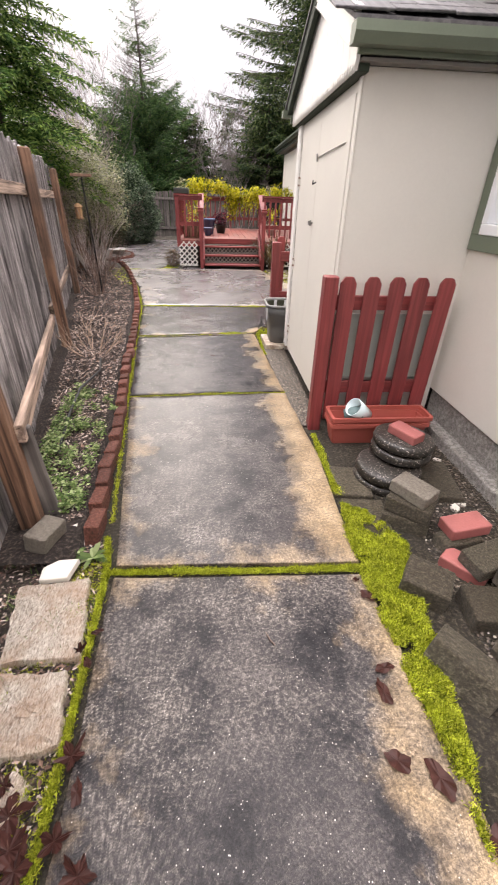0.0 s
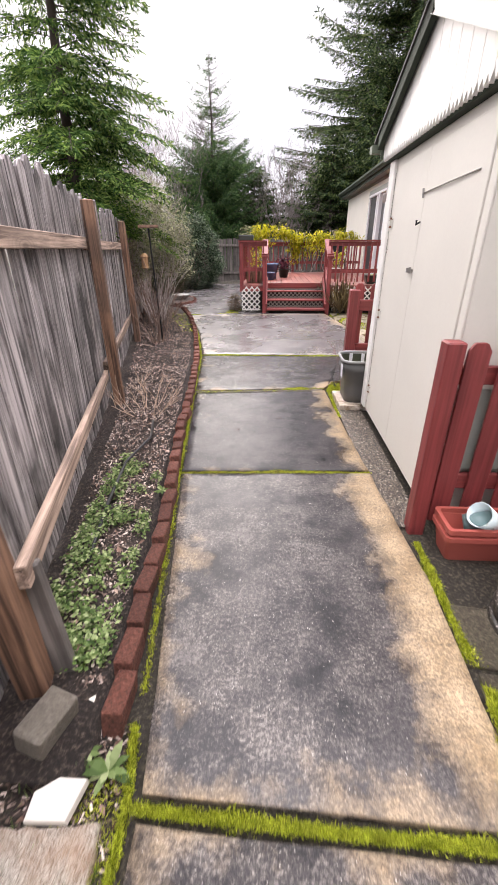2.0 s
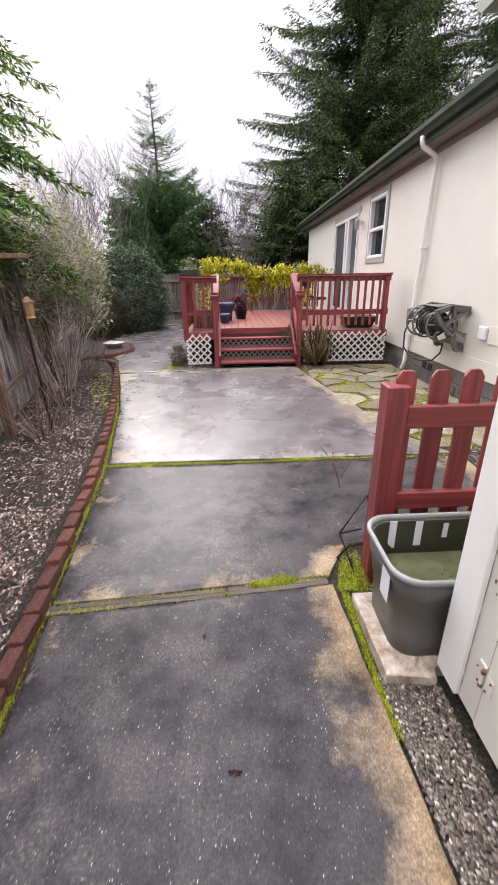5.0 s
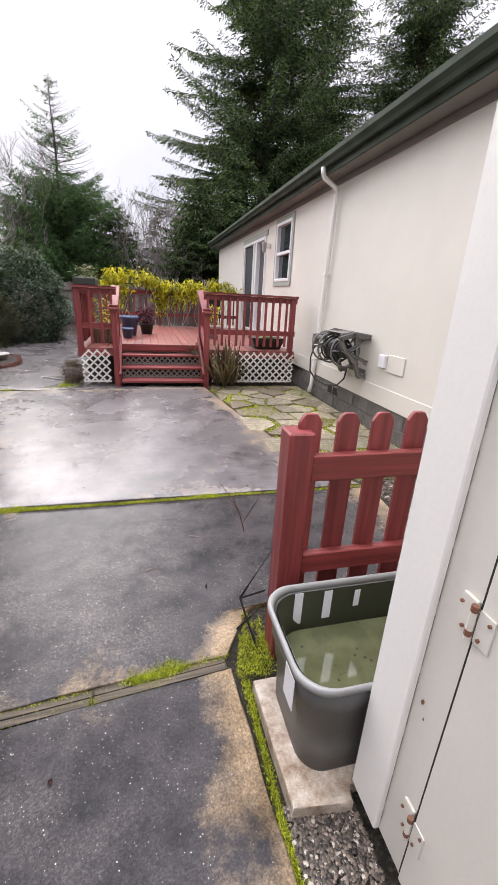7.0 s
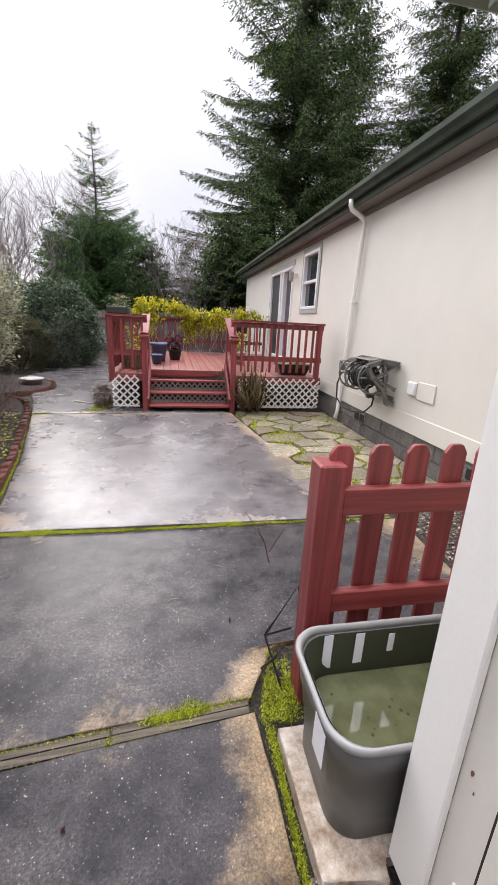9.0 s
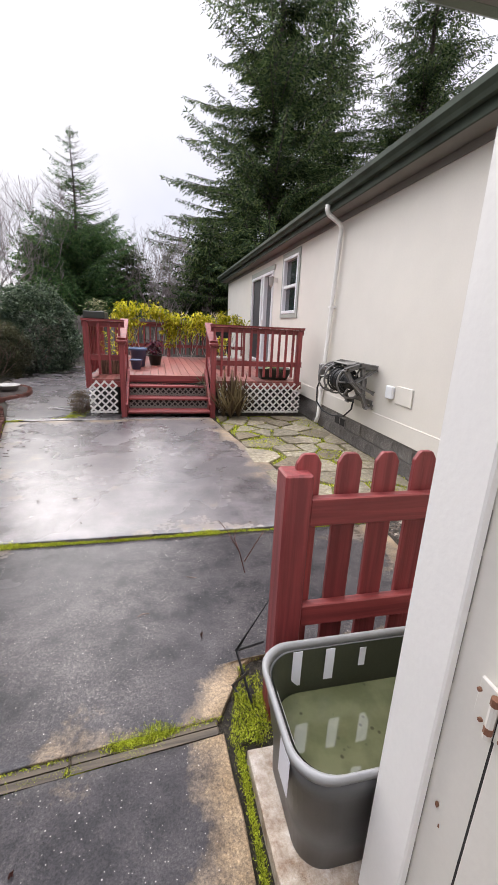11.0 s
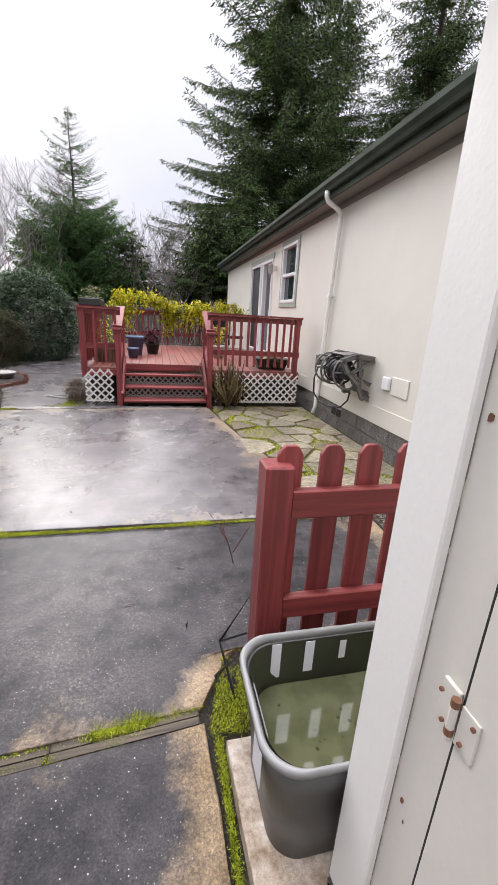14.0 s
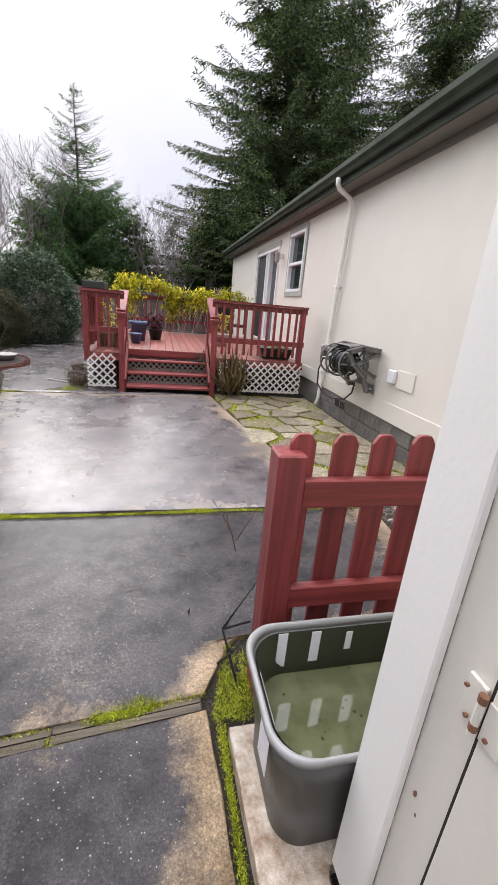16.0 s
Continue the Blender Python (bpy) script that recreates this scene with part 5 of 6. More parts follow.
v, f = leaves([(x, y, rng.uniform(-0.02, 0.0)) for x, y in scatter_in(foot, 260, rng)], rng, (0.015, 0.036), 0.5, 0.5)
tagged(new("leaf_litter", raw("leaf_litter", v, f, M["litter"])), "rotting brown leaf litter round the pavers", "leaf litter", kind="stuff")
v, f = blades([(x, y, -0.025) for x, y in scatter_in(foot, 1600, rng) if noise.noise((x * 7, y * 7, 1)) > 0.05], rng, (0.02, 0.07), 0.0025, 0.9)
tagged(new("grass", raw("grass", v, f, M["weed"])), "sparse thin grass blades among the pavers", "grass", kind="stuff")

# ---- black wire stand behind the post ----
ws = thing("wire_stand", 0.93, 5.4, 0, "black wire plant stand leaning by the post", "plant stand")
w = bmesh.new()
tube(w, [(0.90, 5.28, 0.16), (0.86, 5.36, 0.02), (0.90, 5.28, 0.0)], 0.006, 6)
tube(w, [(0.93, 5.25, 0.0), (0.89, 5.45, 0.12), (0.95, 5.62, 0.0)], 0.006, 6)
tube(w, [(0.89, 5.45, 0.12), (1.05, 5.50, 0.34), (1.13, 5.42, 0.0)], 0.006, 6)
tube(w, [(0.89, 5.45, 0.12), (1.02, 5.46, 0.14)], 0.006, 6)
part("wire_frame", w, M["black_iron"], ws)
tw = thing("bare_sapling", 1.10, 6.2, 0, "thin bare reddish sapling behind the gate post", "sapling")
w = bmesh.new()
tube(w, [(1.10, 6.2, -0.02), (1.06, 6.23, 0.14), (0.99, 6.28, 0.26), (0.93, 6.30, 0.34)], [0.004, 0.0035, 0.003, 0.0015], 6)
tube(w, [(1.06, 6.23, 0.14), (1.03, 6.26, 0.22), (1.04, 6.28, 0.28)], [0.004, 0.003, 0.002], 5)
tube(w, [(1.09, 6.21, 0.08), (1.16, 6.22, 0.2), (1.22, 6.24, 0.28)], [0.004, 0.003, 0.002], 5)
part("stem", w, M["brick"], tw)

# ---- hose reel and utility box on the house wall ----
reel = thing("hose_reel", 3.28, 9.0, 0.9, "taupe wall-mounted hose reel with black hose", "hose reel")
for y in (8.64, 9.16):
    loop = [(3.27, 0.62), (3.27, 1.12), (3.04, 1.15), (2.86, 1.09), (2.94, 0.95), (3.10, 0.80), (3.19, 0.62)]
    b = bmesh.new()
    for p_, q_ in zip(loop, loop[1:] + loop[:1]):
        beam(b, (p_[0], y, p_[1]), (q_[0], y, q_[1]), 0.05, 0.045, 0.012)
    for p_, q_ in (((2.98, 0.93), (3.27, 1.10)), ((2.98, 0.93), (3.27, 0.80)), ((3.08, 1.13), (3.13, 0.78))):
        beam(b, (p_[0], y, p_[1]), (q_[0], y, q_[1]), 0.04, 0.035, 0.01)
    part("side_frame", b, M["reel"], reel, "moulded taupe side frame")
for z0, z1 in ((0.64, 0.70), (1.06, 1.12)):
    part("back_plate", box(3.275, 3.298, 8.66, 9.14, z0, z1, 0.008), M["reel"], reel)
part("top_tray", box(2.90, 3.20, 8.67, 9.13, 1.145, 1.16, 0.006), M["reel"], reel)
dm = bmesh.new()
tube(dm, [(2.98, 8.67, 0.93), (2.98, 9.15, 0.93)], 0.09, 16)
part("drum", dm, M["black"], reel, smooth=True)
for y in (8.69, 9.10, 9.30):
    wh = bmesh.new()
    tube(wh, [(2.98 + 0.20 * math.cos(a * math.tau / 28), y, 0.93 + 0.20 * math.sin(a * math.tau / 28)) for a in range(29)], 0.013, 7, False)
    for a in range(6):
        tube(wh, [(2.98, y, 0.93), (2.98 + 0.20 * math.cos(a * math.tau / 6), y, 0.93 + 0.20 * math.sin(a * math.tau / 6))], 0.011, 6)
    part("flange", wh, M["reel"], reel, "spoked reel flange", True)
hz = bmesh.new()
for i in range(9):
    yy, rr = 8.74 + 0.04 * i, 0.12 + 0.018 * (i % 3)
    tube(hz, [(2.98 + rr * math.cos(a * math.tau / 20), yy + 0.04 * a / 20, 0.93 + rr * math.sin(a * math.tau / 20)) for a in range(21)], 0.012, 6, False)
part("hose_coil", hz, M["black"], reel, "coiled black garden hose", True)
hz = bmesh.new()
tube(hz, [(2.95, 9.35, 0.95), (2.95, 9.62, 0.88), (2.98, 9.80, 0.70), (3.0, 9.82, 0.48), (3.05, 9.68, 0.36), (3.12, 9.45, 0.33), (3.18, 9.2, 0.38), (3.22, 9.08, 0.50), (3.22, 9.05, 0.62)], 0.012, 8)
part("hose_tail", hz, M["black"], reel, "", True)
arm = bmesh.new()
bx(arm, 2.93, 2.99, 9.2, 9.62, 1.0, 1.06, 0.012)
bx(arm, 2.92, 3.0, 9.58, 9.68, 0.92, 1.08, 0.015)
part("guide_arm", arm, M["reel"], reel)
ub = thing("utility_box", 3.29, 8.1, 0.86, "cream outlet cover and blank plate on the wall", "outlet box")
part("outlet_cover", box(3.255, 3.298, 8.20, 8.34, 0.80, 0.95, 0.008), M["vinyl"], ub, "white hinged outlet cover")
part("blank_plate", box(3.284, 3.298, 7.84, 8.17, 0.76, 0.97, 0.006), M["stucco"], ub)
wl = thing("wall_lamp", 3.28, 13.5, 2.6, "small white wall lantern between door and window", "wall lamp")
part("bracket", box(3.20, 3.298, 13.48, 13.54, 2.58, 2.68, 0.008), M["white"], wl)
lb = bmesh.new()
lathe(lb, [(0.02, 2.72), (0.06, 2.68), (0.05, 2.52), (0.02, 2.48)], 3.16, 13.51, 10)
part("shade", lb, M["pot_grey"], wl)

# ---- flagstone patch ----
flag = thing("pavement_flagstones", 2.5, 9, 0, "mossy irregular flagstones beside the house", "flagstones", kind="structure")
region = [(2.35, 6.9), (1.98, 7.5), (1.92, 8.28), (1.76, 9.05), (1.54, 10.7), (1.6, 10.92), (3.26, 10.92), (3.26, 6.9)]
fb = bmesh.new()
prism(fb, region, -0.09, -0.022)
part("moss_bed", fb, M["moss_mat"], flag, "yellow-green moss between the stones")
cells = []
for j in range(11):
    for i in range(5):
        x, y = 1.55 + (i + 0.5 + (0.25 if j % 2 else -0.2)) * 0.365 + rng.uniform(-0.13, 0.13), 6.95 + (j + 0.5) * 0.365 + rng.uniform(-0.13, 0.13)
        if inside(region, x, y):
            cells.append((x, y))
fl_spots = []
for cx, cy in cells:
    poly = [(cx - 0.42, cy - 0.42), (cx + 0.42, cy - 0.42), (cx + 0.42, cy + 0.42), (cx - 0.42, cy + 0.42)]
    for ox, oy in cells:
        if (ox, oy) == (cx, cy) or math.dist((ox, oy), (cx, cy)) > 1.0:
            continue
        mx, my, nx_, ny_ = (cx + ox) / 2, (cy + oy) / 2, ox - cx, oy - cy
        L = math.hypot(nx_, ny_)
        nx_, ny_ = nx_ / L, ny_ / L
        cut = []
        for (ax, ay), (bx_, by_) in zip(poly, poly[1:] + poly[:1]):
            da = (ax - mx) * nx_ + (ay - my) * ny_ + 0.022
            db = (bx_ - mx) * nx_ + (by_ - my) * ny_ + 0.022
            if da <= 0:
                cut.append((ax, ay))
            if (da < 0) != (db < 0):
                t = da / (da - db)
                cut.append((lerp(ax, bx_, t), lerp(ay, by_, t)))
        poly = cut
        if len(poly) < 3:
            break
    poly = [(min(max(x, 1.58), 3.24), min(max(y, 6.92), 10.90)) for x, y in poly]
    if len(poly) < 3 or not all(inside([(2.30, 6.8), (1.90, 7.5), (1.84, 8.28), (1.68, 9.05), (1.46, 10.95), (3.3, 10.95), (3.3, 6.8)], x, y) for x, y in poly):
        poly = [(lerp(cx, x, 0.72), lerp(cy, y, 0.72)) for x, y in poly]
    st = bmesh.new()
    prism(st, [(x + rng.uniform(-0.015, 0.015), y + rng.uniform(-0.015, 0.015)) for x, y in poly], -0.05, rng.uniform(-0.012, 0.012), 0.008)
    part("flagstone", st, M["flag"], flag)
moss([(x, y, -0.03) for x, y in scatter_in(region, 9000, rng) if noise.noise((x * 2.3, y * 2.3, 1)) > -0.1], "moss growing between flagstones", 20, (0.03, 0.07), 0.02)

# ---- stored pavers and pots by the annex ----


def planter(x0, x1, y0, y1, z0, z1, name_label):
    root = thing("window_box", (x0 + x1) / 2, (y0 + y1) / 2, z0, name_label, "planter", "nested planters")
    k = 0.03
    part("box", loft(bmesh.new(), [ring(x0 + k, x1 - k, y0 + k, y1 - k, 0.02, z0), ring(x0 + 0.006, x1 - 0.006, y0 + 0.006, y1 - 0.006, 0.02, z1 - 0.03), ring(x0 + 0.014, x1 - 0.014, y0 + 0.014, y1 - 0.014, 0.02, z1 - 0.03), ring(x0 + k + 0.008, x1 - k - 0.008, y0 + k + 0.008, y1 - k - 0.008, 0.02, z0 + 0.01)]), M["planter"], root)
    part("rim", loft(bmesh.new(), [ring(x0 + 0.008, x1 - 0.008, y0 + 0.008, y1 - 0.008, 0.02, z1 - 0.03), ring(x0 - 0.008, x1 + 0.008, y0 - 0.008, y1 + 0.008, 0.025, z1 - 0.028), ring(x0 - 0.008, x1 + 0.008, y0 - 0.008, y1 + 0.008, 0.025, z1), ring(x0 + 0.012, x1 - 0.012, y0 + 0.012, y1 - 0.012, 0.02, z1), ring(x0 + 0.012, x1 - 0.012, y0 + 0.012, y1 - 0.012, 0.02, z1 - 0.028)], False), M["planter"], root)


planter(1.09, 1.80, 2.47, 2.67, -0.03, 0.14, "long terracotta-coloured plastic window box")
planter(1.095, 1.815, 2.475, 2.675, 0.035, 0.185, "upper nested terracotta window box holding two cups")


def cup(x, y, z, r, h, rx, rz, mat, label):
    b = bmesh.new()
    prof = [(r * 0.72, 0), (r, h), (r * 0.93, h), (r * 0.66, 0.012)]
    rings = [[b.verts.new((q * math.cos(k * math.tau / 20), q * math.sin(k * math.tau / 20), zz)) for k in range(20)] for q, zz in prof]
    for u, v2 in zip(rings, rings[1:]):
        for k in range(20):
            b.faces.new((u[k], u[(k + 1) % 20], v2[(k + 1) % 20], v2[k]))
    b.faces.new(rings[0][::-1])
    b.faces.new(rings[-1])
    ob = part("plastic_cup", b, mat, None, "", True)
    ob.matrix_basis = pose(x, y, z, rx, 0, rz)
    tagged(ob, label, "cup")


cup(1.20, 2.57, 0.165, 0.058, 0.13, 75, 75, M["cup_teal"], "grey-teal plastic cup lying in the planter")
cup(1.36, 2.56, 0.165, 0.066, 0.16, 55, -70, M["cup_white"], "pale blue plastic cup tipped in the planter")


def disc(x, y, z, r, rx=0, ry=0, h=0.05):
    b = bmesh.new()
    lathe(b, [(r * 0.9, 0), (r, 0.012), (r * 1.02, h * 0.5), (r, h - 0.012), (r * 0.92, h)], 0, 0, 28)
    ob = part("round_paver", b, M["disc"], None, "", True)
    ob.matrix_basis = pose(x, y, z, rx, ry, rng.uniform(0, 90))
    tagged(ob, "dark wet round aggregate stepping stone, stacked", "stepping stone", "stacked stepping stones")


disc(1.345, 2.06, -0.05, 0.195, 0, 0, 0.07)
disc(1.35, 2.06, 0.022, 0.195, 2, 1, 0.07)
disc(1.455, 2.16, 0.098, 0.185, 3, 1, 0.065)
disc(1.46, 2.16, 0.165, 0.185, 3, 2, 0.065)


def block(x, y, z, l, w, h, rx, ry, rz, mat, label, name="concrete_block"):
    ob = part(name, box(-l / 2, l / 2, -w / 2, w / 2, 0, h, 0.009, 2), M[mat])
    ob.matrix_basis = pose(x, y, z, rx, ry, rz)
    tagged(ob, label, "brick" if "brick" in name else "paver block", "loose pavers")


GB, PB = "weathered grey-brown concrete paver block in a pile", "loose pinkish red brick lying on the pile"
block(1.45, 2.13, 0.235, 0.20, 0.10, 0.06, 3, 1, -62, "brick_pink", "pinkish red brick on the stacked round pavers", "loose_brick")
block(1.31, 1.67, -0.05, 0.24, 0.19, 0.10, 0, 0, -30, "block", GB)
block(1.32, 1.67, 0.05, 0.23, 0.18, 0.09, 0, 2, -40, "block", GB)
block(1.32, 1.68, 0.142, 0.21, 0.14, 0.07, 0, 3, -55, "block_pale", "paler grey concrete paver on top of the pile")
block(1.50, 1.47, -0.05, 0.22, 0.11, 0.09, 0, 0, 10, "block", GB)
block(1.54, 1.51, 0.04, 0.22, 0.12, 0.065, 0, -2, 8, "brick_pink", PB, "loose_brick")
block(1.45, 1.31, -0.05, 0.21, 0.11, 0.08, 0, 0, -50, "brick_pink", PB, "loose_brick")
block(1.54, 1.29, 0.035, 0.24, 0.14, 0.075, 4, -3, 15, "block", GB)
block(1.20, 1.21, -0.04, 0.20, 0.17, 0.12, 2, 4, -35, "block", GB)
block(1.46, 1.07, -0.05, 0.28, 0.18, 0.10, 2, 2, -8, "block", GB)
block(1.60, 1.15, 0.04, 0.20, 0.14, 0.08, 0, 3, 20, "block", GB)
block(1.16, 0.83, -0.05, 0.26, 0.14, 0.13, -18, 6, -52, "block", "mossy grey-brown concrete paver tipped on edge")
block(1.46, 0.83, -0.05, 0.26, 0.14, 0.09, 8, -4, -58, "block", GB)
block(1.60, 0.90, 0.0, 0.22, 0.14, 0.09, 0, 6, -20, "block", GB)
for x, y, l in ((1.10, 2.02, 0.3), (1.10, 1.70, 0.28)):
    block(x, y, -0.06, l, 0.24, 0.055, 0, 0, 83, "block", "flat dark grey paver set level with the soil")
block(1.66, 2.0, -0.06, 0.4, 0.2, 0.07, 0, 0, 80, "block", "flat dark grey paver by the footing")
for i in range(9):
    b = bmesh.new()
    bmesh.ops.create_icosphere(b, subdivisions=1, radius=rng.uniform(0.02, 0.045))
    for v_ in b.verts:
        v_.co = Vector((v_.co.x * 1.2, v_.co.y * 0.8, v_.co.z * 0.5)) * rng.uniform(0.85, 1.15)
    ob = part("stone", b, M["white_stone"])
    ob.matrix_basis = pose(1.70 + rng.uniform(-0.08, 0.14), 1.95 + rng.uniform(-0.3, 0.35), -0.03, 0, 0, rng.uniform(0, 180))
    tagged(ob, "small pale stone on the gravel", "stone", "pale stones")

# rough pavers at the start of the path
def rough_slab(corners, seed, top=0.008):
    """A riven stone: broken outline, uneven top in steps, chipped rim."""
    r = random.Random(seed)
    rim = []
    for (ax, ay), (cx, cy) in zip(corners, corners[1:] + corners[:1]):
        for i in range(9):
            t = i / 9
            rim.append((lerp(ax, cx, t) + r.uniform(-0.007, 0.007), lerp(ay, cy, t) + r.uniform(-0.007, 0.007)))
    mx, my = sum(p[0] for p in rim) / len(rim), sum(p[1] for p in rim) / len(rim)
    b = bmesh.new()
    rings = []
    for q in (1.0, 1.0, 0.97, 0.86, 0.72, 0.56, 0.38, 0.18):
        z = -0.06 if not rings else (top - 0.016 if len(rings) == 1 else top)
        rings.append([b.verts.new((lerp(mx, x, q), lerp(my, y, q), z + (0.010 * noise.noise((x * q * 26 + seed, y * 26, q * 3)) + 0.004 * r.uniform(-1, 1) if len(rings) > 1 else 0))) for x, y in rim])
    for u, v2 in zip(rings, rings[1:]):
        for k in range(len(rim)):
            b.faces.new((u[k], u[(k + 1) % len(rim)], v2[(k + 1) % len(rim)], v2[k]))
    b.faces.new(rings[0][::-1])
    b.faces.new(rings[-1])
    tagged(part("stepping_stone", b, M["rough_paver"]), "rough riven pale stone paver at the fence foot", "paver", "rough stone pavers")


rough_slab([(-0.58, 1.31), (-0.29, 1.335), (-0.235, 0.975), (-0.52, 0.955)], 3)
rough_slab([(-0.525, 0.925), (-0.265, 0.925), (-0.215, 0.685), (-0.45, 0.655)], 5)
rough_slab([(-0.42, 0.60), (-0.32, 0.635), (-0.27, 0.60), (-0.29, 0.50), (-0.345, 0.425), (-0.40, 0.50)], 7)
rough_slab([(-0.34, 0.33), (-0.26, 0.34), (-0.26, 0.22), (-0.36, 0.2)], 9)
block(-0.55, 1.55, -0.03, 0.17, 0.11, 0.15, 6, 4, 74, "block_pale", "grey-brown block dumped at the fence foot")
for x, y, rz, s in ((-0.43, 1.375, 10, 0.85), (-0.46, 1.62, 40, 0.6), (-0.43, 0.645, 70, 0.42)):
    b = bmesh.new()
    prism(b, [(-0.09 * s, -0.05 * s), (0.05 * s, -0.07 * s), (0.10 * s, 0.04 * s), (0.0, 0.06 * s), (-0.08 * s, 0.03 * s)], 0, 0.035 * s, 0.006)
    ob = part("stone", b, M["white_stone"])
    ob.matrix_basis = pose(x, y, 0.005, 3, -4, rz)
    tagged(ob, "broken white stone chunk at the path edge", "stone", "white stone chunks")
brick_edging(edge)


# fallen leaves
def fallen(x, y, rz, l, w, lobes=False):
    b = bmesh.new()
    n = 50 if lobes else 18
    c = b.verts.new((0, 0, 0.006))
    rim = []
    for i in range(n):
        a = i * math.tau / n
        r = (1 + 0.12 * math.sin(5 * a + x * 40)) if not lobes else (0.40 + 0.60 * (1 - abs(math.sin(2.5 * a))) ** 0.6 * (0.8 + 0.2 * math.cos(a))) * rng.uniform(0.84, 1.1)
        rim.append(b.verts.new((math.cos(a) * l / 2 * r, math.sin(a) * w / 2 * r * (1 - 0.25 * math.cos(a)), 0.002 + (0.035 if lobes else 0.012) * r * abs(math.sin(a * 2.5 + x * 9)) * rng.uniform(0.5, 1))))
    for i in range(n):
        b.faces.new((c, rim[i], rim[(i + 1) % n]))
    ob = part("fallen_leaf", b, M["dead_leaf"])
    ob.matrix_basis = pose(x, y, 0.003, 0, 0, rz)
    tagged(ob, "wet dark brown lobed fallen leaf" if lobes else "wet dark brown fallen leaf on concrete", "leaf", "fallen leaves")


for x, y, rz, l, w, lb_ in ((0.93, 1.17, -40, 0.075, 0.045, 0), (0.885, 0.86, 10, 0.075, 0.035, 0), (0.85, 0.78, 100, 0.09, 0.04, 0), (0.82, 0.58, 150, 0.08, 0.055, 0), (0.93, 0.53, 110, 0.11, 0.06, 0), (1.03, 0.38, 60, 0.09, 0.07, 0), (0.90, 1.26, 160, 0.03, 0.02, 0), (-0.17, 0.66, 60, 0.12, 0.10, 1), (-0.30, 0.53, 20, 0.15, 0.12, 1), (-0.24, 0.42, 80, 0.13, 0.11, 1), (-0.08, 0.40, 140, 0.13, 0.10, 1), (-0.16, 0.47, 15, 0.11, 0.09, 1), (-0.27, 0.46, 200, 0.14, 0.12, 1), (-0.34, 0.60, 130, 0.10, 0.07, 1), (-0.30, 0.33, 60, 0.15, 0.12, 1), (-0.21, 0.30, 150, 0.14, 0.12, 1), (-0.37, 0.24, 20, 0.13, 0.11, 1), (-0.13, 0.57, 100, 0.07, 0.03, 0), (-0.20, 0.95, 120, 0.05, 0.025, 0), (-0.24, 1.0, 30, 0.06, 0.05, 1), (-0.19, 1.07, 20, 0.05, 0.02, 0), (0.22, 6.76, 20, 0.06, 0.03, 0)):
    fallen(x, y, rz, l, w, bool(lb_))
for i in range(26):
    fallen(rng.uniform(-1.3, -0.95) - 0.1, rng.uniform(8.3, 10.2), rng.uniform(0, 180), rng.uniform(0.03, 0.07), rng.uniform(0.015, 0.03))
for i in range(16):
    fallen(rng.uniform(-0.6, 1.8), rng.uniform(3.6, 10.0), rng.uniform(0, 180), rng.uniform(0.02, 0.05), rng.uniform(0.006, 0.014))
for x, y, rz in ((0.48, 1.0, 120), (0.46, 5.9, 20), (0.75, 6.2, 160), (0.62, 7.6, 70)):
    b = bmesh.new()
    tube(b, [(-0.03, 0, 0.005), (0, 0.004, 0.008), (0.035, -0.003, 0.004)], [0.002, 0.003, 0.0015], 5)
    ob = part("twig", b, M["twig_dark"])
    ob.matrix_basis = pose(x, y, 0, 0, 0, rz)
    tagged(ob, "small fallen brown twig on wet concrete", "twig", "fallen twigs")

# ---- trees and shrubs ----


def quads(name, corners, material):
    """A mesh of loose four-cornered pieces from an array of shape (n, 4, 3)."""
    n = len(corners)
    me = bpy.data.meshes.new(name)
    me.vertices.add(n * 4)
    me.vertices.foreach_set("co", corners.astype(np.float32).ravel())
    me.loops.add(n * 4)
    me.loops.foreach_set("vertex_index", np.arange(n * 4, dtype=np.int32))
    me.polygons.add(n)
    me.polygons.foreach_set("loop_start", np.arange(0, n * 4, 4, dtype=np.int32))
    me.update(calc_edges=True)
    me.materials.append(material)
    return me


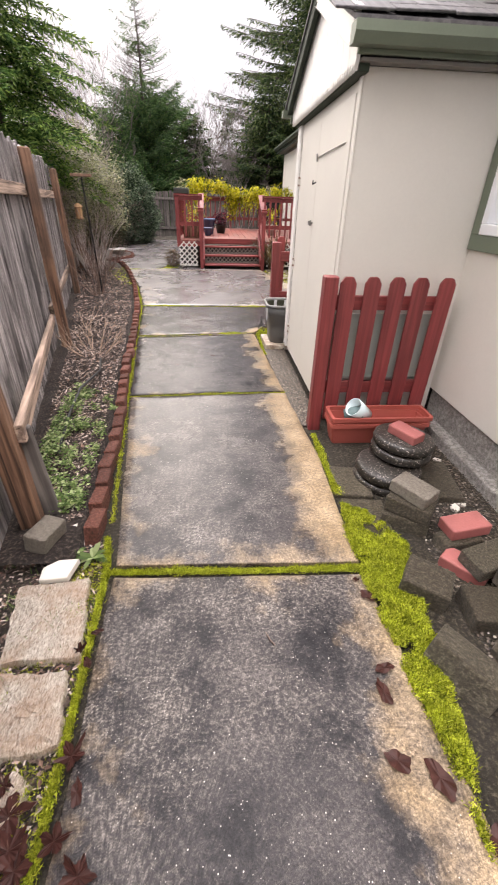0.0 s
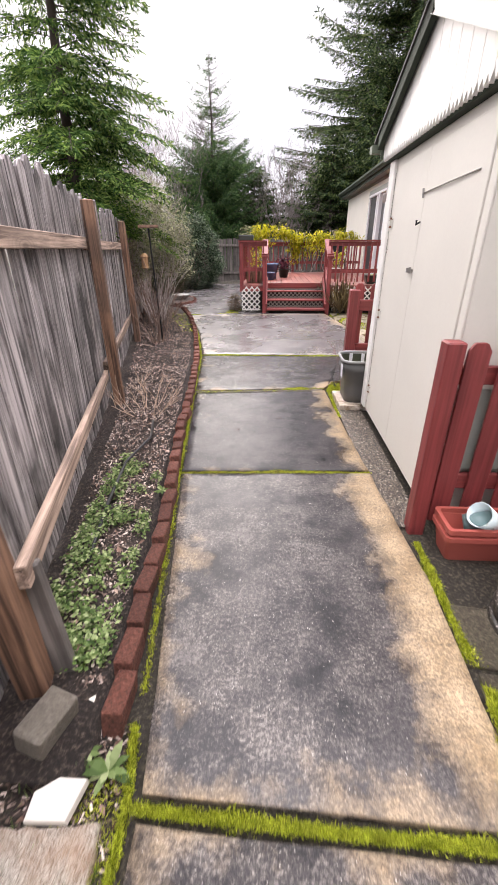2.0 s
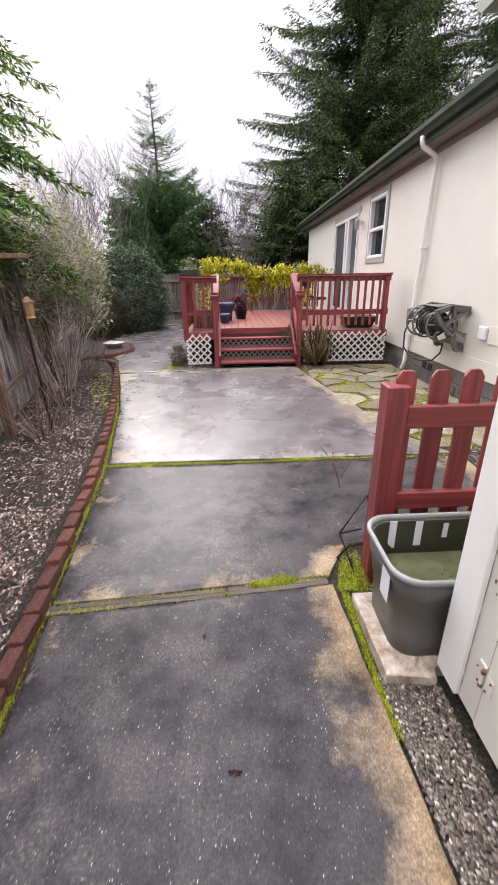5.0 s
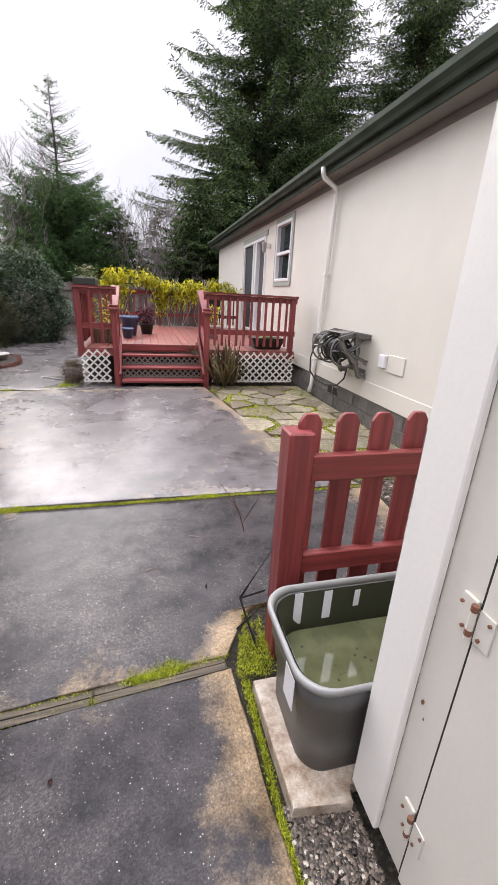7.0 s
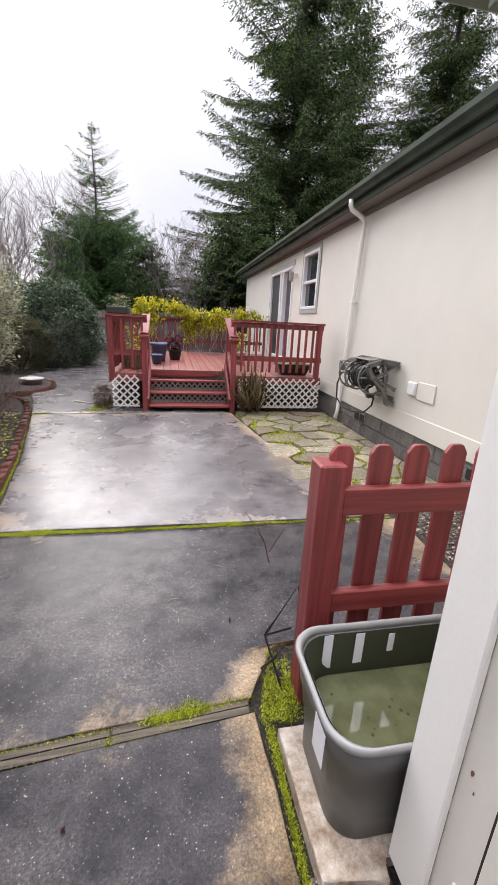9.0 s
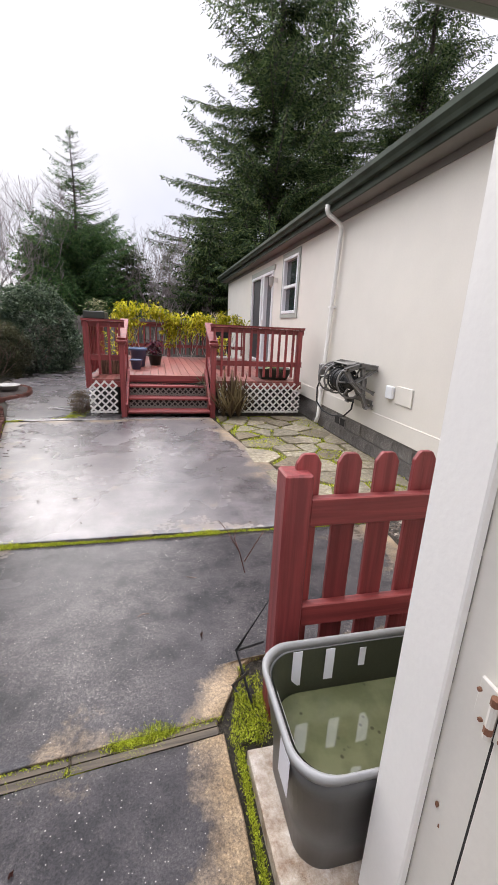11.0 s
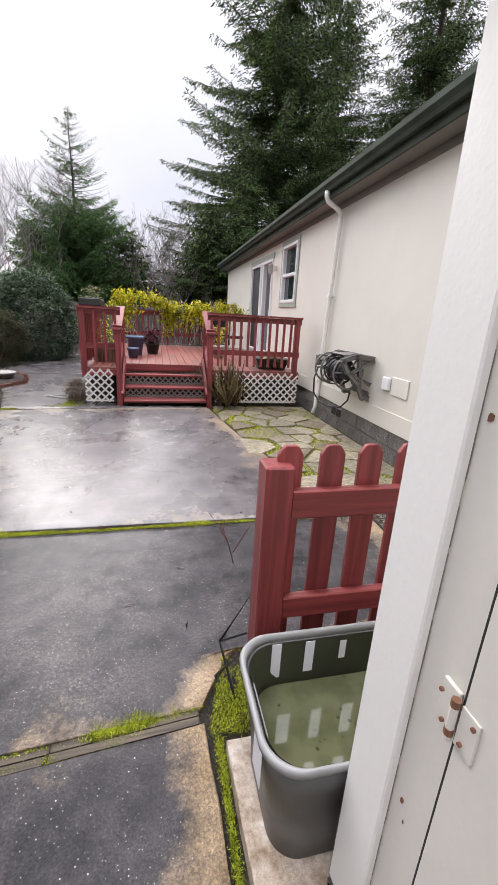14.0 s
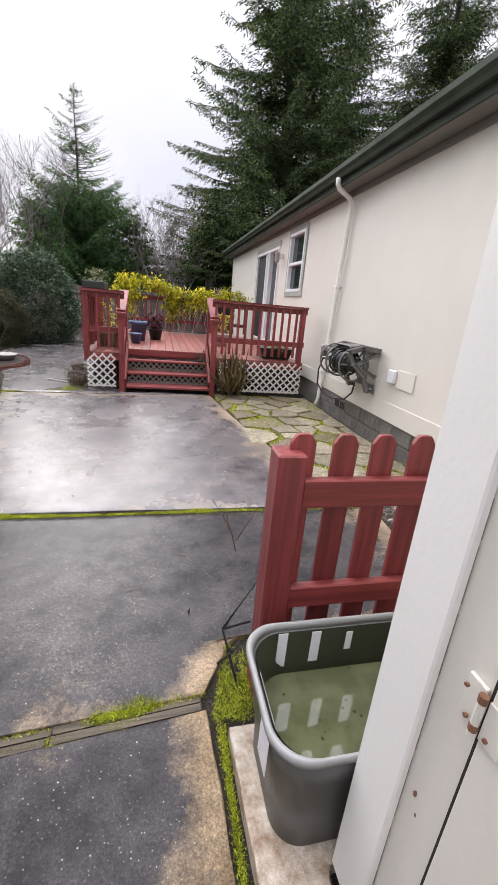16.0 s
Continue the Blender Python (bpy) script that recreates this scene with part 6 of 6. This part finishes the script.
def conifer(x, y, h, radius, label, seed, mat, low=0.08, per_m=26, spray=0.20, droop=0.25, thin=0.0, taper=0.85, density=13, width=0.30):
    """A fir: tapered trunk, drooping limbs in whorls, flat sprays of needle tufts along every limb."""
    r = np.random.RandomState(seed)
    root = thing("conifer_tree", x, y, -0.06, label, "tree", "conifers")
    tb = bmesh.new()
    k = 9
    tube(tb, [(x + r.uniform(-0.04, 0.04) * h / 10, y + r.uniform(-0.04, 0.04) * h / 10, -0.1 + h * i / k) for i in range(k + 1)], [max(0.01, h * 0.015 * (1 - i / k) ** 0.9) for i in range(k + 1)], 9)
    part("trunk", tb, M["bark"], root, "", True)
    lv, lf, twigs = [], [], []
    for _ in range(int(per_m * h)):
        u = low + (1 - low) * r.random_sample() ** 1.25
        bare = thin and u > 0.60 and r.random_sample() < thin
        z = u * h
        L = radius * (1 - u) ** taper * r.uniform(0.55, 1.12) + 0.12
        a = r.uniform(0, math.tau)
        lift = 0.35 * u + r.uniform(-0.08, 0.12)
        d = np.array((math.cos(a), math.sin(a), 0.0))
        s = np.array((-math.sin(a), math.cos(a), 0.0))
        o = np.array((x, y, z))

        def at(q):
            return o + d * (L * q) + np.array((0, 0, L * (lift * q - droop * 1.6 * q * q + 0.16 * q ** 3)))

        w = max(0.008, 0.022 * L / 2.5)
        p = [at(q) for q in (0.0, 0.35, 0.7, 1.0)]
        i0 = len(lv)
        for j, c in enumerate(p):
            ww = w * (1 - j / 3.6)
            lv += [c + s * ww, c - s * ww * 0.5 + np.array((0, 0, ww)), c - s * ww * 0.5 - np.array((0, 0, ww))]
        for j in range(3):
            for e in range(3):
                b0, b1 = i0 + j * 3 + e, i0 + j * 3 + (e + 1) % 3
                lf.append((b0, b1, b1 + 3, b0 + 3))
        for q in (() if bare else np.linspace(0.12, 1.0, max(4, int(L * density)))):
            c = at(q)
            reach = (width * L * (1.08 - q) + spray * 0.6) * r.uniform(0.6, 1.15)
            for sg in (-1, 1):
                tw = d * r.uniform(0.35, 0.8) + s * sg * r.uniform(0.6, 1.0) + np.array((0, 0, r.uniform(-0.45, 0.05)))
                twigs.append((*c, *tw, reach, max(2, int(reach / (spray * 0.36)))))
    tufts = np.array(twigs)
    m = tufts[:, 7].astype(int)
    step = np.concatenate([np.arange(k) for k in m])
    tufts = np.repeat(tufts, m, axis=0)
    n = len(tufts)
    tw = tufts[:, 3:6] / np.linalg.norm(tufts[:, 3:6], axis=1)[:, None]
    far = tufts[:, 6:7]
    at_q = ((step + r.uniform(0, 0.8, n)) / tufts[:, 7])[:, None]
    base = tufts[:, 0:3] + tw * far * at_q
    base[:, 2:3] -= 0.10 * far * at_q ** 2
    dr = tw * 0.8 + r.uniform(-0.6, 0.6, (n, 3))
    dr[:, 2] -= 0.25
    dr /= np.linalg.norm(dr, axis=1)[:, None]
    nrm = np.cross(dr, r.uniform(-1, 1, (n, 3)))
    nrm /= np.linalg.norm(nrm, axis=1)[:, None] + 1e-6
    l = spray * r.uniform(0.7, 1.3, (n, 1))
    corners = np.stack([base - nrm * l * 0.048, base + dr * l * 0.45 + nrm * l * 0.12, base + dr * l, base + dr * l * 0.5 - nrm * l * 0.12], axis=1)
    part("branchwork", raw("branchwork", lv, lf, M["bark"]), None, root, kind="stuff")
    part("crown", quads("crown", corners, mat), None, root, kind="stuff")
    return root


conifer(-3.1, 26.5, 9.9, 3.9, "young dark green fir with a thin pale leader", 3, M["needle_mid"], 0.03, 62, 0.13, 0.0, 0.85, 0.80, 12)
conifer(-0.9, 28.0, 5.6, 3.0, "low dark fir behind the back fence", 4, M["needle"], 0.03, 60, 0.20, 0.2, 0.3, 0.7, 10)
conifer(-5.6, 28.5, 5.6, 2.4, "low dark fir behind the shrubs", 14, M["needle_mid"], 0.03, 50, 0.20, 0.2, 0.3, 0.7, 10)
conifer(7.7, 31.0, 27.0, 8.6, "tall dark fir with drooping branches behind the house", 5, M["needle"], 0.10, 15, 0.20, 0.10, 0.0, 0.60, 10, 0.20)
conifer(18.5, 33.0, 29.0, 7.0, "tall dark fir beyond the house roof", 6, M["needle"], 0.25, 14, 0.22, 0.12, 0.0, 0.60, 8, 0.22)
conifer(13.2, 37.0, 26.0, 6.5, "tall fir in the wood behind the house", 7, M["needle"], 0.3, 14, 0.24, 0.12, 0.0, 0.7, 8, 0.22)
conifer(3.2, 25.5, 6.6, 3.0, "dark fir at the house's far corner", 8, M["needle"], 0.03, 50, 0.19, 0.2, 0.2, 0.65, 10)
conifer(5.2, 26.5, 8.5, 2.8, "dense dark fir beside the tall one", 15, M["needle"], 0.03, 36, 0.22, 0.2, 0.1, 0.65, 9)
conifer(1.6, 38.0, 7.0, 1.6, "distant small fir behind the yard", 9, M["needle"], 0.05, 20, 0.3, 0.2, 0.3, 0.8, 8)
conifer(-3.15, 8.7, 8.5, 1.9, "drooping green cedar overhanging the board fence", 10, M["needle_warm"], 0.22, 30, 0.085, 0.34, 0.0, 0.5, 22, 0.34)


def woody(x, y, h, spread, seed, stems=7, depth=3, r0=0.012, up=0.9):
    """Branching bare stems: returns line pieces (a, b, ra, rb) and tip places."""
    r = random.Random(seed)
    segs, tips = [], []

    def grow(p, d, l, rad, k):
        q = p
        n = 3
        for i in range(n):
            d = (d + Vector((r.uniform(-0.22, 0.22), r.uniform(-0.22, 0.22), r.uniform(-0.08, 0.16)))).normalized()
            e = q + d * l / n
            if math.hypot(e.x - x, e.y - y) > spread or e.z > h * 1.05:
                return
            segs.append((q, e, rad * (1 - 0.22 * i), rad * (1 - 0.22 * (i + 1))))
            if k < depth and (i or k):
                for _ in range(r.randint(1, 2)):
                    a = r.uniform(0, math.tau)
                    nd = (d + Vector((math.cos(a), math.sin(a), r.uniform(-0.1, 0.7))) * r.uniform(0.5, 0.9)).normalized()
                    grow(e, nd, l * r.uniform(0.42, 0.62), rad * 0.55, k + 1)
            q = e
            tips.append(q)

    for i in range(stems):
        a = r.uniform(0, math.tau)
        b = Vector((x + math.cos(a) * spread * 0.12, y + math.sin(a) * spread * 0.12, -0.05))
        grow(b, Vector((math.cos(a) * spread / h * 1.15, math.sin(a) * spread / h * 1.15, up)).normalized(), h * r.uniform(0.5, 0.75), r0 * r.uniform(0.7, 1.2), 0)
    return segs, tips


def stems_mesh(name, segs, mat):
    vs, fs = [], []
    for p, q, a, b in segs:
        d = q - p
        s = d.orthogonal().normalized()
        t = d.normalized().cross(s)
        i = len(vs)
        for c, rad in ((p, a), (q, b)):
            for k in range(3):
                g_ = k * math.tau / 3
                vs.append(c + (s * math.cos(g_) + t * math.sin(g_)) * max(rad, 0.0015))
        for k in range(3):
            fs.append((i + k, i + (k + 1) % 3, i + 3 + (k + 1) % 3, i + 3 + k))
    return raw(name, vs, fs, mat)


def shrub(name, x, y, h, spread, seed, label, twig, leaf=None, size=(0.03, 0.06), per_tip=2, stems=8, depth=3, r0=0.012, aspect=0.45, cat="shrub", jitter=0.06, up=0.9):
    segs, tips = woody(x, y, h, spread, seed, stems, depth, r0, up)
    root = thing(name, x, y, 0, label, cat)
    part("branchwork", stems_mesh("branchwork", segs, twig), None, root, kind="stuff")
    if leaf:
        r = random.Random(seed)
        spots = [(t.x + r.gauss(0, jitter), t.y + r.gauss(0, jitter), t.z + r.gauss(0, jitter)) for t in tips if t.z > 0.18 * h for _ in range(per_tip)]
        v, f = leaves(spots, r, size, aspect)
        part("foliage", raw("foliage", v, f, leaf), None, root, kind="stuff")
    return root


OL = (0.025, 0.055)
shrub("tall_shrub", -2.25, 9.5, 2.3, 0.85, 21, "tall half-bare shrub with grey-olive leaves", M["twig"], M["olive_leaf"], (0.04, 0.085), 3, 26, 3, 0.012, 0.42, jitter=0.06)
shrub("tall_shrub", -2.75, 10.7, 2.7, 0.95, 22, "tall thin shrub with pale olive leaves", M["twig"], M["olive_leaf"], (0.04, 0.09), 3, 24, 3, 0.013, 0.42, jitter=0.07)
shrub("tall_shrub", -3.6, 12.4, 2.9, 1.2, 23, "tall thin shrub with pale olive leaves", M["twig"], M["olive_leaf"], (0.045, 0.09), 2, 20, 3, 0.015, 0.42, jitter=0.07)
shrub("bare_shrub", -3.0, 11.2, 4.2, 1.1, 28, "tall bare twiggy shrub behind the fence line", M["twig"], None, stems=12, depth=3, r0=0.012)
shrub("bare_shrub", -1.72, 7.5, 1.0, 0.45, 24, "clump of dark bare stems at the fence", M["twig_dark"], None, stems=26, depth=1, r0=0.007)
shrub("bare_shrub", -2.2, 10.2, 1.0, 0.6, 25, "clump of reddish brown dry stems", M["twig_dark"], None, stems=30, depth=1, r0=0.006)
shrub("bare_shrub", -1.9, 8.6, 1.7, 0.5, 26, "upright dark stems of a dormant shrub", M["twig_dark"], None, stems=12, depth=1, r0=0.009)
shrub("dead_shrub", -1.0, 4.35, 0.55, 0.4, 27, "straw-coloured dead twiggy plant in mulch", M["twig_pale"], None, stems=13, depth=1, r0=0.006, up=0.7)
for i, (x, y, h) in enumerate(((-0.4, 27.5, 6.0), (0.6, 28.5, 6.6), (1.4, 31, 7.4), (2.6, 30, 6.8), (-1.4, 33, 8.5), (3.6, 32, 7.5), (-6.8, 23.5, 6.0), (-8.0, 27, 7.0), (-1.6, 31, 6.5), (0.2, 30, 6.5), (2.2, 29, 6.0), (-4.8, 33, 8.0), (-9.5, 30, 7.5), (1.2, 26, 4.0), (2.2, 25, 3.6), (-5.4, 24, 5.0), (-6.0, 25, 7.0), (-7.2, 26, 6.5), (-0.6, 30, 7.0), (0.9, 29, 6.0), (1.6, 31, 6.5))):
    shrub("bare_tree", x, y, h, h * 0.42, 40 + i, "bare grey winter tree beyond the fence", M["twig_far"], None, stems=6, depth=4, r0=0.04, cat="tree")


def mound(name, x, y, rx, ry, h, n, seed, label, mat, size, aspect=0.4, z0=0.0):
    """A dense evergreen shrub: lumpy shell of leaves over a stem frame."""
    r = random.Random(seed)
    root = thing(name, x, y, 0, label, "shrub")
    segs, _ = woody(x, y, h * 0.9, rx, seed, 9, 2, 0.02)
    part("branchwork", stems_mesh("branchwork", segs, M["twig_dark"]), None, root, kind="stuff")
    spots = []
    for _ in range(n):
        a, b = r.uniform(0, math.tau), math.acos(r.uniform(-0.8, 1))
        d = Vector((math.sin(b) * math.cos(a), math.sin(b) * math.sin(a), math.cos(b)))
        k = (1 + 0.28 * noise.noise(d * 2.4 + Vector((seed, 0, 0))) + 0.14 * noise.noise(d * 6 + Vector((0, seed, 0)))) * r.uniform(0.78, 1.03)
        spots.append((x + d.x * rx * k, y + d.y * ry * k, max(0.05, z0 + h * 0.42 + d.z * h * 0.58 * k)))
    v, f = leaves(spots, r, size, aspect, 0.7)
    part("foliage", raw("foliage", v, f, mat), None, root, kind="stuff")
    return root


mound("evergreen_shrub", -2.95, 17.5, 1.2, 1.1, 2.45, 20000, 51, "large rounded dark evergreen shrub with glossy leaves", M["rhodo"], (0.07, 0.13))
mound("evergreen_shrub", -4.9, 17.6, 1.6, 1.3, 2.7, 18000, 52, "large grey-green evergreen shrub by the fence", M["rhodo"], (0.08, 0.14))
mound("clipped_shrub", -3.65, 15.9, 0.9, 0.8, 1.5, 18000, 53, "dense brownish green rounded shrub", M["boxleaf"], (0.04, 0.08), 0.3)
mound("low_shrub", -0.74, 11.22, 0.17, 0.2, 0.40, 650, 54, "small straggly plant at the deck corner", M["straw"], (0.04, 0.09), 0.2)

# ground cover in the bed
gc = [(x, y, bed_z(x, y) + rng.uniform(0.005, 0.06)) for x, y in scatter_in([(-0.43, 1.75), (-0.50, 2.5), (-0.58, 3.5), (-0.95, 3.5), (-0.85, 2.2), (-0.62, 1.75)], 9000, rng) if noise.noise((x * 4, y * 4, 9)) + 0.6 * noise.noise((x * 15, y * 15, 2)) > -0.08 + 0.25 * (y - 2.3)]
v, f = leaves(gc, rng, (0.013, 0.028), 0.7, 0.5)
tagged(new("ground_cover", raw("ground_cover", v, f, M["weed"])), "low fresh green ground cover in the bed", "ground cover", kind="stuff")
gc = [(x, y, bed_z(x, y) + 0.02) for x, y in scatter_in([(-1.45, 8.3), (-1.25, 8.3), (-1.8, 10.4), (-2.2, 10.4)], 240, rng)]
v, f = leaves(gc, rng, (0.02, 0.045), 0.6, 0.4)
tagged(new("ground_cover", raw("ground_cover", v, f, M["moss"])), "yellow-green low growth by the edging", "ground cover", kind="stuff")


def rosette(x, y, z, l, n, seed, mat, label, name="weed_plant", w=0.28, steep=(0.25, 0.95)):
    r = random.Random(seed)
    vs, fs = [], []
    for i in range(n):
        a, e = i * math.tau / n + r.uniform(-0.3, 0.3), r.uniform(*steep)
        ll = l * r.uniform(0.7, 1.15)
        d, s = Vector((math.cos(a), math.sin(a), 0)), Vector((-math.sin(a), math.cos(a), 0)) * ll * w / 2
        p = [Vector((x, y, z)) + d * ll * q * math.cos(e) + Vector((0, 0, ll * (math.sin(e) * q - 0.55 * q * q * math.cos(e)))) for q in (0, 0.35, 0.7, 1)]
        k = len(vs)
        vs += [p[0], p[1] + s, p[1] - s, p[2] + s * 0.9, p[2] - s * 0.9, p[3]]
        fs += [(k, k + 1, k + 2), (k + 1, k + 3, k + 4, k + 2), (k + 3, k + 5, k + 4)]
    return tagged(new(name, raw(name, vs, fs, mat)), label, "plant")


rosette(-0.31, 1.46, 0.0, 0.10, 13, 60, M["weed"], "bright green weed rosette at the path edge")
rosette(-0.40, 1.50, 0.0, 0.06, 9, 61, M["weed"], "small green weed beside the white stone")
rosette(-0.52, 3.0, 0.03, 0.08, 9, 62, M["weed"], "small pale green weed in the bed")
for i in range(7):
    rosette(-0.72 - 0.01 * i, 5.05 + 0.13 * i, 0.0, 0.07, 10, 63 + i, M["weed"], "bright grass tuft against the edging", "grass_tuft", 0.12)
for x, y, s_, n in ((1.80, 10.72, 70, 75), (1.95, 10.78, 71, 60), (1.68, 10.80, 72, 40)):
    rosette(x, y, 0.0, 0.85, n, s_, M["straw"], "brown strap-leaved clump beside the deck steps", "strap_leaf_plant", 0.035, (0.95, 1.5))
rosette(1.38, 11.5, 0.5, 0.38, 22, 73, M["boxleaf"], "green-brown strappy plant by the stair post", "strap_leaf_plant", 0.06)

# ---- things on the deck ----


def pot(x, y, z, r, h, mat, label, name="flower_pot"):
    root = thing(name, x, y, z, label, "pot")
    b = bmesh.new()
    lathe(b, [(r * 0.7, z), (r * 0.95, z + h * 0.85), (r * 1.06, z + h * 0.86), (r * 1.06, z + h), (r * 0.92, z + h), (r * 0.88, z + h * 0.85)], x, y, 20)
    part("pot_body", b, mat, root, "", True)
    return root


def clump(x, y, z, rx, h, n, seed, mat, size, aspect, label, name="potted_plant", droop=0.6):
    r = random.Random(seed)
    spots = [(x + r.gauss(0, rx * 0.5), y + r.gauss(0, rx * 0.5), z + r.uniform(0, h)) for _ in range(n)]
    v, f = leaves(spots, r, size, aspect, droop)
    return tagged(new(name, raw(name, v, f, mat)), label, "plant", kind="stuff")


pot(0.16, 13.2, DZ, 0.19, 0.40, M["pot_blue"], "glazed blue pot standing on the deck")
pot(0.52, 13.6, DZ, 0.16, 0.24, M["pot_dark"], "dark pot of purple foliage")
clump(0.52, 13.6, DZ + 0.22, 0.2, 0.34, 220, 81, M["purple"], (0.07, 0.14), 0.5, "bushy dark purple potted plant")
pot(0.14, 12.6, DZ, 0.12, 0.20, M["pot_blue"], "small blue pot behind the stair rail")
tr_ = thing("planter_trough", -0.44, 11.5, RT, "dark trough on the rail cap with sprouting herbs", "planter")
part("trough", box(-0.62, -0.28, 11.3, 11.85, RT, RT + 0.12, 0.012), M["pot_dark"], tr_)
clump(-0.42, 11.6, RT + 0.12, 0.16, 0.2, 120, 82, M["olive_leaf"], (0.05, 0.11), 0.2, "thin sprouting herbs in the rail trough")
tr_ = thing("planter_trough", 2.75, 11.45, DZ, "long dark planter on the deck floor", "planter")
part("trough", loft(bmesh.new(), [ring(2.48, 2.98, 11.3, 11.6, 0.05, DZ), ring(2.40, 3.06, 11.24, 11.66, 0.06, DZ + 0.2)]), M["pot_dark"], tr_)
rosette(2.75, 11.45, DZ + 0.2, 0.34, 16, 83, M["weed"], "upright green plant in the dark planter", "potted_plant", 0.2)
pl = thing("planter_box", -0.27, 11.95, DZ, "brown wooden planter box behind the deck railing", "planter")
part("box", loft(bmesh.new(), [ring(-0.46, -0.08, 11.7, 12.2, 0.02, DZ), ring(-0.48, -0.06, 11.68, 12.22, 0.02, DZ + 0.30), ring(-0.455, -0.085, 11.705, 12.195, 0.02, DZ + 0.30), ring(-0.45, -0.09, 11.71, 12.19, 0.02, DZ + 0.24)]), M["fence_post"], pl)
clump(-0.27, 11.95, DZ + 0.24, 0.18, 0.5, 160, 85, M["yellow"], (0.05, 0.1), 0.35, "thin yellow-green shoots in the planter box")
pot(1.95, 13.0, DZ, 0.15, 0.28, M["pot_grey"], "grey pot on the deck")
clump(1.95, 13.0, DZ + 0.3, 0.16, 0.4, 110, 84, M["yellow"], (0.05, 0.1), 0.4, "yellow-green leafy potted plant")
ch = thing("patio_chair", 2.2, 14.6, DZ, "slender black metal patio chair", "chair")
for dx, dy, hh in ((-0.2, -0.2, 0.45), (0.2, -0.2, 0.45), (-0.2, 0.2, 0.9), (0.2, 0.2, 0.9)):
    b = bmesh.new()
    tube(b, [(2.2 + dx, 14.6 + dy, DZ), (2.2 + dx, 14.6 + dy, DZ + hh)], 0.012, 7)
    part("leg", b, M["black_iron"], ch)
part("seat", box(1.98, 2.42, 14.38, 14.82, DZ + 0.43, DZ + 0.455, 0.006), M["black_iron"], ch)
part("backrest", box(1.99, 2.41, 14.79, 14.81, DZ + 0.62, DZ + 0.9, 0.006), M["black_iron"], ch)

# yellow vine over the back railing
vine = thing("climbing_vine", 1.2, 16.2, DZ, "yellow autumn vine sprawling over the back railing", "vine")
r = random.Random(90)
spots = []
for _ in range(120):
    t = r.random()
    x = lerp(-0.5, 3.05, t)
    top = 1.98 - 0.26 * t + 0.08 * math.sin(t * 9) + 0.10 * noise.noise((x * 2.5, 0, 5))
    fall = 0.24 + r.uniform(0.3, 1.0) * 4.2 * max(0, noise.noise((x * 2.3, 0, 8)) + 0.04)
    drift = r.uniform(-0.25, 0.25)
    for _ in range(int(12 + 42 * fall)):
        u = r.random()
        z = top - u * fall + r.gauss(0, 0.05)
        if z > DZ + 0.08:
            spots.append((x + drift * u + r.gauss(0, 0.06), 16.05 + r.gauss(0, 0.13), z))
v, f = leaves(spots, r, (0.08, 0.17), 0.38, 1.3)
part("foliage", raw("foliage", v, f, M["yellow"]), None, vine, kind="stuff")
segs = []
for i in range(26):
    x = lerp(-0.4, 3.0, r.random())
    p = Vector((x, 16.05, DZ))
    for k in range(5):
        q = p + Vector((r.uniform(-0.15, 0.15), r.uniform(-0.06, 0.06), 0.26))
        segs.append((p, q, 0.008, 0.006))
        p = q
part("branchwork", stems_mesh("branchwork", segs, M["twig"]), None, vine, kind="stuff")

# ---- pole, lantern, bed oddments ----
fp_ = thing("feeder_pole", -1.66, 7.6, 0, "thin dark pole with a flat crossbar top", "garden pole")
b = bmesh.new()
tube(b, [(-1.66, 7.6, -0.05), (-1.72, 7.62, 1.72)], 0.013, 7)
part("pole", b, M["black_iron"], fp_)
part("crossbar", box(-1.87, -1.57, 7.58, 7.66, 1.72, 1.76, 0.005), M["fence_post"], fp_)
ln = thing("hanging_lantern", -2.12, 8.6, 1.2, "small weathered lantern on the fence", "lantern")
b = bmesh.new()
lathe(b, [(0.02, 1.36), (0.09, 1.30), (0.065, 1.295), (0.06, 1.14), (0.075, 1.12), (0.03, 1.10)], -2.12, 8.6, 8)
part("body", b, M["copper"], ln)
b = bmesh.new()
tube(b, [(-2.12, 8.6, 1.36), (-2.14, 8.6, 1.44), (-2.2, 8.58, 1.46)], 0.006, 6)
part("hook", b, M["black_iron"], ln)
hs = bmesh.new()
tube(hs, [(-0.72, 2.3, 0.06), (-0.80, 2.8, 0.075), (-0.86, 3.3, 0.07), (-0.80, 3.75, 0.06), (-0.88, 4.1, 0.05)], 0.010, 8)
tagged(part("garden_hose", hs, M["black"], None, "", True), "short black hose lying on the mulch", "hose")
rb = bmesh.new()
prism(rb, [(-2.45, 12.2), (-2.05, 12.9), (-2.2, 13.6), (-2.75, 14.2), (-4.5, 14.4), (-4.5, 12.0), (-3.0, 11.6)], -0.05, 0.06, 0.03)
tagged(part("ground", rb, M["mulch"]), "small raised mulch bed with mossy rim", "planting bed", kind="structure")
brick_edging([(-2.42, 12.15), (-2.02, 12.9), (-2.18, 13.65), (-2.75, 14.25)])
bowl = bmesh.new()
lathe(bowl, [(0.16, 0.06), (0.24, 0.16), (0.25, 0.18), (0.22, 0.18), (0.15, 0.10)], -2.5, 13.2, 20)
tagged(part("planter_bowl", bowl, M["pot_grey"], None, "", True), "shallow grey bowl at the bed corner", "planter")
